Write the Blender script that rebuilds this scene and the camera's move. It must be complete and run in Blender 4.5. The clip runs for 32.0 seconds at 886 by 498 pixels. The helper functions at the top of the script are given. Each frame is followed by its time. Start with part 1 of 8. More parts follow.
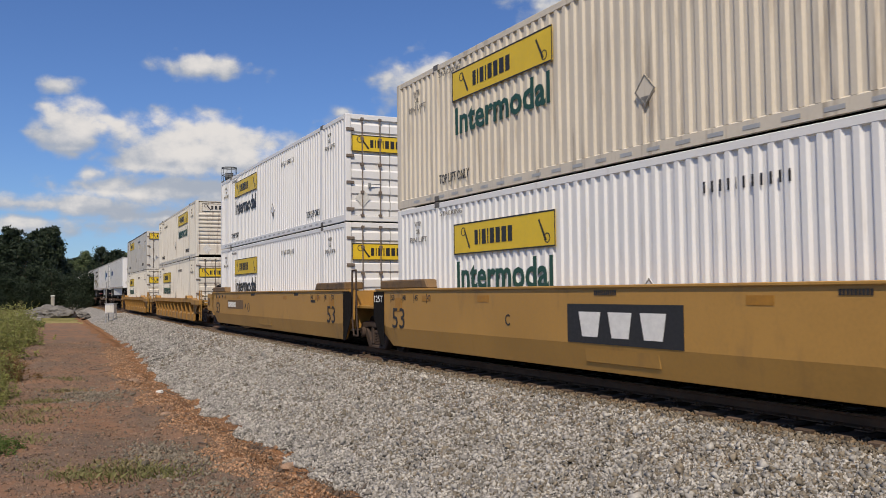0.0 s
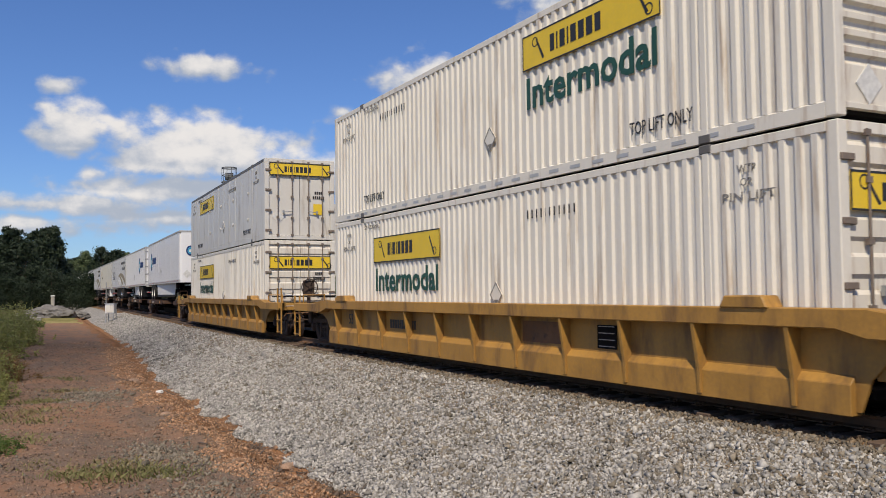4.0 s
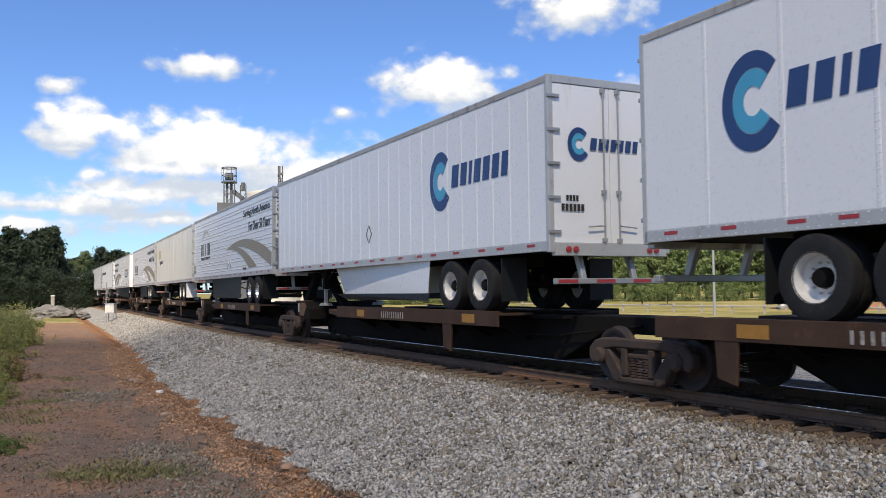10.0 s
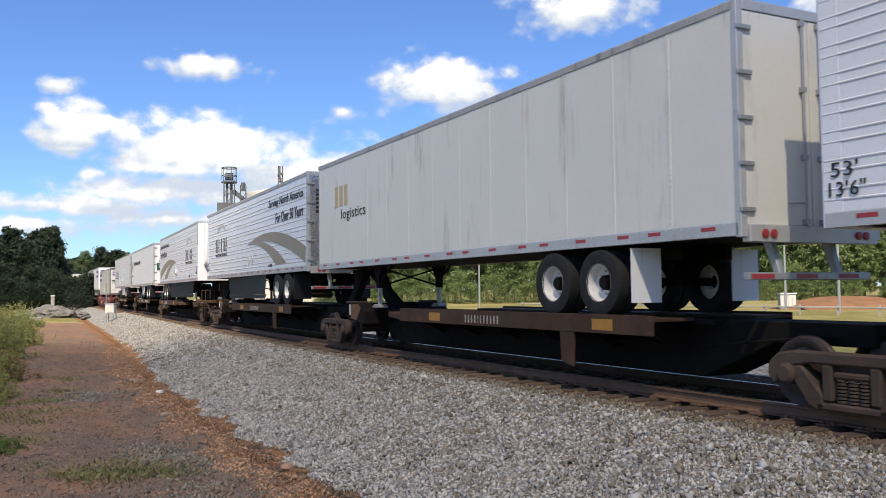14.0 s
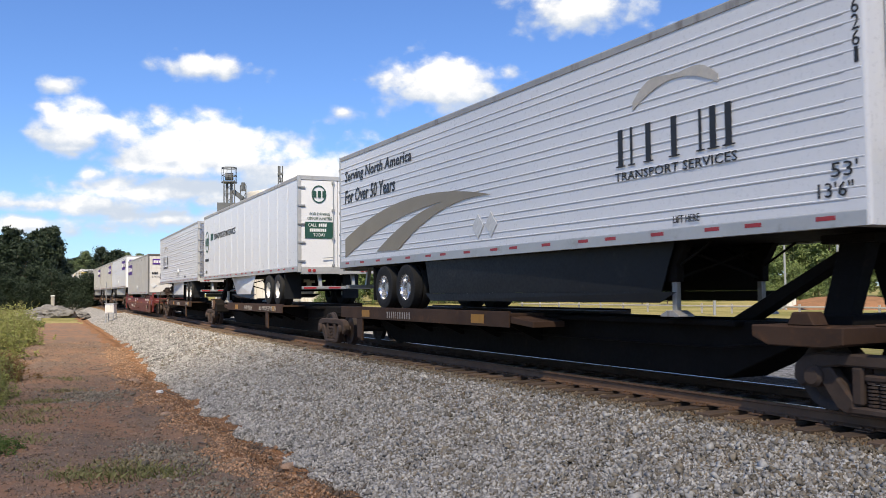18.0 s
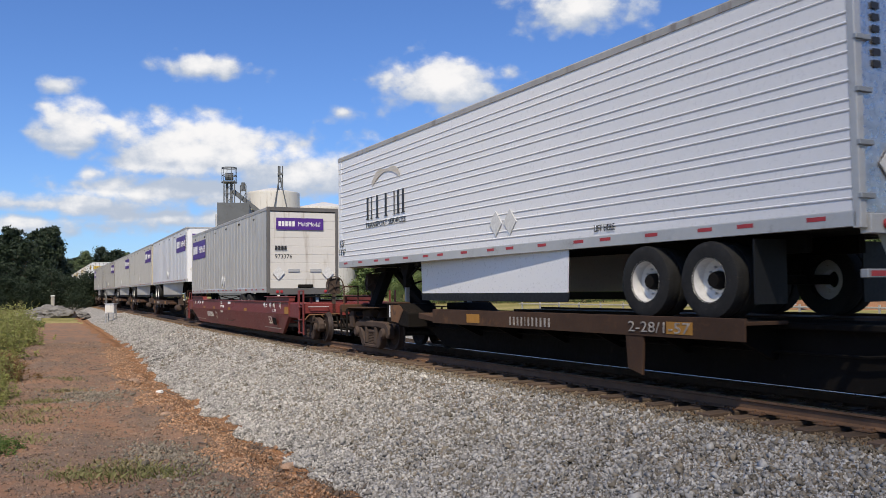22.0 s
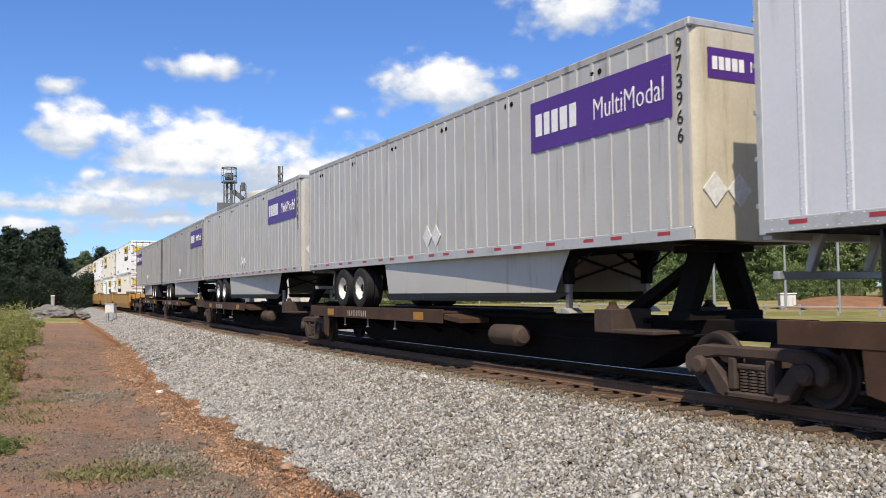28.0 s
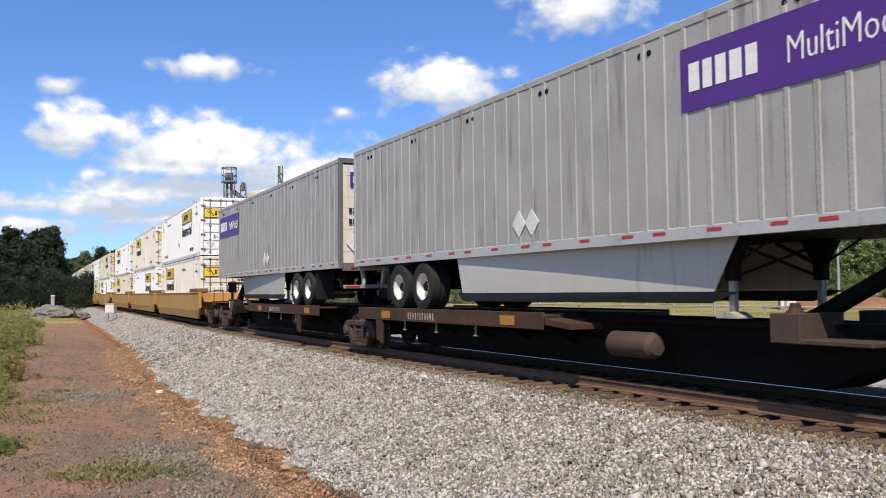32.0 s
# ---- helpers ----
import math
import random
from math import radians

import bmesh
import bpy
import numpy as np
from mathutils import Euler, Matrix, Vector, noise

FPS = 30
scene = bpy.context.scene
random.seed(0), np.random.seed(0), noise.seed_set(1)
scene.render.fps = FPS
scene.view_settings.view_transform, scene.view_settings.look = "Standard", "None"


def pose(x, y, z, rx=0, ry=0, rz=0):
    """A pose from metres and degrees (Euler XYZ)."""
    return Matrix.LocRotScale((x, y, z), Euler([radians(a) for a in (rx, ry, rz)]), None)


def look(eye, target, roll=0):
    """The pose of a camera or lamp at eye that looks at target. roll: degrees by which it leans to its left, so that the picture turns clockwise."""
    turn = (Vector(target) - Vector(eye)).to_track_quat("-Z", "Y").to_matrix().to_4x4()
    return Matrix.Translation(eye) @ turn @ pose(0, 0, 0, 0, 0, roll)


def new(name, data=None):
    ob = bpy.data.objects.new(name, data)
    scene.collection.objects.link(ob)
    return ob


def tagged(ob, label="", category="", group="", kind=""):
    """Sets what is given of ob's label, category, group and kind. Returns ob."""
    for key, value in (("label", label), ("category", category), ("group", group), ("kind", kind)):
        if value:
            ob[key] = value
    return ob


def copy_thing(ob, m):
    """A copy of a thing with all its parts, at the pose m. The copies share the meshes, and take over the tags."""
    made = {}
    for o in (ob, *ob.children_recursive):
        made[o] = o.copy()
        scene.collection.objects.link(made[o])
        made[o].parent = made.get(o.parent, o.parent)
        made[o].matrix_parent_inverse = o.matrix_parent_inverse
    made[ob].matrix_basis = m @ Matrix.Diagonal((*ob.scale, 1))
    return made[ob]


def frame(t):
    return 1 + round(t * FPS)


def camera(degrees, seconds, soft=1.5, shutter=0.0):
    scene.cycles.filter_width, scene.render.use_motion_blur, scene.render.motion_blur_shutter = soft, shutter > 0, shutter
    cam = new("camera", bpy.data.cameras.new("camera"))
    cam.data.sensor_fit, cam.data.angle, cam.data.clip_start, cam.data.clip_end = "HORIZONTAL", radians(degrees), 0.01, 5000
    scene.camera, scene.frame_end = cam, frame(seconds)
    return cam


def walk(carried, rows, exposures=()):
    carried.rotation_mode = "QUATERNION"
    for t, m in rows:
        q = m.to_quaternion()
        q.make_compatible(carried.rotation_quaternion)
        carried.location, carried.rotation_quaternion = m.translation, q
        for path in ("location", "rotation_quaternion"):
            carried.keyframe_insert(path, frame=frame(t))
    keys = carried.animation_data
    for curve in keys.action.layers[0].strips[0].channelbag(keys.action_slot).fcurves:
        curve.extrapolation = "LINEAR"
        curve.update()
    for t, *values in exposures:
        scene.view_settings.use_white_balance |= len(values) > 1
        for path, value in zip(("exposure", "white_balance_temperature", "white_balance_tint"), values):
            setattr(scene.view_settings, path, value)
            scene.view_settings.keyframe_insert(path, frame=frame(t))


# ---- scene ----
# ---- camera ----
EYE = (0.0, 0.0, 1.457)
cam = camera(54.32, 32.0, soft=0.55, shutter=0.08)
AIM = look(EYE, (-8.8498, 4.6312, 1.9396), -0.65)
walk(cam, [(0.0, AIM), (32.0, AIM)], exposures=[(0.0, -0.36, 7050, 12), (2.0, -0.38, 7050, 12), (3.5, -0.27, 7000, 12), (6.0, -0.14, 6850, 11), (7.5, 0.08, 7000, 10), (9.0, 0.34, 7250, 10), (14.0, 0.42, 7150, 10), (17.2, 0.44, 7150, 10), (18.8, 0.34, 7050, 10), (20.0, 0.26, 6950, 10), (23.0, -0.06, 6700, 11), (25.5, 0.08, 6750, 10), (28.0, 0.2, 6750, 10), (32.0, 0.22, 6750, 10)])

# ---- sun and sky ----
TO_SUN = Vector((0.68, -0.47, 1.02)).normalized()
SUN_EL = math.asin(TO_SUN.z)
sun = new("sun", bpy.data.lights.new("sun", "SUN"))
sun.data.energy, sun.data.angle, sun.data.color = 5.0, radians(0.53), (1.0, 0.91, 0.76)
sun.matrix_basis = look((0, 0, 60), Vector((0, 0, 60)) - TO_SUN)


class Nodes:
    """Small helper to write node trees."""

    def __init__(self, tree):
        self.t = tree

    def add(self, kind, ins=None):
        n = self.t.nodes.new(kind)
        for k, v in (ins or {}).items():
            if hasattr(v, "is_output"):
                self.t.links.new(v, n.inputs[k])
            else:
                n.inputs[k].default_value = v
        return n

    def math(self, op, a, b=0.0):
        n = self.add("ShaderNodeMath", {0: a, 1: b})
        n.operation = op
        return n.outputs[0]

    def times(self, color, k):
        n = self.add("ShaderNodeVectorMath")
        n.operation = "SCALE"
        for i, v in ((0, color), (3, k)):
            if hasattr(v, "is_output"):
                self.t.links.new(v, n.inputs[i])
            else:
                n.inputs[i].default_value = v
        return n.outputs[0]

    def mix(self, f, a, b):
        n = self.add("ShaderNodeMix")
        n.data_type, n.clamp_factor = "RGBA", True
        for i, v in ((0, f), (6, a), (7, b)):
            if hasattr(v, "is_output"):
                self.t.links.new(v, n.inputs[i])
            else:
                n.inputs[i].default_value = v if i == 0 else (*v[:3], 1)
        return n.outputs[2]

    def noise(self, vec, scale, detail=3.0, rough=0.55):
        n = self.add("ShaderNodeTexNoise", {"Scale": scale, "Detail": detail, "Roughness": rough})
        if vec is not None:
            self.t.links.new(vec, n.inputs["Vector"])
        return n.outputs["Fac"]

    def ramp(self, f, lo, hi, a=0.0, b=1.0):
        n = self.add("ShaderNodeMapRange", {0: f, 1: lo, 2: hi, 3: a, 4: b})
        n.interpolation_type = "SMOOTHSTEP"
        return n.outputs[0]

    def link(self, a, b):
        self.t.links.new(a, b)


def build_sky():
    world = bpy.data.worlds.new("sky")
    scene.world = world
    world.use_nodes = True
    world.node_tree.nodes.clear()
    n = Nodes(world.node_tree)
    sky = n.add("ShaderNodeTexSky")
    sky.sky_type, sky.sun_disc, sky.sun_elevation, sky.sun_rotation = "NISHITA", False, SUN_EL, math.atan2(TO_SUN.x, TO_SUN.y)
    sky.air_density, sky.dust_density, sky.ozone_density = 1.0, 0.25, 3.0
    way = n.add("ShaderNodeTexCoord").outputs["Generated"]
    sep = n.add("ShaderNodeSeparateXYZ", {0: way})
    az = n.math("MULTIPLY", n.math("ARCTAN2", sep.outputs[1], n.math("MULTIPLY", sep.outputs[0], -1.0)), 57.296)
    el = n.math("MULTIPLY", n.math("ARCSINE", sep.outputs[2]), 57.296)
    flat = n.add("ShaderNodeMapping", {0: way, "Scale": (1.0, 1.0, 1.5)}).outputs[0]
    ruffle = n.math("SUBTRACT", n.noise(flat, 17.0, 7.0, 0.6), 0.5)
    curl = n.math("SUBTRACT", n.noise(flat, 60.0, 5.0, 0.6), 0.5)
    warp = n.add("ShaderNodeVectorMath", {0: flat, 1: n.times(n.add("ShaderNodeTexNoise", {"Vector": flat, "Scale": 30.0, "Detail": 3.0}).outputs["Color"], 0.02)})
    puff = None
    for size, share in ((24.0, 0.62), (58.0, 0.38)):
        v = n.add("ShaderNodeTexVoronoi", {"Vector": warp.outputs[0], "Scale": size})
        v.feature = "SMOOTH_F1"
        d = n.math("MULTIPLY", n.math("SUBTRACT", 0.42, v.outputs["Distance"]), share)
        puff = d if puff is None else n.math("ADD", puff, d)
    edge = n.math("ADD", n.math("ADD", n.math("MULTIPLY", ruffle, 1.15), n.math("MULTIPLY", curl, 0.3)), n.math("MULTIPLY", puff, 1.2))
    body = lift = None
    # azimuth, elevation, half width, half height, weight of each cloud
    for a, e, w, h, k in ((4.4, 10.0, 2.2, 1.7, 1.05), (12.0, 14.3, 3.9, 0.95, 0.85), (11.2, 9.0, 5.4, 1.8, 1.15),
                          (5.4, 7.4, 1.7, 0.9, 0.75), (9.8, 6.5, 6.4, 1.3, 1.0), (4.5, 5.5, 6.0, 0.8, 0.95), (4.4, 8.6, 1.9, 0.6, 0.6), (27.8, 13.5, 3.8, 1.9, 1.05), (37.0, 18.0, 4.4, 1.8, 0.92),
                          (21.0, 11.8, 1.6, 1.0, 0.7), (17.5, 7.6, 4.5, 1.5, 1.0), (28.5, 8.6, 9.0, 2.0, 0.9),
                          (49.5, 8.6, 6.5, 2.3, 0.95), (3.4, 12.6, 1.8, 0.9, 0.62), (1.5, 4.2, 6.0, 1.0, 0.8),
                          (32.6, 11.6, 2.2, 1.4, 0.85), (14.0, 4.8, 14.0, 1.2, 0.72), (44.0, 16.0, 3.0, 1.6, 0.6),
                          (54.0, 17.5, 4.0, 2.0, 0.8), (40.0, 13.4, 2.4, 1.3, 0.7)):
        dx = n.math("DIVIDE", n.math("SUBTRACT", az, a), w)
        dy = n.math("DIVIDE", n.math("SUBTRACT", el, e), h)
        r = n.math("SQRT", n.math("ADD", n.math("MULTIPLY", dx, dx), n.math("MULTIPLY", dy, dy)))
        v = n.math("SUBTRACT", k, n.math("MULTIPLY", r, 0.72))
        u = n.math("MULTIPLY", dy, n.ramp(v, 0.0, 0.3))
        lift = u if lift is None else n.math("ADD", lift, u)
        body = v if body is None else n.math("MAXIMUM", body, v)
    # the rest of the sky carries the same broken cloud
    wide = n.math("SUBTRACT", n.noise(way, 3.2, 6.0, 0.6), 0.5)
    away = n.ramp(n.math("ABSOLUTE", n.math("SUBTRACT", az, 28.0)), 32.0, 45.0)
    high = n.ramp(el, 20.0, 26.0)
    out = n.math("MAXIMUM", away, high)
    body = n.math("MAXIMUM", body, n.math("SUBTRACT", n.math("MULTIPLY", wide, 4.0), n.math("MULTIPLY", n.math("SUBTRACT", 1.0, out), 9.0)))
    mask = n.ramp(n.math("ADD", body, edge), 0.07, 0.62)
    mask = n.math("MULTIPLY", mask, n.ramp(el, -0.5, 2.5))
    soft = n.ramp(n.math("ADD", n.math("ADD", n.math("MULTIPLY", ruffle, 1.6), n.math("ADD", n.math("MULTIPLY", puff, 1.0), n.math("MULTIPLY", curl, 0.7))), n.math("ADD", body, n.math("MULTIPLY", lift, 0.55))), 0.1, 1.2)
    grey = n.mix(soft, (0.47, 0.55, 0.68), (0.95, 0.955, 0.965))
    tone = n.add("ShaderNodeVectorMath", {0: sky.outputs[0], 1: (0.8, 1.14, 1.74)})
    tone.operation = "MULTIPLY"
    blue = n.times(tone.outputs[0], 0.08)
    lit = n.mix(n.math("MULTIPLY", mask, 0.97), blue, grey)
    bg = n.add("ShaderNodeBackground", {"Color": lit, "Strength": 1.0})
    o = n.add("ShaderNodeOutputWorld")
    n.link(bg.outputs[0], o.inputs[0])


build_sky()

# ---- track line: along-track distance s, offset w to the far side ----
KNOT = [-400.0, -200.0, -120.0, -70.0, -45.0, -20.0, 0.0, 20.0]
TURN = [radians(a) for a in (-2.69, -2.67, -2.11, -2.67, -3.14, -0.69, 0.0, 0.0)]
GRID = np.arange(-3200.0, 3200.5, 1.0)
HEAD = np.interp(GRID, KNOT, TURN)


def summed(v, start):
    c = np.concatenate(([0.0], np.cumsum((v[1:] + v[:-1]) / 2)))
    return c - np.interp(0.0, GRID, c) + start


LINE_X, LINE_Y = summed(np.cos(HEAD), 0.0), summed(np.sin(HEAD), 9.587)


def spot(s, w=0.0):
    """Plan position and heading at the distance s along the track, w metres beyond its middle."""
    h = float(np.interp(s, GRID, HEAD))
    return float(np.interp(s, GRID, LINE_X)) - math.sin(h) * w, float(np.interp(s, GRID, LINE_Y)) + math.cos(h) * w, h


def on_track(s, w=0.0, z=0.0):
    x, y, h = spot(s, w)
    return pose(x, y, z, 0, 0, math.degrees(h))


def run(t):
    """Distance that the train has gone at t seconds."""
    return 9.6685 * t - 0.003745 * t * t


# ---- materials ----
def surface(name, color, rough=0.5, metal=0.0, vary=0.12, scale=1.2, grain=18.0, bump=0.0, dirt=None, dirt_amount=0.0, streak=0.0, spec=0.5, random_tint=0.0, island=0.0):
    """Procedural surface: base colour with variation at two scales, streaks or stains of a second colour, and fine relief."""
    m = bpy.data.materials.new(name)
    m.use_nodes = True
    m.node_tree.nodes.clear()
    n = Nodes(m.node_tree)
    co = n.add("ShaderNodeTexCoord").outputs["Object"]
    big = n.noise(co, scale, 4.0)
    fine = n.noise(co, grain, 3.0)
    f = n.math("ADD", n.math("MULTIPLY", big, 0.6), n.math("MULTIPLY", fine, 0.4))
    k = n.ramp(f, 0.3, 0.7, 1.0 - vary, 1.0 + vary)
    if random_tint:
        k = n.math("MULTIPLY", k, n.math("ADD", 1.0 - random_tint / 2, n.math("MULTIPLY", n.add("ShaderNodeObjectInfo").outputs["Random"], random_tint)))
    if island:
        k = n.math("MULTIPLY", k, n.math("ADD", 1.0 - island / 2, n.math("MULTIPLY", n.add("ShaderNodeNewGeometry").outputs["Random Per Island"], island)))
    col = n.times(color, k)
    if dirt is not None:
        if streak:
            sc = n.add("ShaderNodeMapping", {0: co, "Scale": (streak, streak, 0.25)}).outputs[0]
            d = n.noise(sc, 1.6, 5.0, 0.65)
        else:
            d = n.noise(co, scale * 2.3, 6.0, 0.65)
        d = n.math("MULTIPLY", n.ramp(d, 0.72 - dirt_amount * 0.5, 0.95 - dirt_amount * 0.5), 0.85)
        col = n.mix(d, col, dirt)
    b = n.add("ShaderNodeBsdfPrincipled", {"Base Color": col, "Metallic": metal, "Specular IOR Level": spec})
    n.link(n.ramp(fine, 0.3, 0.7, max(rough - 0.08, 0.05), min(rough + 0.1, 1.0)), b.inputs["Roughness"])
    if bump:
        bn = n.add("ShaderNodeBump", {"Height": f, "Strength": min(bump, 1.0), "Distance": 0.02})
        n.link(bn.outputs[0], b.inputs["Normal"])
    o = n.add("ShaderNodeOutputMaterial")
    n.link(b.outputs[0], o.inputs[0])
    return m


M = {}
M["white"] = surface("white paint", (0.74, 0.745, 0.75), 0.42, vary=0.03, scale=0.6, dirt=(0.48, 0.44, 0.37), dirt_amount=0.28, streak=2.5)
M["white_clean"] = surface("clean white panel", (0.72, 0.725, 0.735), 0.34, vary=0.025, scale=0.35, dirt=(0.56, 0.54, 0.5), dirt_amount=0.12, streak=2.0)
M["cream"] = surface("dirty cream paint", (0.62, 0.565, 0.475), 0.5, vary=0.05, scale=0.7, dirt=(0.33, 0.27, 0.2), dirt_amount=0.42, streak=3.0)
M["offwhite"] = surface("stained off-white paint", (0.68, 0.65, 0.58), 0.48, vary=0.04, scale=0.7, dirt=(0.36, 0.26, 0.17), dirt_amount=0.4, streak=3.0)
M["offwhite_rust"] = surface("rust-stained off-white paint", (0.66, 0.62, 0.54), 0.5, vary=0.05, scale=0.7, dirt=(0.2, 0.1, 0.05), dirt_amount=0.46, streak=2.2)
M["greywhite"] = surface("grey white panel", (0.6, 0.58, 0.535), 0.42, vary=0.04, scale=0.5, dirt=(0.34, 0.29, 0.23), dirt_amount=0.42, streak=2.0)
M["ivory"] = surface("ivory panel", (0.66, 0.64, 0.57), 0.4, vary=0.03, scale=0.5, dirt=(0.4, 0.37, 0.31), dirt_amount=0.34, streak=1.6)
M["alu"] = surface("dull aluminium", (0.475, 0.458, 0.425), 0.45, 0.2, vary=0.07, scale=0.8, dirt=(0.25, 0.22, 0.18), dirt_amount=0.36, streak=2.5)
M["pale_silver"] = surface("pale silver paint", (0.6, 0.61, 0.635), 0.42, 0.1, vary=0.05, scale=0.6, dirt=(0.42, 0.41, 0.39), dirt_amount=0.26, streak=2.0)
M["alu_dark"] = surface("dirty aluminium", (0.37, 0.355, 0.33), 0.5, 0.2, vary=0.1, scale=0.9, dirt=(0.16, 0.13, 0.1), dirt_amount=0.4, streak=2.5)
M["rail_alu"] = surface("aluminium rail", (0.46, 0.46, 0.45), 0.42, 0.3, vary=0.08, scale=1.2, dirt=(0.25, 0.22, 0.19), dirt_amount=0.35)
M["tan"] = surface("tan stained panel", (0.52, 0.47, 0.36), 0.42, 0.1, vary=0.1, scale=0.8, dirt=(0.3, 0.22, 0.12), dirt_amount=0.45, streak=2.0)
M["steel_dark"] = surface("dull dark steel", (0.12, 0.128, 0.135), 0.6, 0.2, vary=0.15, scale=0.6, dirt=(0.07, 0.06, 0.05), dirt_amount=0.3)
M["darkrail"] = surface("dark top rail", (0.11, 0.105, 0.1), 0.6, vary=0.15)
M["yellow_sign"] = surface("yellow sign", (0.72, 0.5, 0.03), 0.45, vary=0.06, scale=2.0)
M["ink"] = surface("black lettering", (0.02, 0.02, 0.022), 0.5, vary=0.1)
M["worn_ink"] = surface("worn grey stencil", (0.2, 0.19, 0.175), 0.6, vary=0.35, scale=9)
M["green_ink"] = surface("green lettering", (0.015, 0.07, 0.05), 0.5, vary=0.1)
M["blue_ink"] = surface("navy lettering", (0.015, 0.05, 0.16), 0.45, vary=0.08)
M["teal"] = surface("teal decal", (0.05, 0.32, 0.5), 0.45, vary=0.06)
M["purple"] = surface("purple decal", (0.075, 0.022, 0.2), 0.42, vary=0.08, scale=1.5)
M["taupe"] = surface("taupe decal", (0.27, 0.23, 0.165), 0.5, vary=0.08)
M["gold"] = surface("tan lettering", (0.5, 0.38, 0.2), 0.5, vary=0.08)
M["letter_white"] = surface("white lettering", (0.72, 0.72, 0.7), 0.5, vary=0.08, scale=6)
M["red_mark"] = surface("red reflective tape", (0.33, 0.03, 0.035), 0.4, vary=0.15, scale=8)
M["placard"] = surface("faded placard", (0.6, 0.6, 0.58), 0.5, vary=0.15, scale=8)
M["car_yellow"] = surface("freight car yellow", (0.4, 0.22, 0.055), 0.5, vary=0.12, scale=0.5, bump=0.06, dirt=(0.2, 0.115, 0.05), dirt_amount=0.36, streak=0.7)
M["car_yellow_dull"] = surface("weathered yellow steel", (0.36, 0.19, 0.04), 0.6, vary=0.2, scale=0.9, bump=0.15, dirt=(0.1, 0.055, 0.026), dirt_amount=0.5, streak=0.9)
M["car_red"] = surface("weathered red steel", (0.16, 0.028, 0.024), 0.5, vary=0.16, scale=0.8, bump=0.15, dirt=(0.08, 0.026, 0.02), dirt_amount=0.34, streak=0.7)
M["car_brown"] = surface("brown grimy steel", (0.055, 0.03, 0.018), 0.75, vary=0.3, scale=1.4, bump=0.3, dirt=(0.13, 0.06, 0.026), dirt_amount=0.34, spec=0.25)
# grime, darkened further so its colour also holds the deep shade under cars
M["grime"] = surface("grimy black with under-car shade", (0.009, 0.0075, 0.0065), 0.9, vary=0.3, scale=1.4, bump=0.3, dirt=(0.03, 0.019, 0.013), dirt_amount=0.3, spec=0.15)
M["truck_steel"] = surface("rusty cast steel", (0.06, 0.042, 0.033), 0.8, vary=0.25, scale=3.0, grain=30, bump=0.4, dirt=(0.1, 0.05, 0.03), dirt_amount=0.35, spec=0.25)
M["wheel_steel"] = surface("worn wheel steel", (0.04, 0.028, 0.024), 0.6, 0.3, vary=0.2, scale=5.0, bump=0.15, dirt=(0.08, 0.04, 0.025), dirt_amount=0.35)
M["tread"] = surface("polished tread", (0.5, 0.5, 0.5), 0.22, 1.0, vary=0.1)
M["tyre"] = surface("tyre rubber", (0.018, 0.018, 0.018), 0.8, vary=0.25, scale=6, bump=0.2, dirt=(0.06, 0.05, 0.042), dirt_amount=0.3, spec=0.25)
M["rim"] = surface("white steel rim", (0.62, 0.61, 0.58), 0.4, 0.1, vary=0.1, scale=8, dirt=(0.25, 0.17, 0.1), dirt_amount=0.3)
M["chrome"] = surface("polished rim", (0.68, 0.68, 0.68), 0.22, 0.9, vary=0.08, scale=8)
M["black_panel"] = surface("black skirt panel", (0.012, 0.013, 0.015), 0.5, vary=0.2, scale=0.8, dirt=(0.04, 0.038, 0.036), dirt_amount=0.3, spec=0.2)
M["orange_patch"] = surface("orange yellow patch", (0.34, 0.16, 0.022), 0.5, vary=0.15, scale=5)
M["galv"] = surface("galvanised steel", (0.36, 0.37, 0.37), 0.5, 0.5, vary=0.12, scale=0.5, dirt=(0.2, 0.17, 0.13), dirt_amount=0.25)
M["concrete"] = surface("weathered concrete", (0.34, 0.32, 0.29), 0.85, vary=0.16, scale=1.0, bump=0.3)
M["rubble"] = surface("dusty grey rubble", (0.17, 0.16, 0.145), 0.9, vary=0.3, scale=1.5, bump=0.6, dirt=(0.09, 0.075, 0.06), dirt_amount=0.45)
M["tie_wood"] = surface("creosoted wood", (0.095, 0.062, 0.041), 0.85, vary=0.35, scale=3.0, grain=40, bump=0.5, dirt=(0.13, 0.08, 0.045), dirt_amount=0.4, random_tint=0.7)
M["rail_rust"] = surface("rusty rail web", (0.125, 0.068, 0.038), 0.75, vary=0.25, scale=3.0, bump=0.2)
M["rail_top"] = surface("shiny rail head", (0.42, 0.4, 0.38), 0.3, 1.0, vary=0.12, scale=3.0)
M["stone"] = surface("granite ballast", (0.31, 0.297, 0.276), 0.8, vary=0.25, scale=3.0, grain=40, bump=0.3, dirt=(0.14, 0.125, 0.11), dirt_amount=0.24, island=1.05)
M["stone_brown"] = surface("rust stained ballast", (0.16, 0.115, 0.072), 0.85, vary=0.3, scale=3.0, grain=40, bump=0.3, island=0.9)
M["stone_tan"] = surface("dusty tan ballast", (0.175, 0.15, 0.115), 0.85, vary=0.25, scale=3.0, grain=40, bump=0.3, island=0.9)
M["clay_pebble"] = surface("orange clay crumbs", (0.3, 0.178, 0.105), 0.9, vary=0.3, scale=3.0, island=1.1)
M["pebble"] = surface("red brown pebbles", (0.19, 0.125, 0.085), 0.85, vary=0.3, scale=3.0, island=1.1)
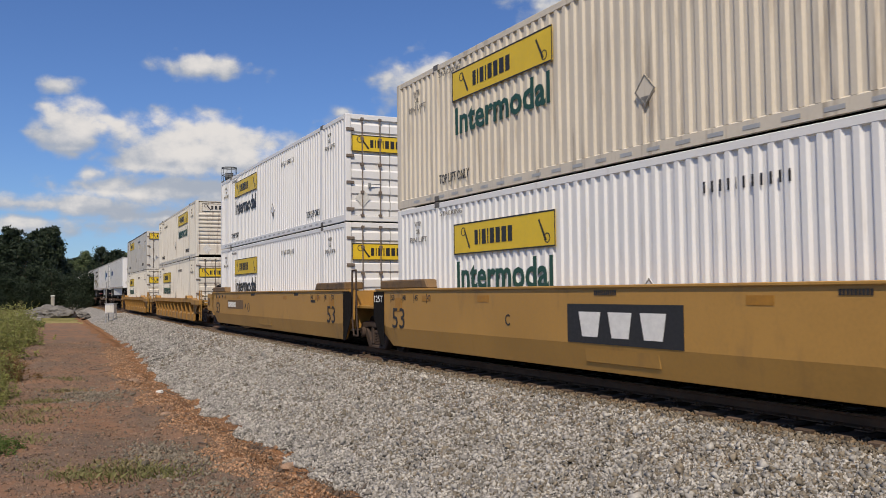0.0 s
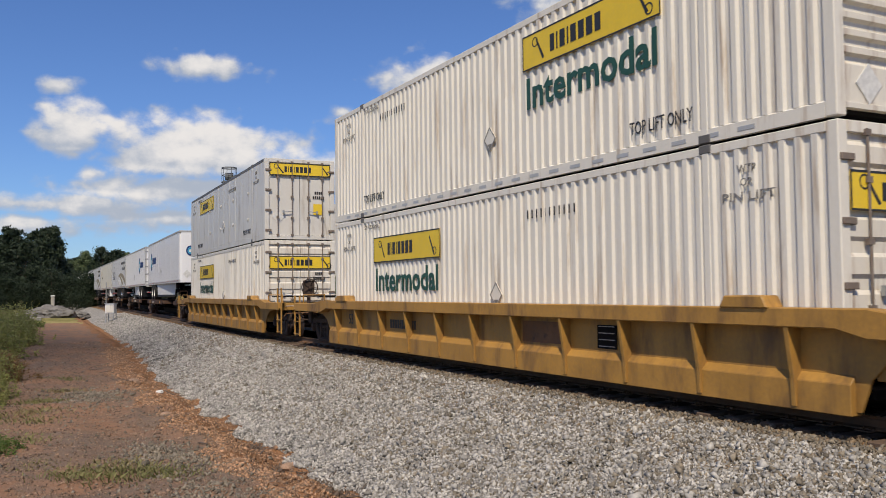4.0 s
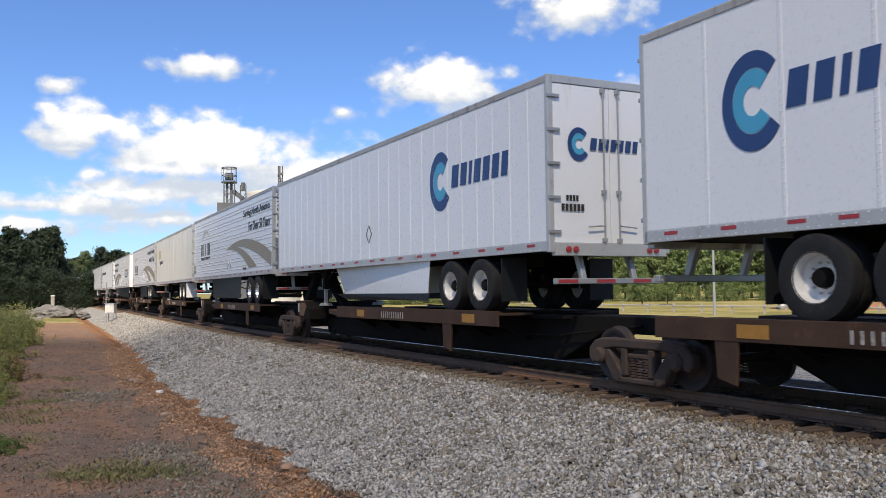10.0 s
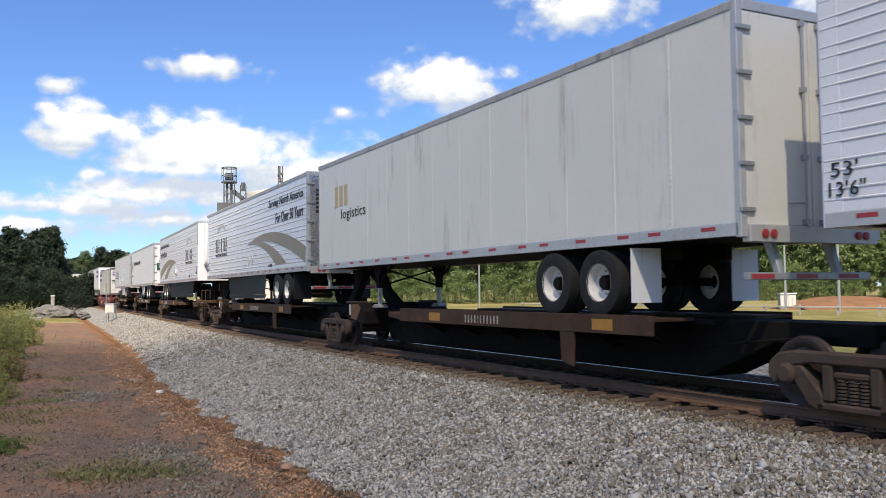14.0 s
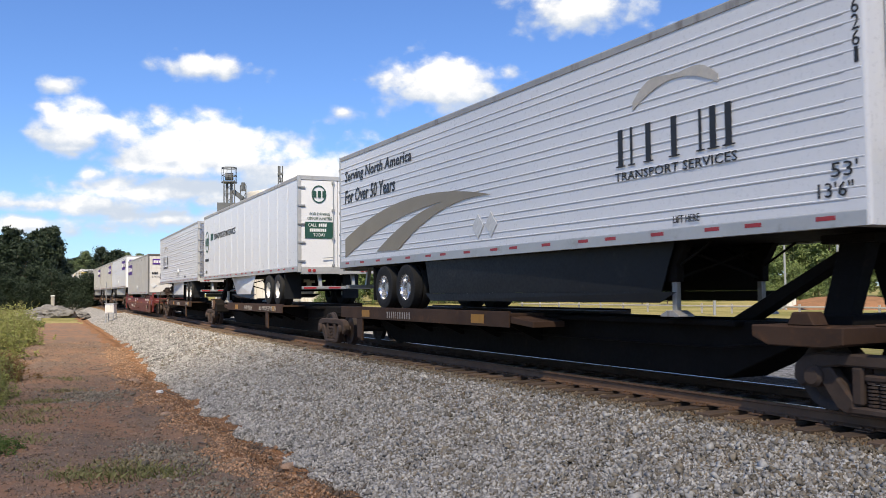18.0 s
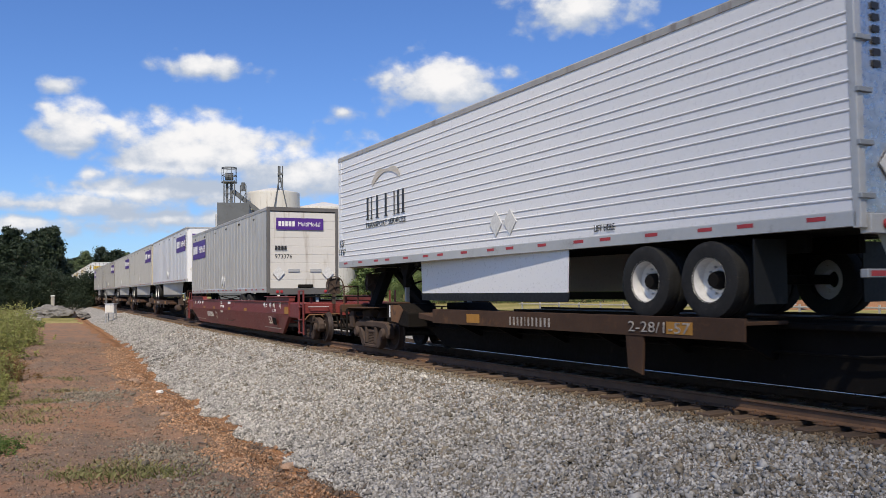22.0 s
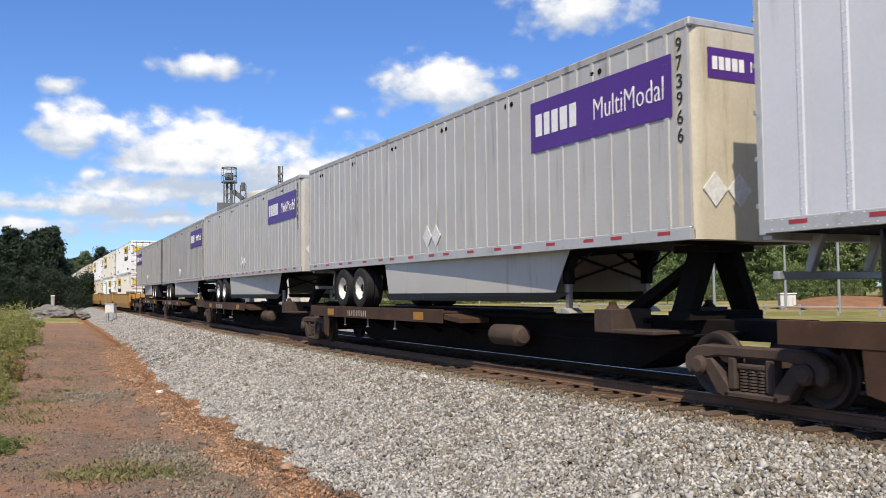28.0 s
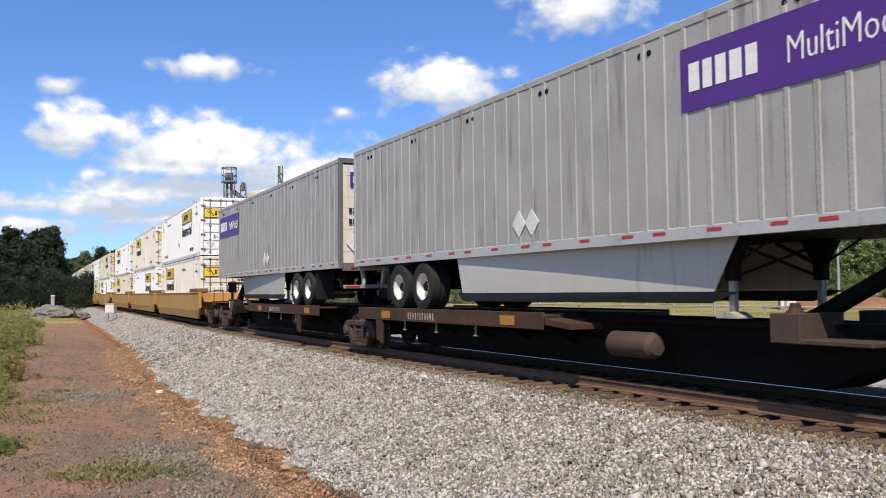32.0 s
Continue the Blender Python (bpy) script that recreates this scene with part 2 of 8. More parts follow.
M["twig"] = surface("dead twigs", (0.12, 0.09, 0.07), 0.85, vary=0.3, scale=6.0)
M["rust_plate"] = surface("rusty orange-brown plate", (0.15, 0.07, 0.028), 0.75, vary=0.3, scale=2.0, bump=0.3, dirt=(0.05, 0.03, 0.02), dirt_amount=0.45)
M["worn_white"] = surface("worn white stencil", (0.3, 0.27, 0.24), 0.7, vary=0.4, scale=9)
M["faded"] = surface("faded grey-tan decal", (0.5, 0.46, 0.4), 0.5, vary=0.15, scale=3)
M["rod_rust"] = surface("rust-stained lock steel", (0.17, 0.135, 0.11), 0.6, vary=0.2, scale=4, dirt=(0.14, 0.075, 0.04), dirt_amount=0.4)
M["bark"] = surface("pine bark", (0.1, 0.07, 0.05), 0.9, vary=0.3, scale=1.0, bump=0.4)
M["stainless"] = surface("quilted stainless steel", (0.52, 0.52, 0.53), 0.3, 0.85, vary=0.2, scale=6.0, grain=14, bump=0.5, dirt=(0.2, 0.18, 0.16), dirt_amount=0.25)
M["car_dark_yellow"] = surface("grimy dark yellow steel", (0.16, 0.095, 0.04), 0.6, vary=0.2, scale=1.2, bump=0.2, dirt=(0.06, 0.04, 0.025), dirt_amount=0.5)


def leaf_mat(name, a, b, trans=0.25):
    m = bpy.data.materials.new(name)
    m.use_nodes = True
    m.node_tree.nodes.clear()
    n = Nodes(m.node_tree)
    r = n.add("ShaderNodeNewGeometry").outputs["Random Per Island"]
    o2 = n.add("ShaderNodeObjectInfo").outputs["Random"]
    f = n.math("ADD", n.math("MULTIPLY", r, 0.7), n.math("MULTIPLY", o2, 0.3))
    col = n.mix(f, a, b)
    d = n.add("ShaderNodeBsdfPrincipled", {"Base Color": col, "Roughness": 0.6, "Specular IOR Level": 0.25})
    t = n.add("ShaderNodeBsdfTranslucent", {"Color": col})
    x = n.add("ShaderNodeMixShader", {0: trans, 1: d.outputs[0], 2: t.outputs[0]})
    o = n.add("ShaderNodeOutputMaterial")
    n.link(x.outputs[0], o.inputs[0])
    return m


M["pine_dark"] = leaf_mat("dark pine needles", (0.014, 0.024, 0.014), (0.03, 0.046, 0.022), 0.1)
M["pine"] = leaf_mat("pine needles", (0.062, 0.092, 0.042), (0.135, 0.17, 0.08))
M["broadleaf"] = leaf_mat("broad leaves", (0.085, 0.14, 0.046), (0.2, 0.245, 0.095))
M["weed"] = leaf_mat("weed leaves", (0.17, 0.2, 0.05), (0.36, 0.36, 0.13), 0.35)
M["weed_green"] = leaf_mat("low green leaves", (0.06, 0.11, 0.025), (0.14, 0.2, 0.055), 0.3)
M["dead_weed"] = leaf_mat("dead brown weeds", (0.13, 0.075, 0.03), (0.24, 0.15, 0.065), 0.2)
M["dull_grass"] = leaf_mat("dull verge grass", (0.11, 0.125, 0.04), (0.25, 0.23, 0.1), 0.25)
M["straw"] = leaf_mat("dry grass", (0.14, 0.13, 0.05), (0.3, 0.25, 0.12), 0.2)


def soil(name, stops, scale, bump, rough=0.95, pebble=0.0, stone=0.0):
    """Ground: three colours by noise at two scales, with stones as relief."""
    m = bpy.data.materials.new(name)
    m.use_nodes = True
    m.node_tree.nodes.clear()
    n = Nodes(m.node_tree)
    co = n.add("ShaderNodeTexCoord").outputs["Object"]
    big, mid, fine = n.noise(co, scale, 5.0, 0.6), n.noise(co, scale * 6, 5.0, 0.6), n.noise(co, scale * 40, 4.0, 0.65)
    col = n.mix(n.ramp(n.math("ADD", n.math("MULTIPLY", big, 0.65), n.math("MULTIPLY", mid, 0.35)), 0.4, 0.6), stops[0], stops[1])
    col = n.mix(n.math("MULTIPLY", n.ramp(fine, 0.5, 0.75), 0.8), col, stops[2])
    height = n.math("ADD", n.math("MULTIPLY", fine, 0.6), n.math("MULTIPLY", mid, 0.4))
    if stone:
        v = n.add("ShaderNodeTexVoronoi", {"Vector": co, "Scale": stone})
        sep = n.add("ShaderNodeSeparateColor", {0: v.outputs["Color"]})
        col = n.mix(0.75, col, n.times(stops[1], n.ramp(sep.outputs[0], 0.0, 1.0, 0.45, 1.7)))
        height = n.math("SUBTRACT", n.math("MULTIPLY", fine, 0.3), n.math("MULTIPLY", v.outputs["Distance"], 1.5))
    b = n.add("ShaderNodeBsdfPrincipled", {"Base Color": col, "Roughness": rough, "Specular IOR Level": 0.05})
    bn = n.add("ShaderNodeBump", {"Height": height, "Strength": bump, "Distance": 0.05})
    n.link(bn.outputs[0], b.inputs["Normal"])
    o = n.add("ShaderNodeOutputMaterial")
    n.link(b.outputs[0], o.inputs[0])
    return m


# bed darker than its stones: shade of the gaps is put into the colour
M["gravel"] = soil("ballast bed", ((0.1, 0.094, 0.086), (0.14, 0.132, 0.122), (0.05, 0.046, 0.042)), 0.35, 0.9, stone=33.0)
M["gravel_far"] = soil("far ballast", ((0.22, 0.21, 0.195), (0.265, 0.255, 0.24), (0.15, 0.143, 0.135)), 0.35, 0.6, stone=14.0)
# strip under and behind the train: oil stain plus its shade, in one colour
M["oily_shade"] = soil("oiled ballast with train shade in its colour", ((0.045, 0.034, 0.026), (0.062, 0.046, 0.034), (0.028, 0.022, 0.018)), 0.4, 0.9, stone=15.0)
M["gravel_brown"] = soil("stained ballast bed", ((0.15, 0.09, 0.05), (0.2, 0.125, 0.07), (0.08, 0.055, 0.04)), 0.4, 0.9, stone=15.0)
M["dirt"] = soil("red dirt", ((0.26, 0.148, 0.095), (0.165, 0.122, 0.096), (0.29, 0.205, 0.15)), 0.6, 1.0)
M["clay"] = soil("red clay bank", ((0.29, 0.15, 0.08), (0.21, 0.115, 0.065), (0.13, 0.078, 0.05)), 0.9, 1.0)
M["grass"] = soil("mown grass", ((0.17, 0.16, 0.055), (0.3, 0.25, 0.11), (0.12, 0.12, 0.045)), 0.08, 0.5)
M["asphalt"] = soil("old asphalt", ((0.1, 0.1, 0.1), (0.13, 0.125, 0.12), (0.07, 0.07, 0.07)), 0.3, 0.3)


# ---- mesh building ----
class Shape:
    """Collects solid pieces of one part."""

    def __init__(self):
        self.v, self.f = [], []

    def add(self, vs, fs):
        k = len(self.v)
        self.v += [tuple(p) for p in vs]
        self.f += [tuple(i + k for i in q) for q in fs]
        return self

    def box(self, x0, x1, y0, y1, z0, z1):
        return self.add([(x0, y0, z0), (x1, y0, z0), (x1, y1, z0), (x0, y1, z0), (x0, y0, z1), (x1, y0, z1), (x1, y1, z1), (x0, y1, z1)],
                        [(0, 3, 2, 1), (4, 5, 6, 7), (0, 1, 5, 4), (1, 2, 6, 5), (2, 3, 7, 6), (3, 0, 4, 7)])

    def extrude(self, pts, axis, lo, hi, caps=True):
        """A closed outline, swept along an axis: x takes (y, z), y takes (x, z), z takes (x, y)."""
        n = len(pts)
        put = {"x": lambda a, b, c: (c, a, b), "y": lambda a, b, c: (a, c, b), "z": lambda a, b, c: (a, b, c)}[axis]
        vs = [put(a, b, lo) for a, b in pts] + [put(a, b, hi) for a, b in pts]
        fs = [(i, (i + 1) % n, n + (i + 1) % n, n + i) for i in range(n)]
        if caps:
            fs += [tuple(range(n - 1, -1, -1)), tuple(range(n, 2 * n))]
        return self.add(vs, fs)

    def rod(self, p, q, r, n=8, r2=None):
        p, q = Vector(p), Vector(q)
        d = (q - p).normalized()
        a = d.orthogonal().normalized()
        b = d.cross(a)
        r2 = r if r2 is None else r2
        vs = [p + (a * math.cos(k * 2 * math.pi / n) + b * math.sin(k * 2 * math.pi / n)) * r for k in range(n)]
        vs += [q + (a * math.cos(k * 2 * math.pi / n) + b * math.sin(k * 2 * math.pi / n)) * r2 for k in range(n)]
        return self.add(vs, [(i, (i + 1) % n, n + (i + 1) % n, n + i) for i in range(n)] + [tuple(range(n - 1, -1, -1)), tuple(range(n, 2 * n))])

    def path(self, pts, r, n=6):
        for a, b in zip(pts, pts[1:]):
            self.rod(a, b, r, n)
        return self

    def lathe(self, prof, n=24, at=(0, 0, 0), axis="y", closed=True):
        """Turned shape: (radius, height) pairs about an axis; closed joins the last to the first."""
        k, vs, fs = len(prof), [], []
        for i in range(n):
            c, s = math.cos(2 * math.pi * i / n), math.sin(2 * math.pi * i / n)
            for r, h in prof:
                p = {"y": (r * c, h, r * s), "z": (r * c, r * s, h), "x": (h, r * c, r * s)}[axis]
                vs.append((p[0] + at[0], p[1] + at[1], p[2] + at[2]))
        for i in range(n):
            j = (i + 1) % n
            for a in range(k if closed else k - 1):
                b = (a + 1) % k
                fs.append((i * k + a, i * k + b, j * k + b, j * k + a))
        return self.add(vs, fs)

    def mesh(self, name, bevel=0.0, smooth=False):
        me = bpy.data.meshes.new(name)
        me.from_pydata(self.v, [], self.f)
        bm = bmesh.new()
        bm.from_mesh(me)
        if bevel:
            es = [e for e in bm.edges if len(e.link_faces) == 2 and e.calc_face_angle(0) > 0.5]
            bmesh.ops.bevel(bm, geom=es, offset=bevel, segments=1, affect="EDGES", clamp_overlap=True)
        bmesh.ops.recalc_face_normals(bm, faces=bm.faces)
        bm.to_mesh(me)
        bm.free()
        if smooth:
            me.polygons.foreach_set("use_smooth", [True] * len(me.polygons))
            me.set_sharp_from_angle(angle=0.6)
        return me


def part(name, mesh, material, parent, label="", at=None):
    """Links a mesh as one part under a thing or part."""
    ob = new(name, mesh)
    if isinstance(material, str):
        material = M[material]
    if len(mesh.materials) == 0:
        mesh.materials.append(material)
    elif mesh.materials[0] != material:
        ob.material_slots[0].link = "OBJECT"
        ob.material_slots[0].material = material
    ob.parent = parent
    if at is not None:
        ob.matrix_basis = at
    if label:
        ob["label"] = label
    if name in ("number_mark", "slot_mark", "name_mark", "guard_tape", "spring", "stencil_mark", "rivet_row"):
        ob["kind"] = "stuff"
    return ob


CACHE = {}


def cached(key, build):
    if key not in CACHE:
        CACHE[key] = build()
    return CACHE[key]


def rect(name, x0, x1, z0, z1, y, thick=0.006):
    """A thin plate on the near side: its face at y - thick."""
    return Shape().box(x0, x1, y - thick, y, z0, z1).mesh(name)


def lettering(text, width, height, slant=0.0, bold=0.0):
    """Raised letters that fill width and height, in the x-z plane, facing -y."""
    def build():
        cu = bpy.data.curves.new("letters", "FONT")
        cu.body, cu.extrude, cu.resolution_u, cu.shear, cu.offset = text, 0.02, 2, slant, bold
        ob = new("letters", cu)
        bpy.context.view_layer.update()
        me = bpy.data.meshes.new_from_object(ob.evaluated_get(bpy.context.evaluated_depsgraph_get()))
        bpy.data.objects.remove(ob)
        co = np.empty(len(me.vertices) * 3)
        me.vertices.foreach_get("co", co)
        co = co.reshape(-1, 3)
        lo, hi = co.min(0), co.max(0)
        out = np.empty_like(co)
        out[:, 0] = (co[:, 0] - lo[0]) / (hi[0] - lo[0]) * width
        out[:, 2] = (co[:, 1] - lo[1]) / (hi[1] - lo[1]) * height
        out[:, 1] = -(co[:, 2] - lo[2]) / max(hi[2] - lo[2], 1e-6) * 0.006
        me.vertices.foreach_set("co", out.ravel())
        me.update()
        return me
    return cached(("text", text, round(width, 3), round(height, 3), slant, bold), build)


def bars(widths, height, slant=0.0, gap=0.35, dots=False):
    """Plain upright bars in place of letters: widths as shares of the height."""
    sh, x = Shape(), 0.0
    for w in widths:
        b = w * height
        sh.extrude([(x, 0), (x + b, 0), (x + b + slant * height, height), (x + slant * height, height)], "y", -0.006, 0.0)
        x += b + max(gap, 0.4) * height * 0.45
    return sh.mesh("bars")


def side(x, z, y):
    """Pose of a decal on the near side, its lower left corner at x, z."""
    return pose(x, y, z)


def front(yl, z, x):
    """Pose of a decal on the leading end, its lower left corner at yl, z."""
    return pose(x, yl, z, 0, 0, 90)


# ---- intermodal containers ----
HL, HW, CH = 8.075, 1.295, 2.9


def corrugated(x0, x1, z0, z1, y, depth=0.036, pitch=0.235):
    """Trapezoid-ribbed sheet; its outer ridges lie at y, the sheet is thin behind them."""
    n = max(1, round((x1 - x0) / pitch))
    p = (x1 - x0) / n
    line = []
    for i in range(n):
        a = x0 + i * p
        line += [(a, 0.0), (a + 0.36 * p, 0.0), (a + 0.5 * p, 1.0), (a + 0.86 * p, 1.0)]
    line.append((x1, 0.0))
    sg = 1 if y < 0 else -1
    outer = [(x, y + sg * depth * d) for x, d in line]
    inner = [(x, yy + sg * 0.012) for x, yy in reversed(outer)]
    return Shape().extrude(outer + inner, "z", z0, z1)


def seamed(x0, x1, z0, z1, y, count, wide, deep):
    """Flat sheet with raised upright seams, as one outline swept upwards."""
    sg = 1 if y > 0 else -1
    line = [(x0, y)]
    for k in range(1, count):
        x = x0 + k * (x1 - x0) / count
        line += [(x - wide, y), (x - wide * 0.6, y + sg * deep), (x + wide * 0.6, y + sg * deep), (x + wide, y)]
    line += [(x1, y), (x1, y - sg * 0.04), (x0, y - sg * 0.04)]
    return Shape().extrude(line, "z", z0, z1)


def sign_panel(parent, at, width=3.6, height=0.62, tone="yellow_sign"):
    """Yellow name board with plain dark bars and scroll shapes."""
    board = part("name_board", cached(("board", width, height), lambda: Shape().box(0, width, -0.012, 0, 0, height).mesh("board", 0.003)), tone, parent, "yellow name board with dark bars" if tone == "yellow_sign" else "pale name panel with dark bars", at)
    def trim():
        s = Shape()
        for a in ((0, width, 0, 0.025), (0, width, height - 0.025, height), (0, 0.025, 0.025, height - 0.025), (width - 0.025, width, 0.025, height - 0.025)):
            s.box(a[0], a[1], -0.016, -0.013, a[2], a[3])
        for x in (0.12 * width, 0.86 * width):
            s.extrude([(x, 0.75 * height), (x + 0.03, 0.8 * height), (x + 0.25, 0.2 * height), (x + 0.2, 0.16 * height)], "y", -0.016, -0.013)
            s.lathe([(0.07, -0.016), (0.09, -0.016), (0.09, -0.013), (0.07, -0.013)], 12, (x - 0.03 if x < width / 2 else x + 0.26, 0, (0.72 if x < width / 2 else 0.25) * height))
        return s.mesh("border")
    part("border", cached(("border", width, height), trim), "ink", board)
    h = height * 0.46
    part("name_mark", cached(("hunt", height), lambda: bars([0.42, 0.12, 0.5, 0.12, 0.52, 0.52, 0.55, 0.5], h, 0.0, 0.5)), "ink", board, "", pose(0.24 * width, -0.013, 0.27 * height))
    return board


def container(label, wall, style="rib", nose="rear", word="ink", signs=True, front_kind="doors", dark=False, zs=1.95):
    """A 53-foot container: origin at the middle of its base, x forward."""
    ob = tagged(new("intermodal_container"), label, "container", "containers on the train")
    post_x = HL - 2.03
    top = "darkrail" if dark else wall
    end = "offwhite_rust" if wall == "offwhite" else wall
    def walls(y):
        if style == "rib":
            return corrugated(-HL + 0.13, HL - 0.13, 0.3 if nose == "slot" else 0.18, CH - 0.12, y).mesh("side_wall")
        return seamed(-HL + 0.1, HL - 0.1, 0.18, CH - 0.12, y, 13, 0.03, 0.006).mesh("side_wall")
    for y in (-HW + 0.004, HW - 0.004):
        part("side_wall", cached(("wall", style, y < 0), lambda: walls(y)), wall, ob)
    for y in (-1, 1):
        lo, hi = sorted((y * HW, y * (HW - 0.09)))
        part("bottom_rail", cached(("brail", y), lambda: Shape().extrude([(lo, 0.0), (hi, 0.0), (hi, 0.17), (y * (HW - 0.03), 0.19), (lo if y < 0 else hi, 0.17)] if y < 0 else [(lo, 0.0), (hi, 0.0), (hi, 0.17), (lo, 0.19)], "x", -HL + 0.16, HL - 0.16).mesh("bottom_rail")), wall, ob)
        part("top_rail", cached(("trail", y), lambda: Shape().box(-HL + 0.16, HL - 0.16, lo, hi, CH - 0.125, CH - 0.005).mesh("top_rail", 0.01)), top, ob)
        for x in (-1, 1):
            xl, xh = sorted((x * HL, x * (HL - 0.16)))
            yl, yh = sorted((y * HW, y * (HW - 0.16)))
            part("corner_post", cached(("cpost", x, y), lambda: Shape().box(xl, xh, yl, yh, 0, CH).mesh("corner_post", 0.012)), wall, ob)
            xl, xh = sorted((x * (post_x - 0.06), x * (post_x + 0.06)))
            yl, yh = sorted((y * (HW + 0.006), y * (HW - 0.1)))
            part("lifting_post", cached(("lpost", x, y), lambda: Shape().box(xl, xh, yl, yh, 0.02, CH - 0.01).mesh("lifting_post", 0.008)), wall, ob)
            for z in (-0.012, CH - 0.11):
                part("corner_casting", cached(("cast", x, y, z), lambda: Shape().box(xl - 0.05, xh + 0.05, min(yl, yh) - 0.006, max(yl, yh), z, z + 0.125).mesh("corner_casting", 0.015)), "darkrail", ob)
    part("roof", cached("croof", lambda: Shape().box(-HL + 0.1, HL - 0.1, -HW + 0.09, HW - 0.09, CH - 0.05, CH - 0.02).mesh("roof")), wall, ob)
    part("floor", cached("cfloor", lambda: Shape().box(-HL + 0.1, HL - 0.1, -HW + 0.09, HW - 0.09, 0.05, 0.16).mesh("floor")), "grime", ob)
    part("rear_wall", cached("crear", lambda: corrugated(-HW + 0.16, HW - 0.16, 0.1, CH - 0.1, -0.02).mesh("rear_wall")), wall, ob, "", pose(-HL + 0.04, 0, 0, 0, 0, -90))
    # leading end
    if front_kind == "doors":
        for y in (-1, 1):
            def leaf():
                s = Shape()
                yl, yh = sorted((y * 0.012, y * (HW - 0.17)))
                prof = [(HL - 0.09, 0.15), (HL - 0.055, 0.15)]
                if style == "rib":
                    for k in range(6):
                        z = 0.28 + k * 0.42
                        prof += [(HL - 0.055, z), (HL - 0.02, z + 0.05), (HL - 0.02, z + 0.24), (HL - 0.055, z + 0.29)]
                prof += [(HL - 0.055, CH - 0.14), (HL - 0.09, CH - 0.14)]
                return s.extrude(prof, "y", yl, yh).mesh("door")
            door = part("door", cached(("door", style, y), leaf), end, ob)
            for k in (0.3, 0.82):
                yy = y * k
                def rods():
                    s = Shape().rod((HL + 0.012, yy, 0.1), (HL + 0.012, yy, CH - 0.08), 0.017, 8)
                    for z in (0.12, 0.75, 1.5, 2.2, CH - 0.16):
                        s.box(HL - 0.03, HL + 0.032, yy - 0.045, yy + 0.045, z, z + 0.07)
                    return s.mesh("lock_rod")
                part("lock_rod", cached(("rod", yy), rods), "rod_rust", door)
            part("handle", cached(("hand", y), lambda: Shape().rod((HL + 0.03, y * 0.3, 1.02), (HL + 0.03, y * 0.62, 0.98), 0.014).box(HL - 0.01, HL + 0.05, y * 0.62 - 0.03, y * 0.62 + 0.03, 0.92, 1.04).mesh("handle")), "galv", door)
            for k in range(4):
                part("hinge", cached(("hinge", y, k), lambda: Shape().box(HL - 0.02, HL + 0.03, *sorted((y * (HW - 0.02), y * (HW - 0.24))), 0.28 + k * 0.72, 0.36 + k * 0.72).mesh("hinge", 0.008)), "rod_rust", door)
        for z in (0.0, CH - 0.14):
            part("end_rail", cached(("erail", z), lambda: Shape().box(HL - 0.1, HL, -HW + 0.16, HW - 0.16, z, z + 0.14).mesh("end_rail", 0.01)), wall, ob)
        if signs:
            z = CH - (0.6 if style != "rib" else 1.02)
            sign_panel(ob, front(-1.12, z, HL + 0.005 if style != "rib" else HL - 0.012), 2.24, 0.46 if style == "rib" else 0.44)
        part("number_mark", cached("dnum", lambda: bars([0.5] * 4, 0.11)), "ink", ob, "", front(0.55, CH - 1.25, HL - 0.05 if style != "rib" else HL - 0.016))
        part("number_mark", cached("dnum2", lambda: bars([0.5] * 6, 0.11)), "ink", ob, "", front(0.48, CH - 1.42, HL - 0.05 if style != "rib" else HL - 0.016))
        if style != "rib":
            part("yellow_notice", cached("notice", lambda: Shape().box(0, 0.34, -0.008, 0, 0, 0.4).mesh("yellow_notice")), "yellow_sign", ob, "yellow notice plate", front(0.5, CH - 2.0, HL - 0.05))
        part("placard_holder", cached("diam", lambda: Shape().extrude([(0, -0.24), (0.22, 0), (0, 0.24), (-0.22, 0)], "y", -0.012, 0).mesh("placard_holder")), "placard", ob, "blank diamond placard holder", front(-0.8, 0.62 if style == "rib" else 0.8, HL - 0.012 if style == "rib" else HL - 0.05))
    else:
        def louvre():
            prof = [(HL - 0.1, 0.1), (HL - 0.005, 0.1), (HL - 0.005, 0.16), (HL - 0.03, 0.17), (HL - 0.03, 0.6), (HL - 0.062, 0.64)]
            for k in range(8):
                z = 0.7 + k * 0.2
                prof += [(HL - 0.062, z), (HL - 0.01, z + 0.03), (HL - 0.01, z + 0.1), (HL - 0.062, z + 0.13)]
            prof += [(HL - 0.062, CH - 0.1), (HL - 0.1, CH - 0.1)]
            return Shape().extrude(prof, "y", -HW + 0.16, HW - 0.16).mesh("end_wall")
        part("end_wall", cached("louvre", louvre), end, ob, "ribbed end wall with rust stains")
        sign_panel(ob, front(-0.98, CH - 0.58, HL - 0.056), 1.96, 0.42, "offwhite")
        part("placard_holder", cached("diam", lambda: Shape().extrude([(0, -0.24), (0.22, 0), (0, 0.24), (-0.22, 0)], "y", -0.012, 0).mesh("placard_holder")), "placard", ob, "blank diamond placard holder", front(-0.72, 0.4, HL - 0.028))
        for y in (0.35, 0.78):
            part("vent_cover", cached("ventc", lambda: Shape().box(0, 0.2, -0.02, 0, 0, 0.28).mesh("vent_cover", 0.01)), "darkrail", ob, "", front(y, 0.28, HL - 0.028))
    # markings on the near side
    yf = -HW - 0.001
    x0 = -HL + 2.8 if nose == "rear" else HL - 6.4
    if signs:
        sign_panel(ob, side(x0, zs, yf))
        if style == "rib":
            part("lettering", lettering("Intermodal", 3.4, 0.56, 0.0, 0.022), word, ob, "", side(x0 + 0.1, zs - 0.7, yf))
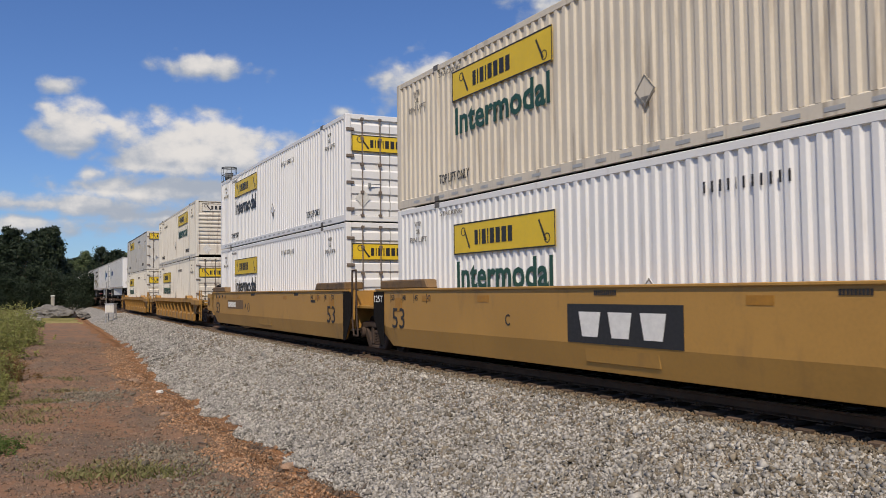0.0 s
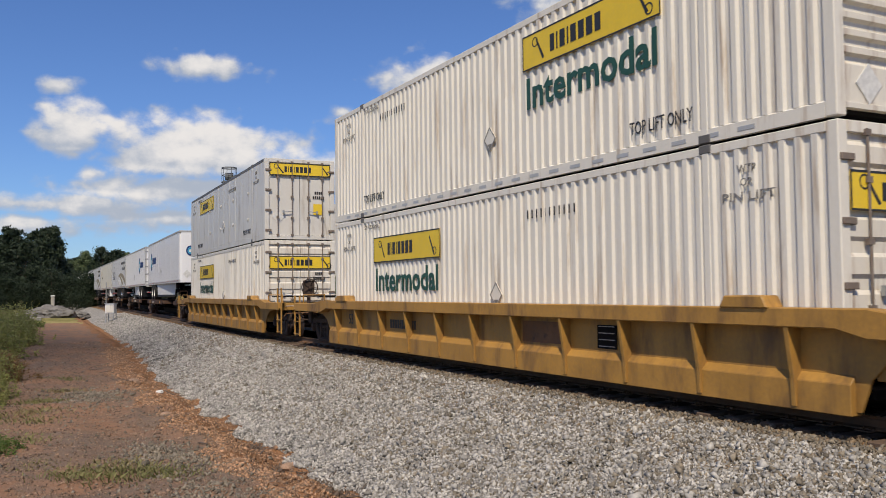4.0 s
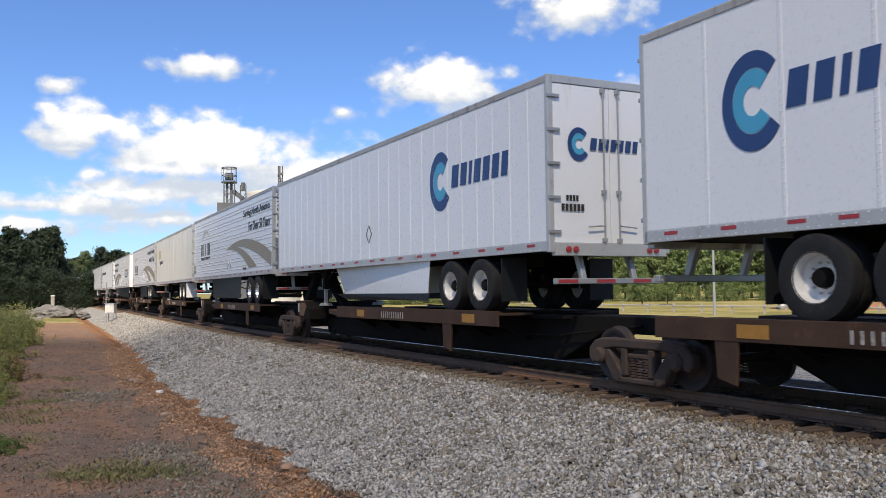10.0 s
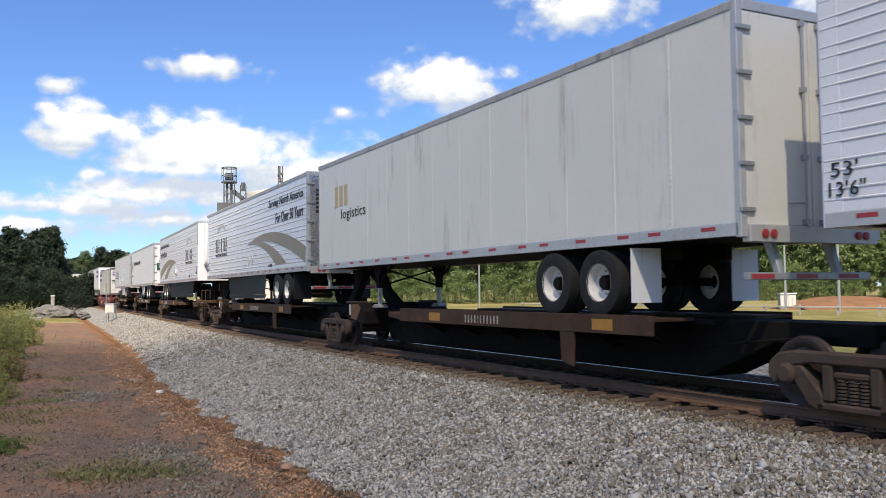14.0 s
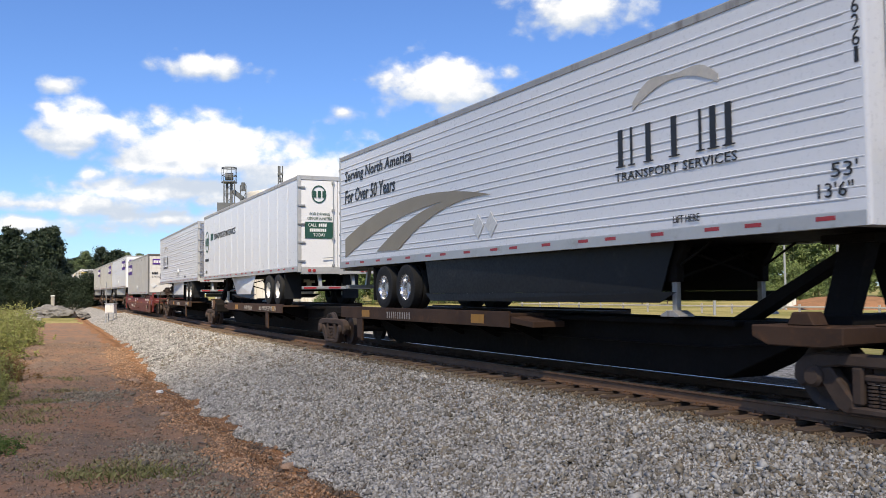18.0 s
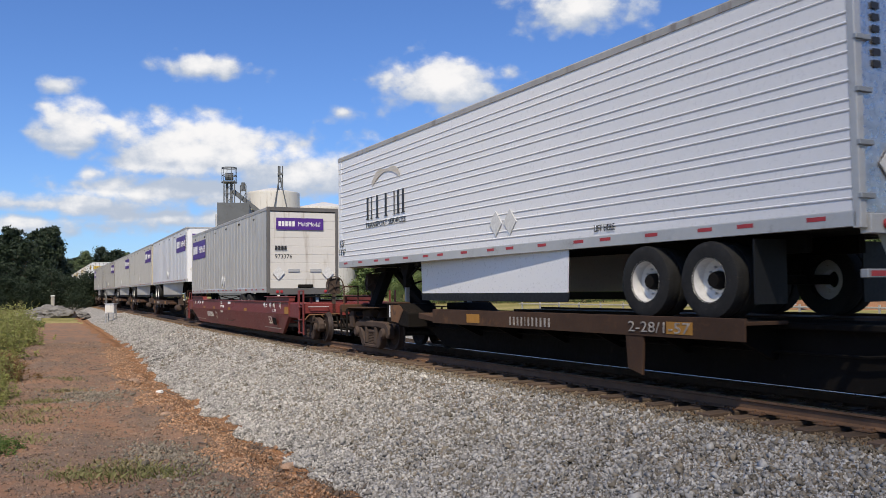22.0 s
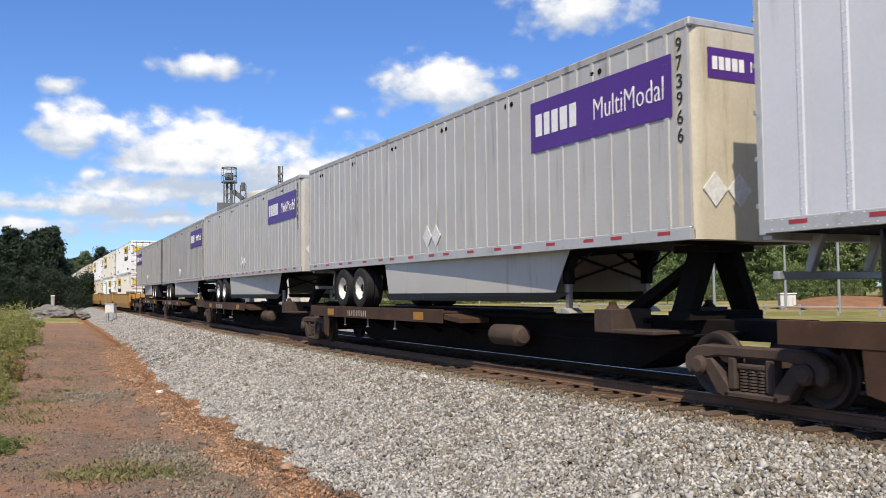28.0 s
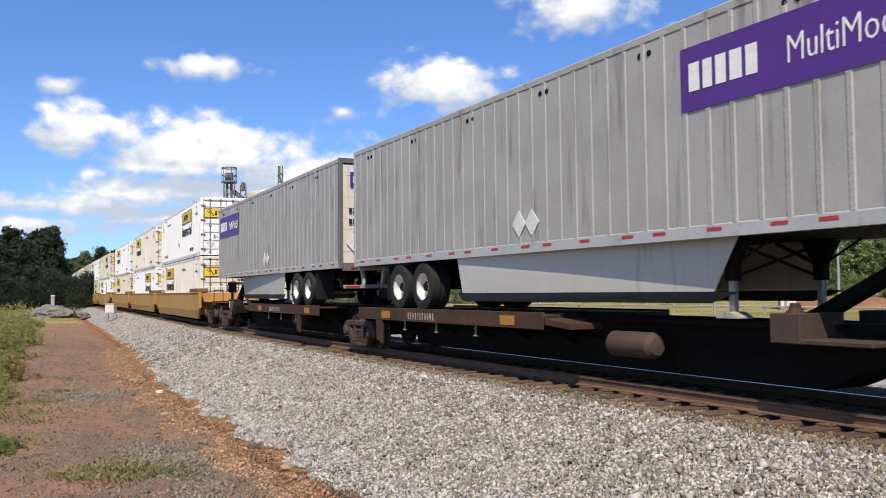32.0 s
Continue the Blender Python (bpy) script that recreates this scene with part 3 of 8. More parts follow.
    for x in (post_x - 1.5, -post_x + 0.12):
        part("lettering", lettering("TOP LIFT ONLY", 1.3, 0.19), "ink", ob, "", side(x, 0.34, yf))
    for x in (-post_x - 1.35, post_x + 0.3):
        part("lettering", lettering("PIN LIFT", 0.85, 0.11), "worn_ink", ob, "", side(x, CH - 0.78, yf))
        part("lettering", lettering("OR", 0.2, 0.1), "worn_ink", ob, "", side(x + 0.3, CH - 0.6, yf))
        part("lettering", lettering("WTP", 0.3, 0.1), "worn_ink", ob, "", side(x + 0.25, CH - 0.43, yf))
    part("lettering", lettering("STACKING", 0.95, 0.1), "worn_ink", ob, "", side(-post_x + 0.15, CH - 0.3, yf))
    part("number_mark", cached("snum", lambda: bars([0.22] * 4 + [0.05] + [0.22] * 6, 0.15, 0, 1.6)), "ink", ob, "", side(x0 + 7.0 if nose == "rear" else x0 - 6.5, CH - 0.62, yf))
    plac = part("placard_holder", cached("diam", lambda: None), wall, ob, "worn diamond placard with a dark rim", side(x0 + 5.9 if nose == "rear" else x0 - 1.2, 0.95, yf))
    part("rim", cached("diamrim", lambda: arc_band(lambda k: diamond(k, 0.22, 0.24), lambda k: diamond(k, 0.19, 0.205), 16)), "worn_ink", plac, "", pose(0, -0.013, 0))
    part("lower_mark", cached("diamlow", lambda: Shape().extrude([(-0.09, -0.09), (0.0, -0.19), (0.09, -0.09)], "y", -0.016, -0.012).mesh("lower_mark")), "worn_ink", plac)
    if style == "rib":
        part("slot_mark", cached("slots", lambda: slot_row()), "rail_alu", ob, "", side(-HL + 0.9, 0.055, yf))
    else:
        for x in (-2.6, 0.0, 2.6, 5.4):
            for z in (0.9, 1.9):
                part("vent_cap", cached("cap", lambda: Shape().lathe([(0.0, 0.0), (0.07, 0.0), (0.07, -0.02), (0.0, -0.035)], 12, closed=False).mesh("vent_cap", smooth=True)), wall, ob, "", side(x, z, yf))
    return ob


def diamond(k, w, h):
    """A point on a diamond's outline, for 0..1 round it."""
    a = (k % 1.0) * 4
    i, r = int(a), a - int(a)
    c = ((0, h), (w, 0), (0, -h), (-w, 0), (0, h))
    return c[i][0] * (1 - r) + c[i + 1][0] * r, c[i][1] * (1 - r) + c[i + 1][1] * r


def slot_row():
    s = Shape()
    for k in range(24):
        s.box(k * 0.6, k * 0.6 + 0.28, -0.004, 0, 0, 0.055)
    return s.mesh("slot_mark")


# ---- bogies ----
WHEEL_R = 0.42
WHEELSETS = []


def bogie(parent, x):
    """Two-axle freight bogie centred at x along its car."""
    b = part("bogie", cached("bolster", lambda: Shape().box(-0.2, 0.2, -0.98, 0.98, 0.4, 0.6).box(-0.3, 0.3, -0.35, 0.35, 0.58, 0.8).mesh("bolster", 0.03)), "truck_steel", parent, "rusty cast steel bogie", pose(x, 0, 0))

    def frame_mesh(sg):
        s = Shape()
        lo, hi = sorted((sg * 0.91, sg * 1.09))
        top = [(-1.08, 0.3), (-1.17, 0.42), (-1.16, 0.6), (-1.02, 0.74), (-0.8, 0.79), (0.8, 0.79), (1.02, 0.74), (1.16, 0.6), (1.17, 0.42), (1.08, 0.3), (0.98, 0.34), (0.95, 0.52), (0.8, 0.57), (0.55, 0.62), (-0.55, 0.62), (-0.8, 0.57), (-0.95, 0.52), (-0.98, 0.34)]
        s.extrude(top, "y", lo, hi)
        s.extrude([(-0.9, 0.57), (-0.66, 0.6), (-0.36, 0.2), (-0.34, 0.02), (-0.46, 0.0), (-0.58, 0.06)], "y", lo, hi)
        s.extrude([(0.9, 0.57), (0.66, 0.6), (0.36, 0.2), (0.34, 0.02), (0.46, 0.0), (0.58, 0.06)], "y", lo, hi)
        s.box(-0.46, 0.46, lo, hi, 0.01, 0.12)
        s.box(-0.38, -0.24, lo, hi, 0.13, 0.63).box(0.24, 0.38, lo, hi, 0.13, 0.63)
        s.box(-0.24, 0.24, lo + 0.02, hi - 0.02, 0.44, 0.54)
        s.v = [(x, y, 0.02 + z * 0.86) for x, y, z in s.v]
        return s.mesh("side_frame", 0.025)

    for sg in (-1, 1):
        part("side_frame", cached(("sframe", sg), lambda: frame_mesh(sg)), "truck_steel", b)

        def springs():
            s = Shape()
            for dx in (-0.15, 0.0, 0.15):
                for k in range(7):
                    s.lathe([(0.055, -0.012), (0.075, -0.012), (0.075, 0.012), (0.055, 0.012)], 10, (dx, sg * 1.0, 0.15 + k * 0.04), "z")
            return s.mesh("spring")
        part("spring", cached(("spring", sg), springs), "truck_steel", b)
        for dx in (-0.86, 0.86):
            part("axle_box", cached(("abox", sg, dx), lambda: Shape().lathe([(0.0, sg * 0.95), (0.13, sg * 0.95), (0.13, sg * 1.12), (0.09, sg * 1.16), (0.0, sg * 1.16)], 14, (dx, 0, 0.42), closed=False).mesh("axle_box", smooth=True)), "truck_steel", b)
    for dx in (-0.86, 0.86):
        def wheelset():
            s = Shape().lathe([(0.0, -0.96), (0.08, -0.96), (0.08, 0.96), (0.0, 0.96)], 12, closed=False)
            for sg in (-1, 1):
                s.lathe([(0.1, sg * 0.88), (0.12, sg * 0.82), (0.3, sg * 0.79), (0.36, sg * 0.83), (0.415, sg * 0.83), (0.425, sg * 0.74), (0.45, sg * 0.715), (0.45, sg * 0.69), (0.36, sg * 0.69), (0.3, sg * 0.745), (0.12, sg * 0.72), (0.1, sg * 0.72)], 32)
            return s.mesh("wheelset", smooth=True)
        w = part("wheelset", cached("wheelset", wheelset), "wheel_steel", b, "", pose(dx, 0, WHEEL_R))
        WHEELSETS.append((w, dx))
    return b


# ---- hand brake wheel, ladders, couplers ----
def brake_wheel(parent, x, y, z, tone="truck_steel"):
    def build():
        s = Shape().lathe([(0.25, -0.015), (0.28, -0.015), (0.28, 0.015), (0.25, 0.015)], 20, axis="x")
        for k in range(5):
            a = k * 2 * math.pi / 5
            s.rod((0, 0, 0), (0, 0.26 * math.cos(a), 0.26 * math.sin(a)), 0.012, 6)
        s.rod((-0.2, 0, 0), (0.05, 0, 0), 0.05, 10)
        s.box(-0.2, -0.04, -0.17, 0.17, -0.22, 0.22)
        s.box(-0.16, -0.08, -0.05, 0.05, -0.9, -0.2)
        return s.mesh("brake_wheel")
    part("brake_wheel", cached("brakew", build), tone, parent, "hand brake wheel", pose(x, y, z))


def ladder(parent, x, y, z0, z1, tone, rungs=3, wide=0.45):
    def build():
        s = Shape()
        s.box(-0.025, 0.025, -0.02, 0.02, 0, z1 - z0)
        return s.mesh("ladder")
    lad = part("ladder", cached(("ladder", round(z1 - z0, 2), wide), build), tone, parent, "", pose(x, y, z0))
    part("stile", cached(("ladder", round(z1 - z0, 2), wide), build), tone, lad, "", pose(wide, 0, 0))
    for k in range(rungs):
        part("rung", cached(("rung", wide), lambda: Shape().rod((0, -0.03, 0), (wide, -0.03, 0), 0.016, 6).mesh("rung")), tone, lad, "", pose(0, 0, 0.06 + k * 0.38))


def coupler(parent, x, sg):
    def build():
        s = Shape().box(-0.75 if sg < 0 else 0.0, 0.0 if sg < 0 else 0.75, -0.1, 0.1, 0.6, 0.8)
        s.box(*sorted((sg * 0.62, sg * 0.98)), -0.2, 0.16, 0.54, 0.88)
        s.path([(sg * 0.2, -0.3, 0.7), (sg * 0.5, -0.32, 0.42), (sg * 0.95, -0.25, 0.36)], 0.035)
        return s.mesh("coupler", 0.03)
    part("coupler", cached(("coupler", sg), build), "grime", parent, "", pose(x, 0, 0))


def rigging(parent, x, ex):
    """Brake rigging at a car's end: cylinder, pipes, uncoupling lever and hose."""
    def at(*pts):
        return [(ex * a, b, c) for a, b, c in pts]
    rig = part("brake_cylinder", cached(("bcyl", ex), lambda: Shape().lathe([(0.0, -0.3), (0.13, -0.28), (0.15, -0.2), (0.15, 0.2), (0.1, 0.28), (0.0, 0.3)], 14, (-ex * 0.5, -0.72, 0.9), "x", closed=False).mesh("brake_cylinder", smooth=True)), "truck_steel", parent, "rusty brake cylinder", pose(x, 0, 0))
    part("pipe", cached(("rpipe", ex), lambda: Shape().path(at((-1.2, -0.95, 0.7), (-0.2, -0.98, 0.72), (0.05, -0.9, 0.6), (0.1, -0.4, 0.55)), 0.022).mesh("pipe")), "truck_steel", rig)
    part("lever", cached(("rlever", ex), lambda: Shape().path(at((0.02, -1.42, 0.62), (0.06, -1.3, 0.78), (0.08, -0.3, 0.8), (0.3, -0.12, 0.9)), 0.018).mesh("lever")), "rust_plate", rig, "bent uncoupling lever")
    part("hose", cached(("rhose", ex), lambda: Shape().path(at((0.0, -0.42, 0.72), (0.25, -0.45, 0.5), (0.5, -0.42, 0.36), (0.8, -0.36, 0.34)), 0.03, 8).mesh("hose", smooth=True)), "grime", rig, "black air hose")
    part("bracket", cached(("rbrk", ex), lambda: Shape().extrude([(-ex * 0.3, 0.5), (-ex * 0.05, 0.55), (-ex * 0.05, 0.95), (-ex * 0.35, 0.95)], "y", -1.15, -1.08).mesh("bracket", 0.01)), "truck_steel", rig)
    part("grab_iron", cached(("rgrab", ex), lambda: Shape().path(at((0.0, -1.3, 1.02), (0.1, -1.3, 1.02), (0.1, -0.7, 1.02), (0.0, -0.7, 1.02)), 0.014).mesh("grab_iron")), "rail_alu", rig)
    part("chain", cached(("rchain", ex), lambda: Shape().path(at((-0.1, -0.6, 0.95), (0.0, -0.8, 0.68), (-0.05, -1.0, 0.86)), 0.016, 5).mesh("chain")), "rust_plate", rig)


# ---- well cars: x forward, origin on the rail tops at the middle of the well ----
def smooth_well(label, tone, trucks, well=8.4, top=1.49, bend=0.62, low=0.2, raised=True, marks="yellow", end_low=0.75):
    """Well car with plain bent sides. trucks: bogie places along the car."""
    ob = tagged(new("well_car"), label, "well car", "well cars of the train")
    W = 1.5
    for sg in (-1, 1):
        def plate():
            s = Shape()
            st = [(-well - 0.55, end_low), (-well + 0.25, low), (well - 0.25, low), (well + 0.55, end_low)]
            vs, fs = [], []
            for x, zl in st:
                zb = max(bend, zl + 0.02)
                yl = W - 0.1 * (zb - zl) / max(bend - low, 0.01)
                ring = [(W, top), (W, zb), (yl, zl), (yl - 0.1, zl), (W - 0.12, zb), (W - 0.12, top)]
                vs += [(x, sg * y, z) for y, z in ring]
            for i in range(3):
                for k in range(6):
                    a, b = i * 6 + k, i * 6 + (k + 1) % 6
                    fs.append((a, b, b + 6, a + 6))
            fs += [(0, 1, 2, 3, 4, 5), tuple(range(23, 17, -1))]
            return s.add(vs, fs).mesh("side_sill", 0.008)
        sill = part("side_sill", cached(("plate", sg, well, top, bend, low), plate), tone, ob)
        part("top_chord", cached(("chord", sg, well, top), lambda: Shape().box(-well - 0.5, well + 0.5, *sorted((sg * (W + 0.035), sg * (W - 0.16))), top - 0.02, top + 0.025).mesh("top_chord", 0.01)), tone, sill)
        if raised:
            for ex in (-1, 1):
                part("raised_end", cached(("rend", sg, ex, well, top), lambda: Shape().extrude([(ex * (well - 2.35), top + 0.02), (ex * (well + 0.2), top + 0.02), (ex * (well + 0.2), top + 0.22), (ex * (well - 2.2), top + 0.22)], "y", *sorted((sg * (W + 0.03), sg * (W - 0.5)))).mesh("raised_end", 0.03)), "car_dark_yellow" if marks == "yellow" else tone, sill)
    part("well_floor", cached(("wfloor", well), lambda: Shape().box(-well, well, -1.2, 1.2, 0.24, 0.34).mesh("well_floor")), "grime", ob)
    for ex in (-1, 1):
        def head():
            s = Shape().box(*sorted((ex * (well + 0.02), ex * (well + 0.16))), -1.38, 1.38, 0.5, top)
            xs = sorted((ex * (well + 0.1), ex * (abs(trucks[0 if ex < 0 else 1]) + 0.6)))
            s.box(*xs, -0.35, 0.35, 0.75, 1.05)
            s.extrude([(xs[0], 1.03), (xs[1], 1.03), (xs[1], 1.1), (xs[0], 1.1)], "y", -1.25, 1.25)
            return s.mesh("end_platform", 0.012)
        part("end_platform", cached(("head", ex, well, top, trucks), head), tone, ob)
    return ob


def decorate_smooth(ob, well=8.4, top=1.49, which="A"):
    """Stencils of the yellow unit."""
    y = -1.502
    if which == "A":
        board = part("stencil_board", Shape().box(0, 2.62, -0.006, 0, 0, 0.6).mesh("stencil_board"), "ink", ob, "black board with plain white shapes", side(-1.1, 0.63, y))
        sh = Shape()
        for x in (0.25, 0.97, 1.69):
            sh.extrude([(x + 0.14, 0.1), (x + 0.52, 0.1), (x + 0.6, 0.48), (x + 0.06, 0.48)], "y", -0.011, -0.006)
        part("plain_shapes", sh.mesh("plain_shapes"), "letter_white", board)
        part("lettering", lettering("C", 0.15, 0.2), "ink", ob, "", side(-3.0, 0.83, y))
        part("number_mark", bars([0.5] * 4 + [0.2] + [0.5] * 6, 0.075), "ink", ob, "", side(-0.4, 1.36, y))
    else:
        board = part("number_board", Shape().box(0, 2.75, -0.003, 0, 0, 0.34).mesh("number_board"), "car_dark_yellow", ob, "dark patch with plain white bars", side(-5.7, 0.84, y))
        part("number_mark", bars([0.45] * 4 + [0.25] + [0.45] * 6, 0.2), "letter_white", board, "", pose(0.16, -0.004, 0.07))
        part("lettering", lettering("A", 0.2, 0.22), "ink", ob, "", side(-2.7, 0.86, y))
        part("number_mark", cached("wnum", lambda: bars([0.5] * 4 + [0.2] + [0.5] * 6, 0.075)), "ink", ob, "", side(-1.7, 1.36, y))
        part("stencil_ring", Shape().lathe([(0.13, 0), (0.16, 0), (0.16, -0.005), (0.13, -0.005)], 20).mesh("stencil_ring"), "ink", ob, "", side(-2.1, 0.92, y))
    for x, sg in ((-8.1, 1), (7.6, -1)):
        part("lettering", lettering("53", 0.66, 0.46), "ink", ob, "", pose(x + (0.15 if sg > 0 else -0.5), -1.506, 0.62, 0) if sg < 0 else pose(x + 0.15, -1.506, 0.62))
        for k, word in enumerate(("53", "48", "45", "40")):
            part("lettering", lettering(word, 0.15, 0.12), "ink", ob, "", side(x + sg * (0.1 + k * 0.62), 1.25, y))
            part("size_tick", cached("tick", lambda: Shape().box(0, 0.02, -0.005, 0, 0, 0.2).mesh("size_tick")), "ink", ob, "", side(x + sg * (0.1 + k * 0.62) - 0.05, 1.2, y))
        part("orange_patch", cached("opatch3", lambda: Shape().box(0, 0.34, -0.005, 0, 0, 0.3).mesh("orange_patch")), "orange_patch", ob, "orange reflective patch", side(x + sg * 0.3, 1.02 if sg < 0 else 1.0, y + 0.0005))
        if which == "B" and sg > 0:
            continue
        part("end_plate", cached(("eplate", sg), lambda: Shape().extrude([(0, 0.55), (sg * -0.2, 0.85), (sg * -0.2, 1.45), (sg * 0.42, 1.45), (sg * 0.42, 0.2), (sg * 0.25, 0.2)], "y", -1.516, -1.503).mesh("end_plate", 0.004)), "grime", ob, "black end plate", pose(-8.85 if sg > 0 else 8.85, 0, 0))
    if which == "B":
        for sg in (-1, 1):
            part("end_extension", Shape().extrude([(-10.0, 0.72), (-9.0, 0.66), (-8.6, 0.5), (-8.6, 1.44), (-10.0, 1.42)], "y", *sorted((sg * 1.5, sg * 1.4))).mesh("end_extension", 0.01), "car_yellow", ob)
    if which == "A":
        part("lettering", lettering("125T", 0.5, 0.16), "letter_white", ob, "", side(-8.98, 1.2, -1.519))
    part("ladder_frame", Shape().path([(9.1, -1.46, 0.35), (8.95, -1.46, 0.9), (9.0, -1.46, 2.0), (9.28, -1.46, 2.0), (9.3, -1.46, 0.9), (9.4, -1.46, 0.35), (9.1, -1.46, 0.35)], 0.025).mesh("ladder_frame"), "truck_steel", ob, "rusty grab iron")
    for x in (-4.0, 2.6, 6.0, -6.4):
        part("orange_patch", cached("opatch", lambda: Shape().box(0, 0.42, -0.004, 0, 0, 0.12).mesh("orange_patch")), "orange_patch", ob, "orange reflective patch", side(x, 1.24, y))
    part("jacking_plate", cached("jack", lambda: Shape().box(0, 1.7, -0.02, 0, 0, 0.24).mesh("jacking_plate", 0.01)), "car_yellow", ob, "", pose(-0.7, -1.43, 0.34, 9))
    for k, x in enumerate((3.9, 5.6)):
        part("stencil_mark", cached("stb", lambda: bars([0.5] * 9, 0.07)), "ink", ob, "", side(x, 1.36 - k * 0.2, y))


def ribbed_well(label, trucks, well=8.35, tone="car_yellow_dull"):
    """Well car with a top chord, recessed ribbed sides and arched ends."""
    ob = tagged(new("well_car"), label, "well car", "well cars of the train")
    for sg in (-1, 1):
        def web():
            s = Shape()
            out = [(-well - 1.1, 0.86), (-well - 0.62, 0.82), (-well - 0.3, 0.68), (-well - 0.08, 0.46), (-well + 0.06, 0.1), (well - 0.06, 0.1), (well + 0.08, 0.46), (well + 0.3, 0.68), (well + 0.62, 0.82), (well + 1.1, 0.86), (well + 1.1, 1.1), (-well - 1.1, 1.1)]
            s.extrude(out, "y", *sorted((sg * 1.345, sg * 1.305)))
            return s.mesh("side_web", 0.006)
        part("side_web", cached(("web", sg, well), web), tone, ob)
        chord = part("top_chord", cached(("rchord", sg, well), lambda: Shape().extrude([(-well - 2.6, 0.9), (-well - 0.2, 0.9), (-well + 0.2, 1.0), (well - 0.2, 1.0), (well + 0.2, 0.9), (well + 2.6, 0.9), (well + 2.6, 1.13), (well + 0.8, 1.13), (well + 0.2, 1.22), (-well - 0.2, 1.22), (-well - 0.8, 1.13), (-well - 2.6, 1.13)], "y", *sorted((sg * 1.57, sg * 1.3))).mesh("top_chord", 0.012)), tone, ob)
        part("bottom_chord", cached(("bchord", sg, well), lambda: Shape().extrude([(sg * 1.34, 0.5), (sg * 1.43, 0.4), (sg * 1.43, 0.06), (sg * 1.25, 0.06), (sg * 1.25, 0.12), (sg * 1.34, 0.12)], "x", -well + 0.12, well - 0.12).mesh("bottom_chord", 0.008)), tone, ob)
        for k in range(11):
            x = -7.5 + k * 1.5
            part("rib", cached(("wrib", sg), lambda: Shape().extrude([(sg * 1.34, 0.1), (sg * 1.46, 0.1), (sg * 1.47, 0.4), (sg * 1.56, 1.0), (sg * 1.34, 1.0)], "x", -0.03, 0.03).mesh("rib", 0.004)), tone, ob, "", pose(x, 0, 0))
        for ex in (-1, 1):
            part("guide_lug", cached(("lug", sg, ex), lambda: Shape().extrude([(-0.38, 1.21), (0.38, 1.21), (0.3, 1.36), (-0.3, 1.36)], "y", *sorted((sg * 1.6, sg * 1.31))).mesh("guide_lug", 0.015)), tone, chord, "", pose(ex * (well - 1.45), 0, 0))
    part("well_floor", cached(("wfloor", well), lambda: Shape().box(-well, well, -1.2, 1.2, 0.24, 0.34).mesh("well_floor")), "grime", ob)
    for ex in (-1, 1):
        tx = trucks[0] if ex < 0 else trucks[1]
        def platform():
            s = Shape().box(*sorted((ex * (well + 0.1), ex * (well + 0.22))), -1.3, 1.3, 0.45, 1.12)
            s.box(*sorted((ex * (well + 0.2), ex * (well + 2.9))), -0.32, 0.32, 0.78, 1.04)
            s.box(*sorted((ex * (well + 2.45), ex * (well + 2.6))), -1.48, 1.48, 0.88, 1.12)
            s.box(*sorted((ex * (well + 0.3), ex * (well + 2.4))), -1.28, 1.28, 1.0, 1.03)
            return s.mesh("end_platform", 0.012)
        part("end_platform", cached(("rhead", ex, well), platform), tone, ob)
        coupler(ob, ex * (well + 2.75), ex)
        rigging(ob, ex * (well + 2.6), ex)
        for sg in (-1, 1):
            ladder(ob, ex * (well + 2.55) - 0.24, sg * 1.5, 0.14, 1.6 if ex > 0 else 1.35, tone, 3, 0.48)
        part("grab_rail", cached(("grab", ex, well), lambda: Shape().path([(ex * (well + 0.5), -1.35, 1.1), (ex * (well + 0.5), -1.35, 1.38), (ex * (well + 2.4), -1.35, 1.38), (ex * (well + 2.4), -1.35, 1.1)], 0.02).mesh("grab_rail")), tone, ob)
        part("walkway", cached(("walkw", ex, well), lambda: Shape().box(*sorted((ex * (well + 0.35), ex * (well + 1.4))), -1.2, 1.2, 1.3, 1.34).mesh("walkway", 0.006)), "grime", ob)
    brake_wheel(ob, well + 2.75, -0.55, 1.62)
    part("number_mark", cached("rwb", lambda: bars([0.5] * 4 + [0.25] + [0.5] * 6, 0.2)), "ink", ob, "", side(-4.2, 0.6, -1.349))
    part("red_patch", cached("rpatch", lambda: Shape().box(0, 1.25, -0.004, 0, 0, 0.36).mesh("red_patch")), "rust_plate", ob, "faded rust-red patch", side(1.6, 0.56, -1.348))
    part("lettering", lettering("53", 0.3, 0.26), "ink", ob, "", side(-6.9, 0.62, -1.349))
    plate = part("data_plate", cached("dplate", lambda: Shape().box(0, 0.46, -0.012, 0, 0, 0.36).mesh("data_plate")), "grime", ob, "black data plate with white lines", side(3.75, 0.55, -1.349))
    for k in range(4):
        part("plain_bar", cached("dbar", lambda: Shape().box(0.04, 0.42, -0.016, -0.0125, 0, 0.014).mesh("plain_bar")), "worn_white", plate, "", pose(0, 0, 0.03 + k * 0.1))
    return ob


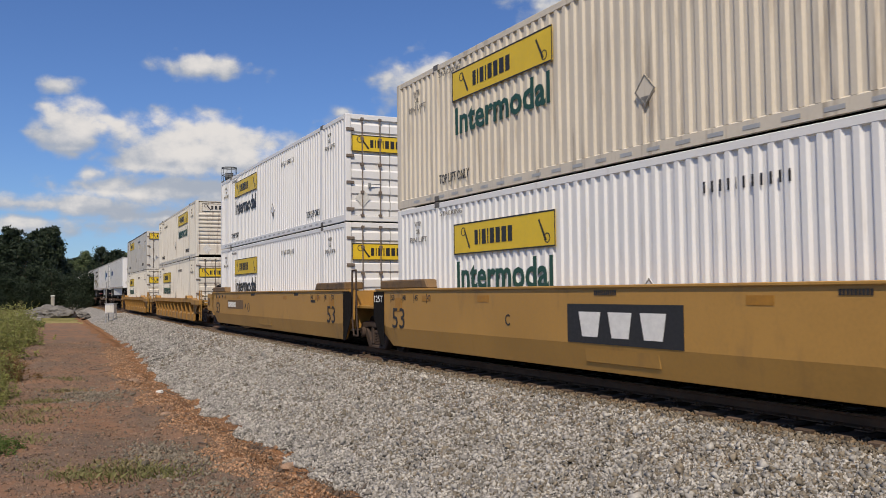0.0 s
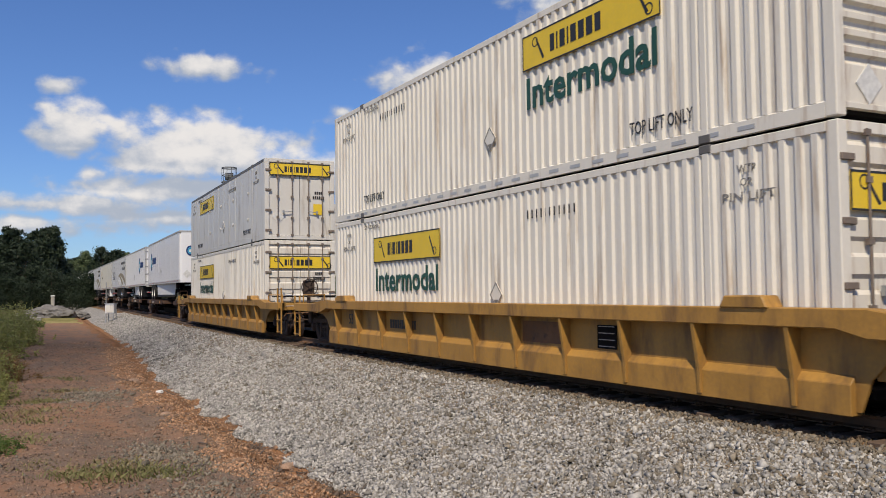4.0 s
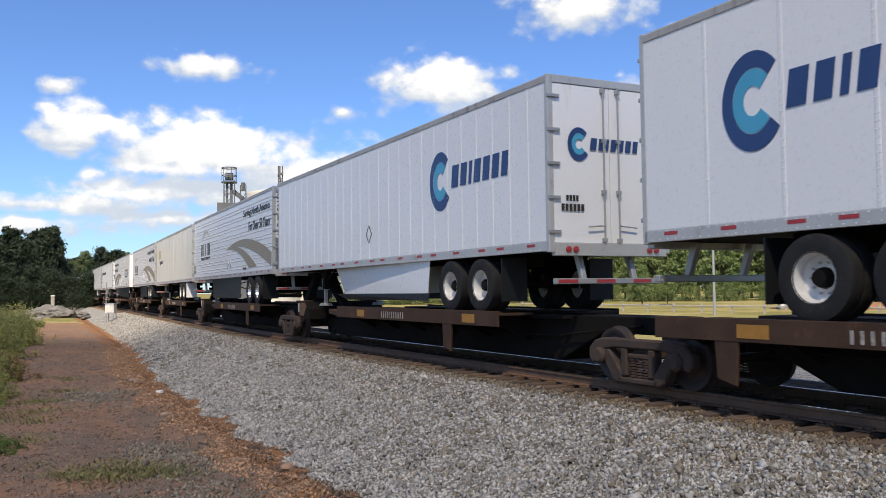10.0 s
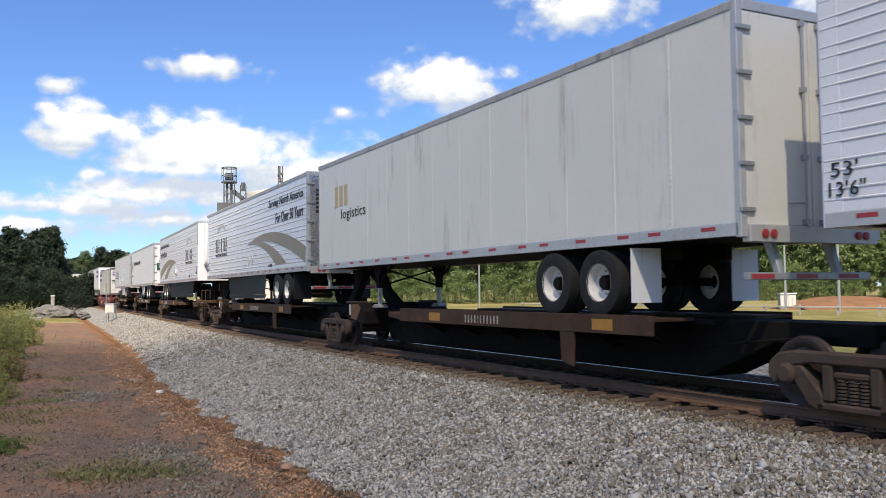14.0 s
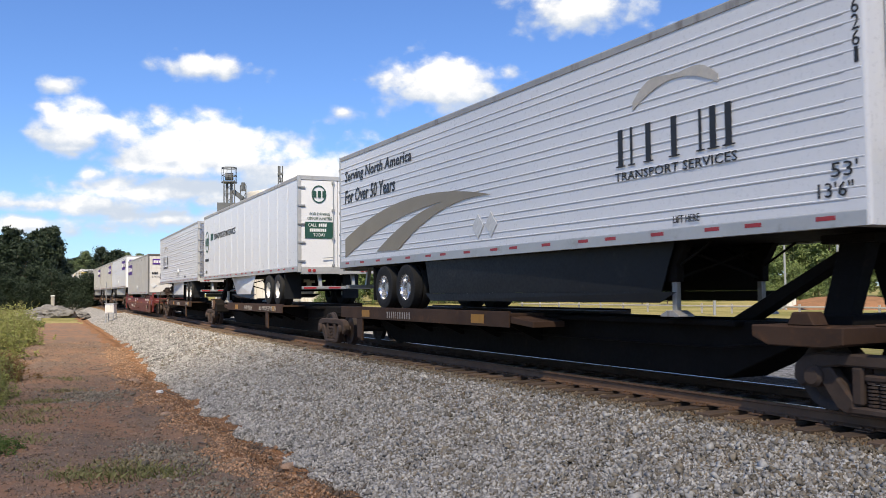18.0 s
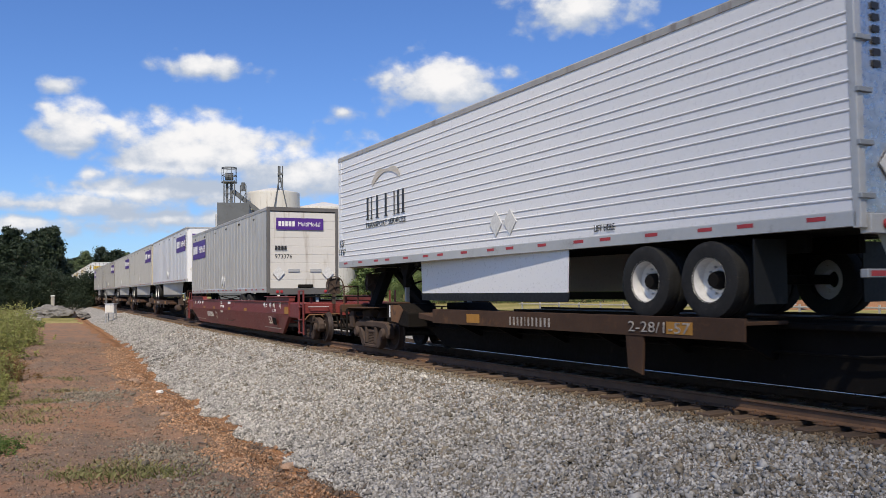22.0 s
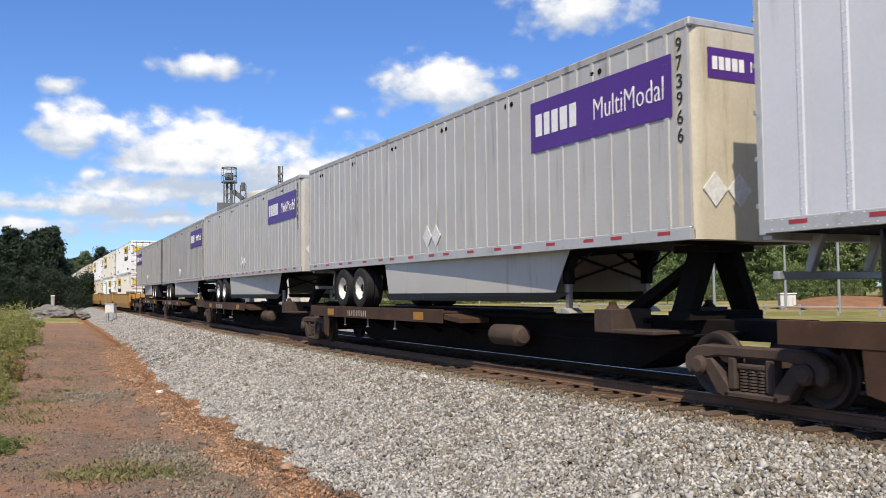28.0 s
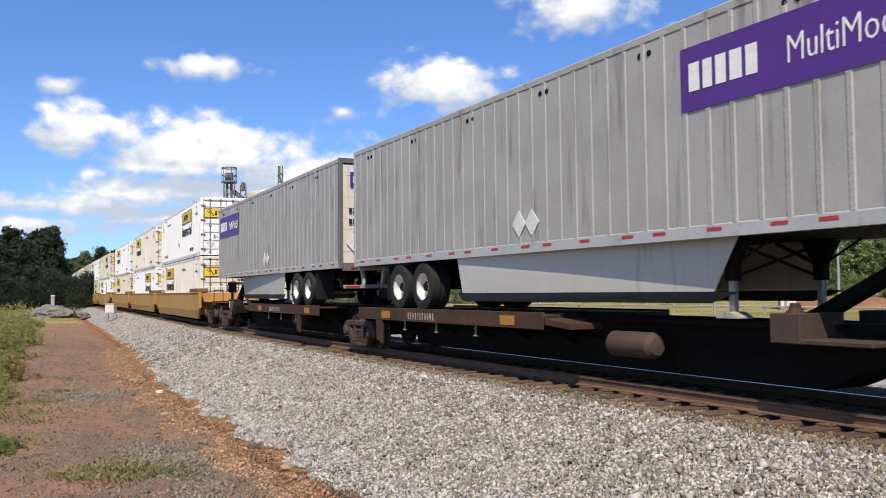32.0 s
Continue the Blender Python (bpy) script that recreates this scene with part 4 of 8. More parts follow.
# ---- spine cars ----
def spine_unit(label, x_rear, x_front, deck, hitch, lead=False, tail=False, hitch_face=1, tank=False):
    """One unit of a spine car: a centre sill between two bogies, wheel decks from deck[0] to deck[1] and a trailer hitch."""
    ob = tagged(new("spine_car_unit"), label, "spine car", "spine cars of the train")
    a, b = x_rear + 0.15, x_front - 0.15

    def sill():
        s = Shape()
        s.extrude([(a, 0.72), (a + 1.5, 0.72), (a + 2.8, 0.17), (b - 2.8, 0.17), (b - 1.5, 0.72), (b, 0.72), (b, 1.0), (a, 1.0)], "y", -0.42, 0.42)
        s.box(a + 2.4, b - 2.4, -0.6, 0.6, 0.92, 1.0)
        return s.mesh("centre_sill", 0.015)
    part("centre_sill", sill(), "grime", ob, "grimy centre sill, blackened for the shade under the deck")
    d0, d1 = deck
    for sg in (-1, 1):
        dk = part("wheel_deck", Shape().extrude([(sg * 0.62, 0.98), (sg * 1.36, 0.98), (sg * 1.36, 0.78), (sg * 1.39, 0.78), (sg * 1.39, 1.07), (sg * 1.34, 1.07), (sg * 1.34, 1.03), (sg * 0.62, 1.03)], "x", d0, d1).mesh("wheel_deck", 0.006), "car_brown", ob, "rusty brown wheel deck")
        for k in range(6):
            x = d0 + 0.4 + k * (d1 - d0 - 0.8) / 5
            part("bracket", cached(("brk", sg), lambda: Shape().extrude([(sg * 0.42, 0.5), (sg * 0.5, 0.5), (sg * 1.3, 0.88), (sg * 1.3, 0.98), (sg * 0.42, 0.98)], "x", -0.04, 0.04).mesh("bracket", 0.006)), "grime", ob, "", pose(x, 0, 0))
        part("deck_step", cached(("dstep", sg), lambda: Shape().extrude([(-0.16, 0.3), (0.16, 0.22), (0.2, 0.8), (-0.2, 0.8)], "y", *sorted((sg * 1.33, sg * 1.38))).mesh("deck_step", 0.01)), "car_brown", ob, "", pose(d0 + 1.3 if hitch_face > 0 else d1 - 2.1, 0, 0))
        for x in (d0 + 1.5, d1 - 1.4):
            part("orange_patch", cached(("spatch", sg), lambda: Shape().box(0, 0.5, *sorted((sg * 1.391, sg * 1.396)), 0.83, 1.0).mesh("orange_patch")), "orange_patch", ob, "worn orange reflective patch", pose(x, 0, 0))
        part("stop_plate", cached(("stopp", sg), lambda: Shape().extrude([(0, 0.86), (0.75, 0.8), (0.75, 0.9), (0, 0.98)], "y", *sorted((sg * 0.7, sg * 1.36))).mesh("stop_plate", 0.008)), "car_brown", ob, "", pose(d1 if hitch_face > 0 else d0 - 0.75, 0, 0))
    for dx in (2.6, 4.2, 5.9) if tank else ():
        part("hanger", cached("hanger", lambda: Shape().extrude([(-0.012, 0.61), (-0.07, 0.58), (-0.07, 0.565), (0.07, 0.565), (0.07, 0.58), (0.012, 0.61), (0.008, 0.78), (-0.008, 0.78)], "y", -1.3, -1.27).mesh("hanger")), "alu_dark", ob, "pale hanger under the deck", pose(d0 + dx, 0, 0))
    part("number_mark", cached("spnum", lambda: bars([0.3] * 4 + [0.1] + [0.3] * 6, 0.15, 0, 1.2)), "worn_white", ob, "worn white stencil bars", side((d0 + d1) / 2 - 1.2, 0.83, -1.393))
    # trailer hitch: A-frame stand with a slanted strut
    h, hf = 2.03, hitch_face
    stand = part("hitch_stand", cached(("hbase",), lambda: Shape().box(-0.24, 0.24, -0.72, 0.72, 0.98, 1.12).mesh("hitch_stand", 0.012)), "grime", ob, "black trailer hitch stand", pose(hitch, 0, 0))
    for sg in (-1, 1):
        part("leg", cached(("hleg", sg), lambda: Shape().extrude([(sg * 0.5, 1.11), (sg * 0.7, 1.11), (sg * 0.34, h), (sg * 0.1, h)], "x", -0.2, 0.2).mesh("leg", 0.012)), "grime", stand)
    part("top_plate", cached("htop", lambda: Shape().box(-0.4, 0.35, -0.45, 0.45, h - 0.05, h + 0.06).mesh("top_plate", 0.012)), "grime", stand)
    part("strut", cached(("hstrut", hf), lambda: Shape().extrude([(-hf * 2.25, 1.0), (-hf * 1.85, 1.0), (0.05 * hf, h - 0.05), (-0.25 * hf, h - 0.05)], "y", -0.12, 0.12).mesh("strut", 0.012)), "grime", stand)
    ex, x = (1, b) if hitch_face > 0 else (-1, a)
    for sg in (-1, 1):
        if ex > 0:
            if tank:
                pl = part("corner_step", cached(("cstep2", sg), lambda: Shape().box(-2.9, -2.45, *sorted((sg * 1.2, sg * 0.42)), 0.78, 1.14).box(-2.45, -1.5, *sorted((sg * 1.2, sg * 0.42)), 0.78, 0.84).mesh("corner_step", 0.012)), "truck_steel", ob, "rusty brown bracket and shelf", pose(x, 0, 0))
                part("stop_block", cached(("cstop2", sg), lambda: Shape().lathe([(0.0, 1.26), (0.06, 1.26), (0.07, 1.2), (0.12, 1.14), (0.0, 1.14)], 10, (-2.68, sg * 1.0, 0), "z", closed=False).mesh("stop_block")), "car_brown", pl)
            else:
                pl = part("corner_step", cached(("cstep", sg), lambda: Shape().extrude([(-0.15, 0.8), (-0.15, 1.0), (-1.45, 1.0), (-1.45, 0.86), (-1.2, 0.76), (-0.4, 0.76)], "y", *sorted((sg * 1.3, sg * 0.42))).mesh("corner_step", 0.015)), "car_brown", ob, "rusty step over the bogie", pose(x, 0, 0))
                part("stop_block", cached(("cstop", sg), lambda: Shape().extrude([(-1.0, 1.0), (-0.6, 1.0), (-0.68, 1.16), (-0.92, 1.16)], "y", *sorted((sg * 1.2, sg * 0.95))).mesh("stop_block", 0.015)), "car_brown", pl)
            continue
        box = part("corner_box", cached(("cbox", sg), lambda: Shape().extrude([(1.25, 0.72), (1.25, 1.16), (2.05, 1.16), (2.45, 0.95), (2.45, 0.62), (2.0, 0.66)], "y", *sorted((sg * 1.22, sg * 0.4))).mesh("corner_box", 0.02)), "grime", ob, "black corner box beside the bogie", pose(x, 0, 0))
        part("rust_panel", cached(("rpan", sg), lambda: Shape().extrude([(1.52, 0.75), (1.52, 1.14), (2.0, 1.14), (2.2, 1.02), (1.92, 0.72)], "y", *sorted((sg * 1.223, sg * 1.232))).mesh("rust_panel")), "rust_plate", box)
        part("white_strip", cached(("wstr", sg), lambda: Shape().box(1.4, 1.46, *sorted((sg * 1.223, sg * 1.23)), 0.84, 1.12).mesh("white_strip")), "letter_white", box)
        part("cap", cached(("cbcap", sg), lambda: Shape().box(1.2, 1.9, *sorted((sg * 1.25, sg * 0.9)), 1.16, 1.2).mesh("cap", 0.01)), "car_brown", box)
    if tank:
        part("air_tank", cached("tank", lambda: Shape().lathe([(0.0, -0.55), (0.14, -0.53), (0.2, -0.45), (0.2, 0.45), (0.14, 0.53), (0.0, 0.55)], 16, axis="x", closed=False).mesh("air_tank", smooth=True)), "truck_steel", ob, "dull brown air tank", pose((a + b) / 2 + 2.4, -0.85, 0.6))
    part("brake_pipe", Shape().path([(a + 0.4, -0.5, 0.86), (a + 2.8, -0.52, 0.62), (b - 2.8, -0.52, 0.62), (b - 0.4, -0.5, 0.86)], 0.02).mesh("brake_pipe"), "grime", ob)
    for flag, ex, x in ((lead, 1, b), (tail, -1, a)):
        if flag:
            def end():
                s = Shape().box(*sorted((0, ex * 1.6)), -0.3, 0.3, 0.74, 1.0)
                s.box(*sorted((ex * 1.35, ex * 1.5)), -1.4, 1.4, 0.92, 1.12)
                s.box(*sorted((ex * 0.2, ex * 1.4)), -1.25, 1.25, 1.02, 1.05)
                return s.mesh("end_platform", 0.012)
            part("end_platform", cached(("send", ex), end), "car_brown", ob, "", pose(x, 0, 0))
            coupler(ob, x + ex * 1.5, ex)
            rigging(ob, x + ex * 1.5, ex)
            for sg in (-1, 1):
                ladder(ob, x + ex * 1.2 - 0.2, sg * 1.4, 0.3, 1.0, "grime", 2, 0.42)
            if tail and ex < 0:
                brake_wheel(ob, x + ex * 1.25, -0.5, 1.72)
            part("grab_rail", cached(("sgrab", ex), lambda: Shape().path([(ex * 1.45, -1.3, 1.1), (ex * 1.45, -1.3, 1.6), (ex * 1.45, -0.9, 1.6), (ex * 1.45, -0.9, 1.1)], 0.02).mesh("grab_rail")), "car_brown", ob, "", pose(x, 0, 0))
    return ob


# ---- semi-trailers: origin on the deck under the middle of the body, x forward; n = 1 nose leading, -1 doors leading ----
BOT, TOP = 1.06, 4.06


def van_wall(kind, y):
    """Side wall: riveted posts, flat plates or horizontal beads; outer face at y."""
    sg = 1 if y > 0 else -1
    s = Shape()
    lo, hi = sorted((y, y - sg * 0.04))
    z0, z1 = BOT + 0.17, TOP - 0.1
    if kind == "bead":
        prof = [(y, z0)]
        k = 16
        for i in range(k):
            z = z0 + 0.1 + (i + (0.13 if i % 2 == 0 else -0.13)) * (z1 - z0 - 0.15) / k
            prof += [(y, z), (y + sg * 0.01, z + 0.012), (y + sg * 0.012, z + 0.024), (y, z + 0.034)]
        prof += [(y, z1), (y - sg * 0.04, z1), (y - sg * 0.04, z0)]
        s.extrude(prof, "x", -HL + 0.06, HL - 0.06)
    else:
        step, wide, deep = {"post": (0.42, 0.05, 0.014), "wide": (0.61, 0.05, 0.012), "plate": (1.22, 0.035, 0.006), "narrow": (0.61, 0.035, 0.008)}[kind]
        s = seamed(-HL + 0.04, HL - 0.04, z0, z1, y, int(2 * HL / step), wide, deep)
    return s.mesh("side_wall")


def rivet_rows(kind):
    """Two rows of small rivets on every seam of the near wall, and a row along the rail."""
    step, wide, deep = {"post": (0.42, 0.026, 0.014), "wide": (0.61, 0.026, 0.012), "plate": (1.22, 0.02, 0.006), "narrow": (0.61, 0.018, 0.008)}[kind]
    n = int(2 * HL / step)
    spots = []
    for k in range(1, n):
        x = -HL + 0.04 + k * (2 * HL - 0.08) / n
        for d in (-wide, wide):
            spots += [(x + d, BOT + 0.25 + j * 0.085, -HW - deep) for j in range(31)]
    spots += [(-HL + 0.2 + j * 0.155, BOT + z, -HW - 0.012) for j in range(102) for z in (0.035, 0.145)]
    vs, fs = [], []
    for x, z, y in spots:
        i = len(vs)
        vs += [(x - 0.009, y, z - 0.009), (x + 0.009, y, z - 0.009), (x + 0.009, y, z + 0.009), (x - 0.009, y, z + 0.009), (x, y - 0.007, z)]
        fs += [(i, i + 1, i + 4), (i + 1, i + 2, i + 4), (i + 2, i + 3, i + 4), (i + 3, i, i + 4)]
    me = bpy.data.meshes.new("rivet_row")
    me.from_pydata(vs, [], fs)
    return me


def digit_column(parent, text, at, height, step, tone="ink"):
    """Figures one under another, each a part of its own."""
    for k, c in enumerate(text):
        part("figure", lettering(c, height * (0.3 if c == "1" else 0.56), height), tone, parent, "", at @ pose(height * (0.13 if c == "1" else 0.0), 0, -k * step))


def wheel_pair(parent, x, sg, rim):
    """Dual tyres with a dished rim on one end of a trailer axle."""
    def tyres():
        s = Shape()
        for y in (0.98, 1.22):
            s.lathe([(0.29, y - 0.1), (0.42, y - 0.125), (0.5, y - 0.1), (0.51, y - 0.05), (0.505, y - 0.015), (0.505, y + 0.015), (0.51, y + 0.05), (0.5, y + 0.1), (0.42, y + 0.125), (0.29, y + 0.1)], 32)
        for v in range(len(s.v)):
            s.v[v] = (s.v[v][0], sg * s.v[v][1], s.v[v][2])
        return s.mesh("tyre", smooth=True)
    t = part("tyre", cached(("tyres", sg), tyres), "tyre", parent, "", pose(x, 0, 0.51))
    def dish():
        s = Shape().lathe([(0.3, sg * 1.325), (0.285, sg * 1.3), (0.265, sg * 1.16), (0.17, sg * 1.12), (0.13, sg * 1.13), (0.13, sg * 1.0), (0.3, sg * 1.0)], 32)
        return s.mesh("rim", smooth=True)
    part("rim", cached(("dish", sg), dish), rim, t)
    def hub():
        s = Shape().lathe([(0.0, sg * 1.25), (0.09, sg * 1.25), (0.115, sg * 1.2), (0.115, sg * 1.1), (0.0, sg * 1.1)], 16, closed=False)
        return s.mesh("hub", smooth=True)
    part("hub", cached(("hub", sg), hub), "galv" if rim == "chrome" else "grime", t)
    def nuts():
        s = Shape()
        for k in range(10):
            a = k * 0.6283
            s.rod((0.185 * math.cos(a), sg * 1.1, 0.185 * math.sin(a)), (0.185 * math.cos(a), sg * 1.155, 0.185 * math.sin(a)), 0.016, 6)
        return s.mesh("wheel_nut_ring")
    part("wheel_nut_ring", cached(("nuts", sg), nuts), "galv", t)["kind"] = "stuff"


def trailer(label, wall, kind, n, skirt="white", rim="rim", nose_wall=None, nose_round=False, doors="white", gen_set=False, rails="rail_alu", skirt_long=7.45, skirt_from=5.1, axles=2.9, shutter_door=False, flap="black_panel", slant=(0.22, 0.45)):
    ob = tagged(new("semi_trailer"), label, "trailer", "trailers on the train")
    for y in (-HW, HW):
        part("side_wall", cached(("vwall", kind, y), lambda: van_wall(kind, y)), wall, ob)
    if kind != "bead":
        part("rivet_row", cached(("rivets", kind), lambda: rivet_rows(kind)), wall, ob)
    for sg in (-1, 1):
        part("bottom_rail", cached(("vbr", sg), lambda: Shape().extrude([(sg * (HW + 0.012), BOT), (sg * (HW + 0.012), BOT + 0.165), (sg * (HW + 0.002), BOT + 0.18), (sg * (HW - 0.07), BOT + 0.18), (sg * (HW - 0.07), BOT)], "x", -HL + 0.05, HL - 0.05).mesh("bottom_rail", 0.004)), rails, ob, "aluminium side rail")
        part("top_rail", cached(("vtr", sg), lambda: Shape().extrude([(sg * (HW + 0.014), TOP - 0.11), (sg * (HW + 0.014), TOP - 0.01), (sg * (HW - 0.02), TOP + 0.02), (sg * (HW - 0.1), TOP + 0.02), (sg * (HW - 0.1), TOP - 0.11)], "x", -HL + 0.05, HL - 0.05).mesh("top_rail", 0.004)), "alu_dark", ob)
    part("roof", cached("vroof", lambda: Shape().box(-HL + 0.05, HL - 0.05, -HW + 0.09, HW - 0.09, TOP - 0.02, TOP + 0.012).mesh("roof")), "white_clean", ob)
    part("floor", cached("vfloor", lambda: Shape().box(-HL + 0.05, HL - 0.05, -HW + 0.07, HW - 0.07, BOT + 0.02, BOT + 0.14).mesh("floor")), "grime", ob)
    # closed end at the nose
    def nose():
        s = Shape()
        r = 0.22 if nose_round else 0.05
        x1, x0, m = HL, HL - r, 5
        pts = [(HL - 0.28, -HW - 0.006)] + [(x0 + r * math.sin(a * math.pi / 2 / m), -HW - 0.006 + r * (1 - math.cos(a * math.pi / 2 / m))) for a in range(m + 1)]
        pts += [(x, -y) for x, y in reversed(pts)]
        pts += [(HL - 0.28, HW - 0.05), (HL - 0.28, -HW + 0.05)]
        s.extrude([(n * x, y) for x, y in pts], "z", BOT + 0.005, TOP)
        return s.mesh("nose", smooth=nose_round)
    part("nose", cached(("nose", n, nose_round), nose), nose_wall or wall, ob, "rounded aluminium nose" if nose_round else "")
    part("nose_cap", cached(("ncap", n), lambda: Shape().box(*sorted((n * (HL - 0.3), n * (HL + 0.01))), -HW - 0.012, HW + 0.012, TOP - 0.1, TOP + 0.02).mesh("nose_cap", 0.02)), rails, ob)
    if kind != "bead" and not nose_round:
        for sg in (-1, 1):
            part("corner_post", cached(("vanpost", n, sg), lambda: Shape().box(*sorted((n * (HL - 0.14), n * (HL + 0.006))), *sorted((sg * (HW - 0.12), sg * (HW + 0.011))), BOT + 0.01, TOP - 0.1).mesh("corner_post", 0.05)), rails, ob, "aluminium corner post")
    # doors
    fx = -n * HL
    def jamb():
        s = Shape()
        for y in (-1, 1):
            s.box(*sorted((fx, fx + n * 0.1)), *sorted((y * (HW + 0.012), y * (HW - 0.1))), BOT - 0.02, TOP + 0.02)
        s.box(*sorted((fx, fx + n * 0.1)), -HW + 0.1, HW - 0.1, TOP - 0.12, TOP + 0.02)
        s.box(*sorted((fx - n * 0.04, fx + n * 0.1)), -HW + 0.1, HW - 0.1, BOT - 0.08, BOT + 0.14)
        return s.mesh("door_frame", 0.008)
    part("door_frame", cached(("jamb", n), jamb), "darkrail" if shutter_door else rails, ob)
    if shutter_door:
        def rolls():
            prof = [(fx + n * 0.06, BOT + 0.145)]
            for k in range(9):
                z = BOT + 0.15 + k * 0.3
                prof += [(fx + n * 0.03, z), (fx + n * 0.03, z + 0.285), (fx + n * 0.04, z + 0.292)]
            prof += [(fx + n * 0.06, BOT + 2.86)]
            return Shape().extrude(prof, "y", -HW + 0.1, HW - 0.1).mesh("roller_door")
        rd = part("roller_door", cached(("rolls", n), rolls), doors, ob, "panelled roll-up door")
        for y in (-0.55, 0.25):
            part("pull_slot", cached(("pslot", n), lambda: Shape().box(*sorted((fx + n * 0.03, fx - n * 0.0)), 0, 0.42, 0, 0.12).mesh("pull_slot", 0.01)), "rail_alu", rd, "", pose(0, y, BOT + 0.72))
        part("latch", cached(("rlatch", n), lambda: Shape().box(*sorted((fx + n * 0.03, fx - n * 0.06)), -0.2, 0.35, BOT + 0.16, BOT + 0.28).mesh("latch", 0.02)), "grime", rd)
    for y in () if shutter_door else (-1, 1):
        dr = part("door", cached(("vdoor", n, y), lambda: Shape().box(*sorted((fx + n * 0.015, fx + n * 0.06)), *sorted((y * 0.008, y * (HW - 0.105))), BOT + 0.145, TOP - 0.125).mesh("door", 0.006)), doors, ob)
        def rods():
            s = Shape()
            for yy in (y * 0.16,):
                s.rod((fx - n * 0.03, yy, BOT + 0.1), (fx - n * 0.03, yy, TOP - 0.1), 0.017, 8)
                for z in (BOT + 0.16, BOT + 1.0, BOT + 1.9, TOP - 0.22):
                    s.box(*sorted((fx + n * 0.02, fx - n * 0.05)), yy - 0.04, yy + 0.04, z, z + 0.07)
            s.rod((fx - n * 0.05, y * 0.16, BOT + 0.45), (fx - n * 0.05, y * 0.52, BOT + 0.42), 0.013, 6)
            return s.mesh("lock_rod")
        part("lock_rod", cached(("vrod", n, y), rods), "galv", dr)
        for k in range(5):
            part("hinge", cached(("vhinge", n, y, k), lambda: Shape().box(*sorted((fx + n * 0.02, fx - n * 0.03)), *sorted((y * (HW + 0.02), y * (HW - 0.22))), BOT + 0.3 + k * 0.58, BOT + 0.36 + k * 0.58).mesh("hinge", 0.006)), "galv", dr)
    for y in (-0.95, -0.8, 0.8, 0.95):
        part("tail_light", cached(("tlight", n), lambda: Shape().lathe([(0.0, 0.0), (0.055, 0.0), (0.055, -n * 0.02), (0.0, -n * 0.03)], 12, axis="x", closed=False).mesh("tail_light", smooth=True)), "red_mark", ob, "red tail light", pose(fx - n * 0.045, y, BOT + 0.03))
    # red and white tape along the rail
    for k in range(17):
        x = -HL + 0.45 + k * 0.93
        part("red_tape", cached("tape", lambda: Shape().box(0, 0.26, -0.003, 0, 0, 0.05).mesh("red_tape")), "red_mark", ob, "", side(x + 0.12 * (k % 3), BOT + 0.085, -HW - 0.0125))
    # running gear
    ax = [-n * (HL - d) for d in (axles, axles + 1.25)]
    def carriage():
        s = Shape()
        for y in (-0.5, 0.5):
            s.box(min(ax) - 0.9, max(ax) + 0.9, y - 0.06, y + 0.06, BOT - 0.22, BOT + 0.02)
        for x in ax:
            s.rod((x, -0.95, 0.51), (x, 0.95, 0.51), 0.07, 10)
            for y in (-0.5, 0.5):
                s.box(x - 0.3, x + 0.1, y - 0.05, y + 0.05, 0.5, BOT - 0.2)
                s.rod((x - 0.15, y * 0.8, 0.45), (x - 0.15, y * 0.8, 0.75), 0.12, 10)
        return s.mesh("suspension")
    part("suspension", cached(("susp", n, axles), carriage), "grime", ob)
    for x in ax:
        for sg in (-1, 1):
            wheel_pair(ob, x, sg, rim)
    # landing gear, two legs with crossed braces
    lx = n * (HL - 3.5)
    def legs():
        s = Shape()
        for y in (-0.85, 0.85):
            s.extrude([(lx - 0.09, 0.5), (lx + 0.09, 0.5), (lx + 0.09, 0.75), (lx + 0.3, BOT), (lx - 0.3, BOT), (lx - 0.09, 0.75)], "y", y - 0.07, y + 0.07)
            s.rod((lx, y, 0.7), (lx - n * 0.75, y * 0.95, BOT), 0.03, 6)
            s.rod((lx, y, 0.7), (lx + n * 0.7, y * 0.95, BOT), 0.022, 6)
        s.rod((lx, -0.82, 0.55), (lx, 0.82, BOT - 0.05), 0.025, 6)
        s.rod((lx, 0.82, 0.55), (lx, -0.82, BOT - 0.05), 0.025, 6)
        return s.mesh("landing_gear", 0.01)
    gear = part("landing_gear", cached(("legs", n), legs), "grime", ob, "dark landing gear with crossed braces")
    for y in (-0.85, 0.85):
        part("leg", cached(("lleg", n), lambda: Shape().box(lx - 0.045, lx + 0.045, -0.045, 0.045, 0.06, 0.52).extrude([(lx - 0.2, 0.0), (lx + 0.2, 0.0), (lx + 0.2, 0.025), (lx + 0.07, 0.09), (lx - 0.07, 0.09), (lx - 0.2, 0.025)], "y", -0.14, 0.14).mesh("leg", 0.006)), "alu_dark", gear, "grey steel leg with a foot plate", pose(0, y, 0))
    # guard below the doors
    def guard():
        s = Shape().box(*sorted((fx + n * 0.05, fx + n * 0.15)), -1.15, 1.15, 0.5, 0.6)
        for y in (-0.55, 0.55):
            s.extrude([(fx + n * 0.05, 0.58), (fx + n * 0.15, 0.58), (fx + n * 0.35, BOT), (fx + n * 0.2, BOT)], "y", y - 0.05, y + 0.05)
        return s.mesh("under_guard", 0.01)
    part("under_guard", cached(("guard", n), guard), "galv", ob)
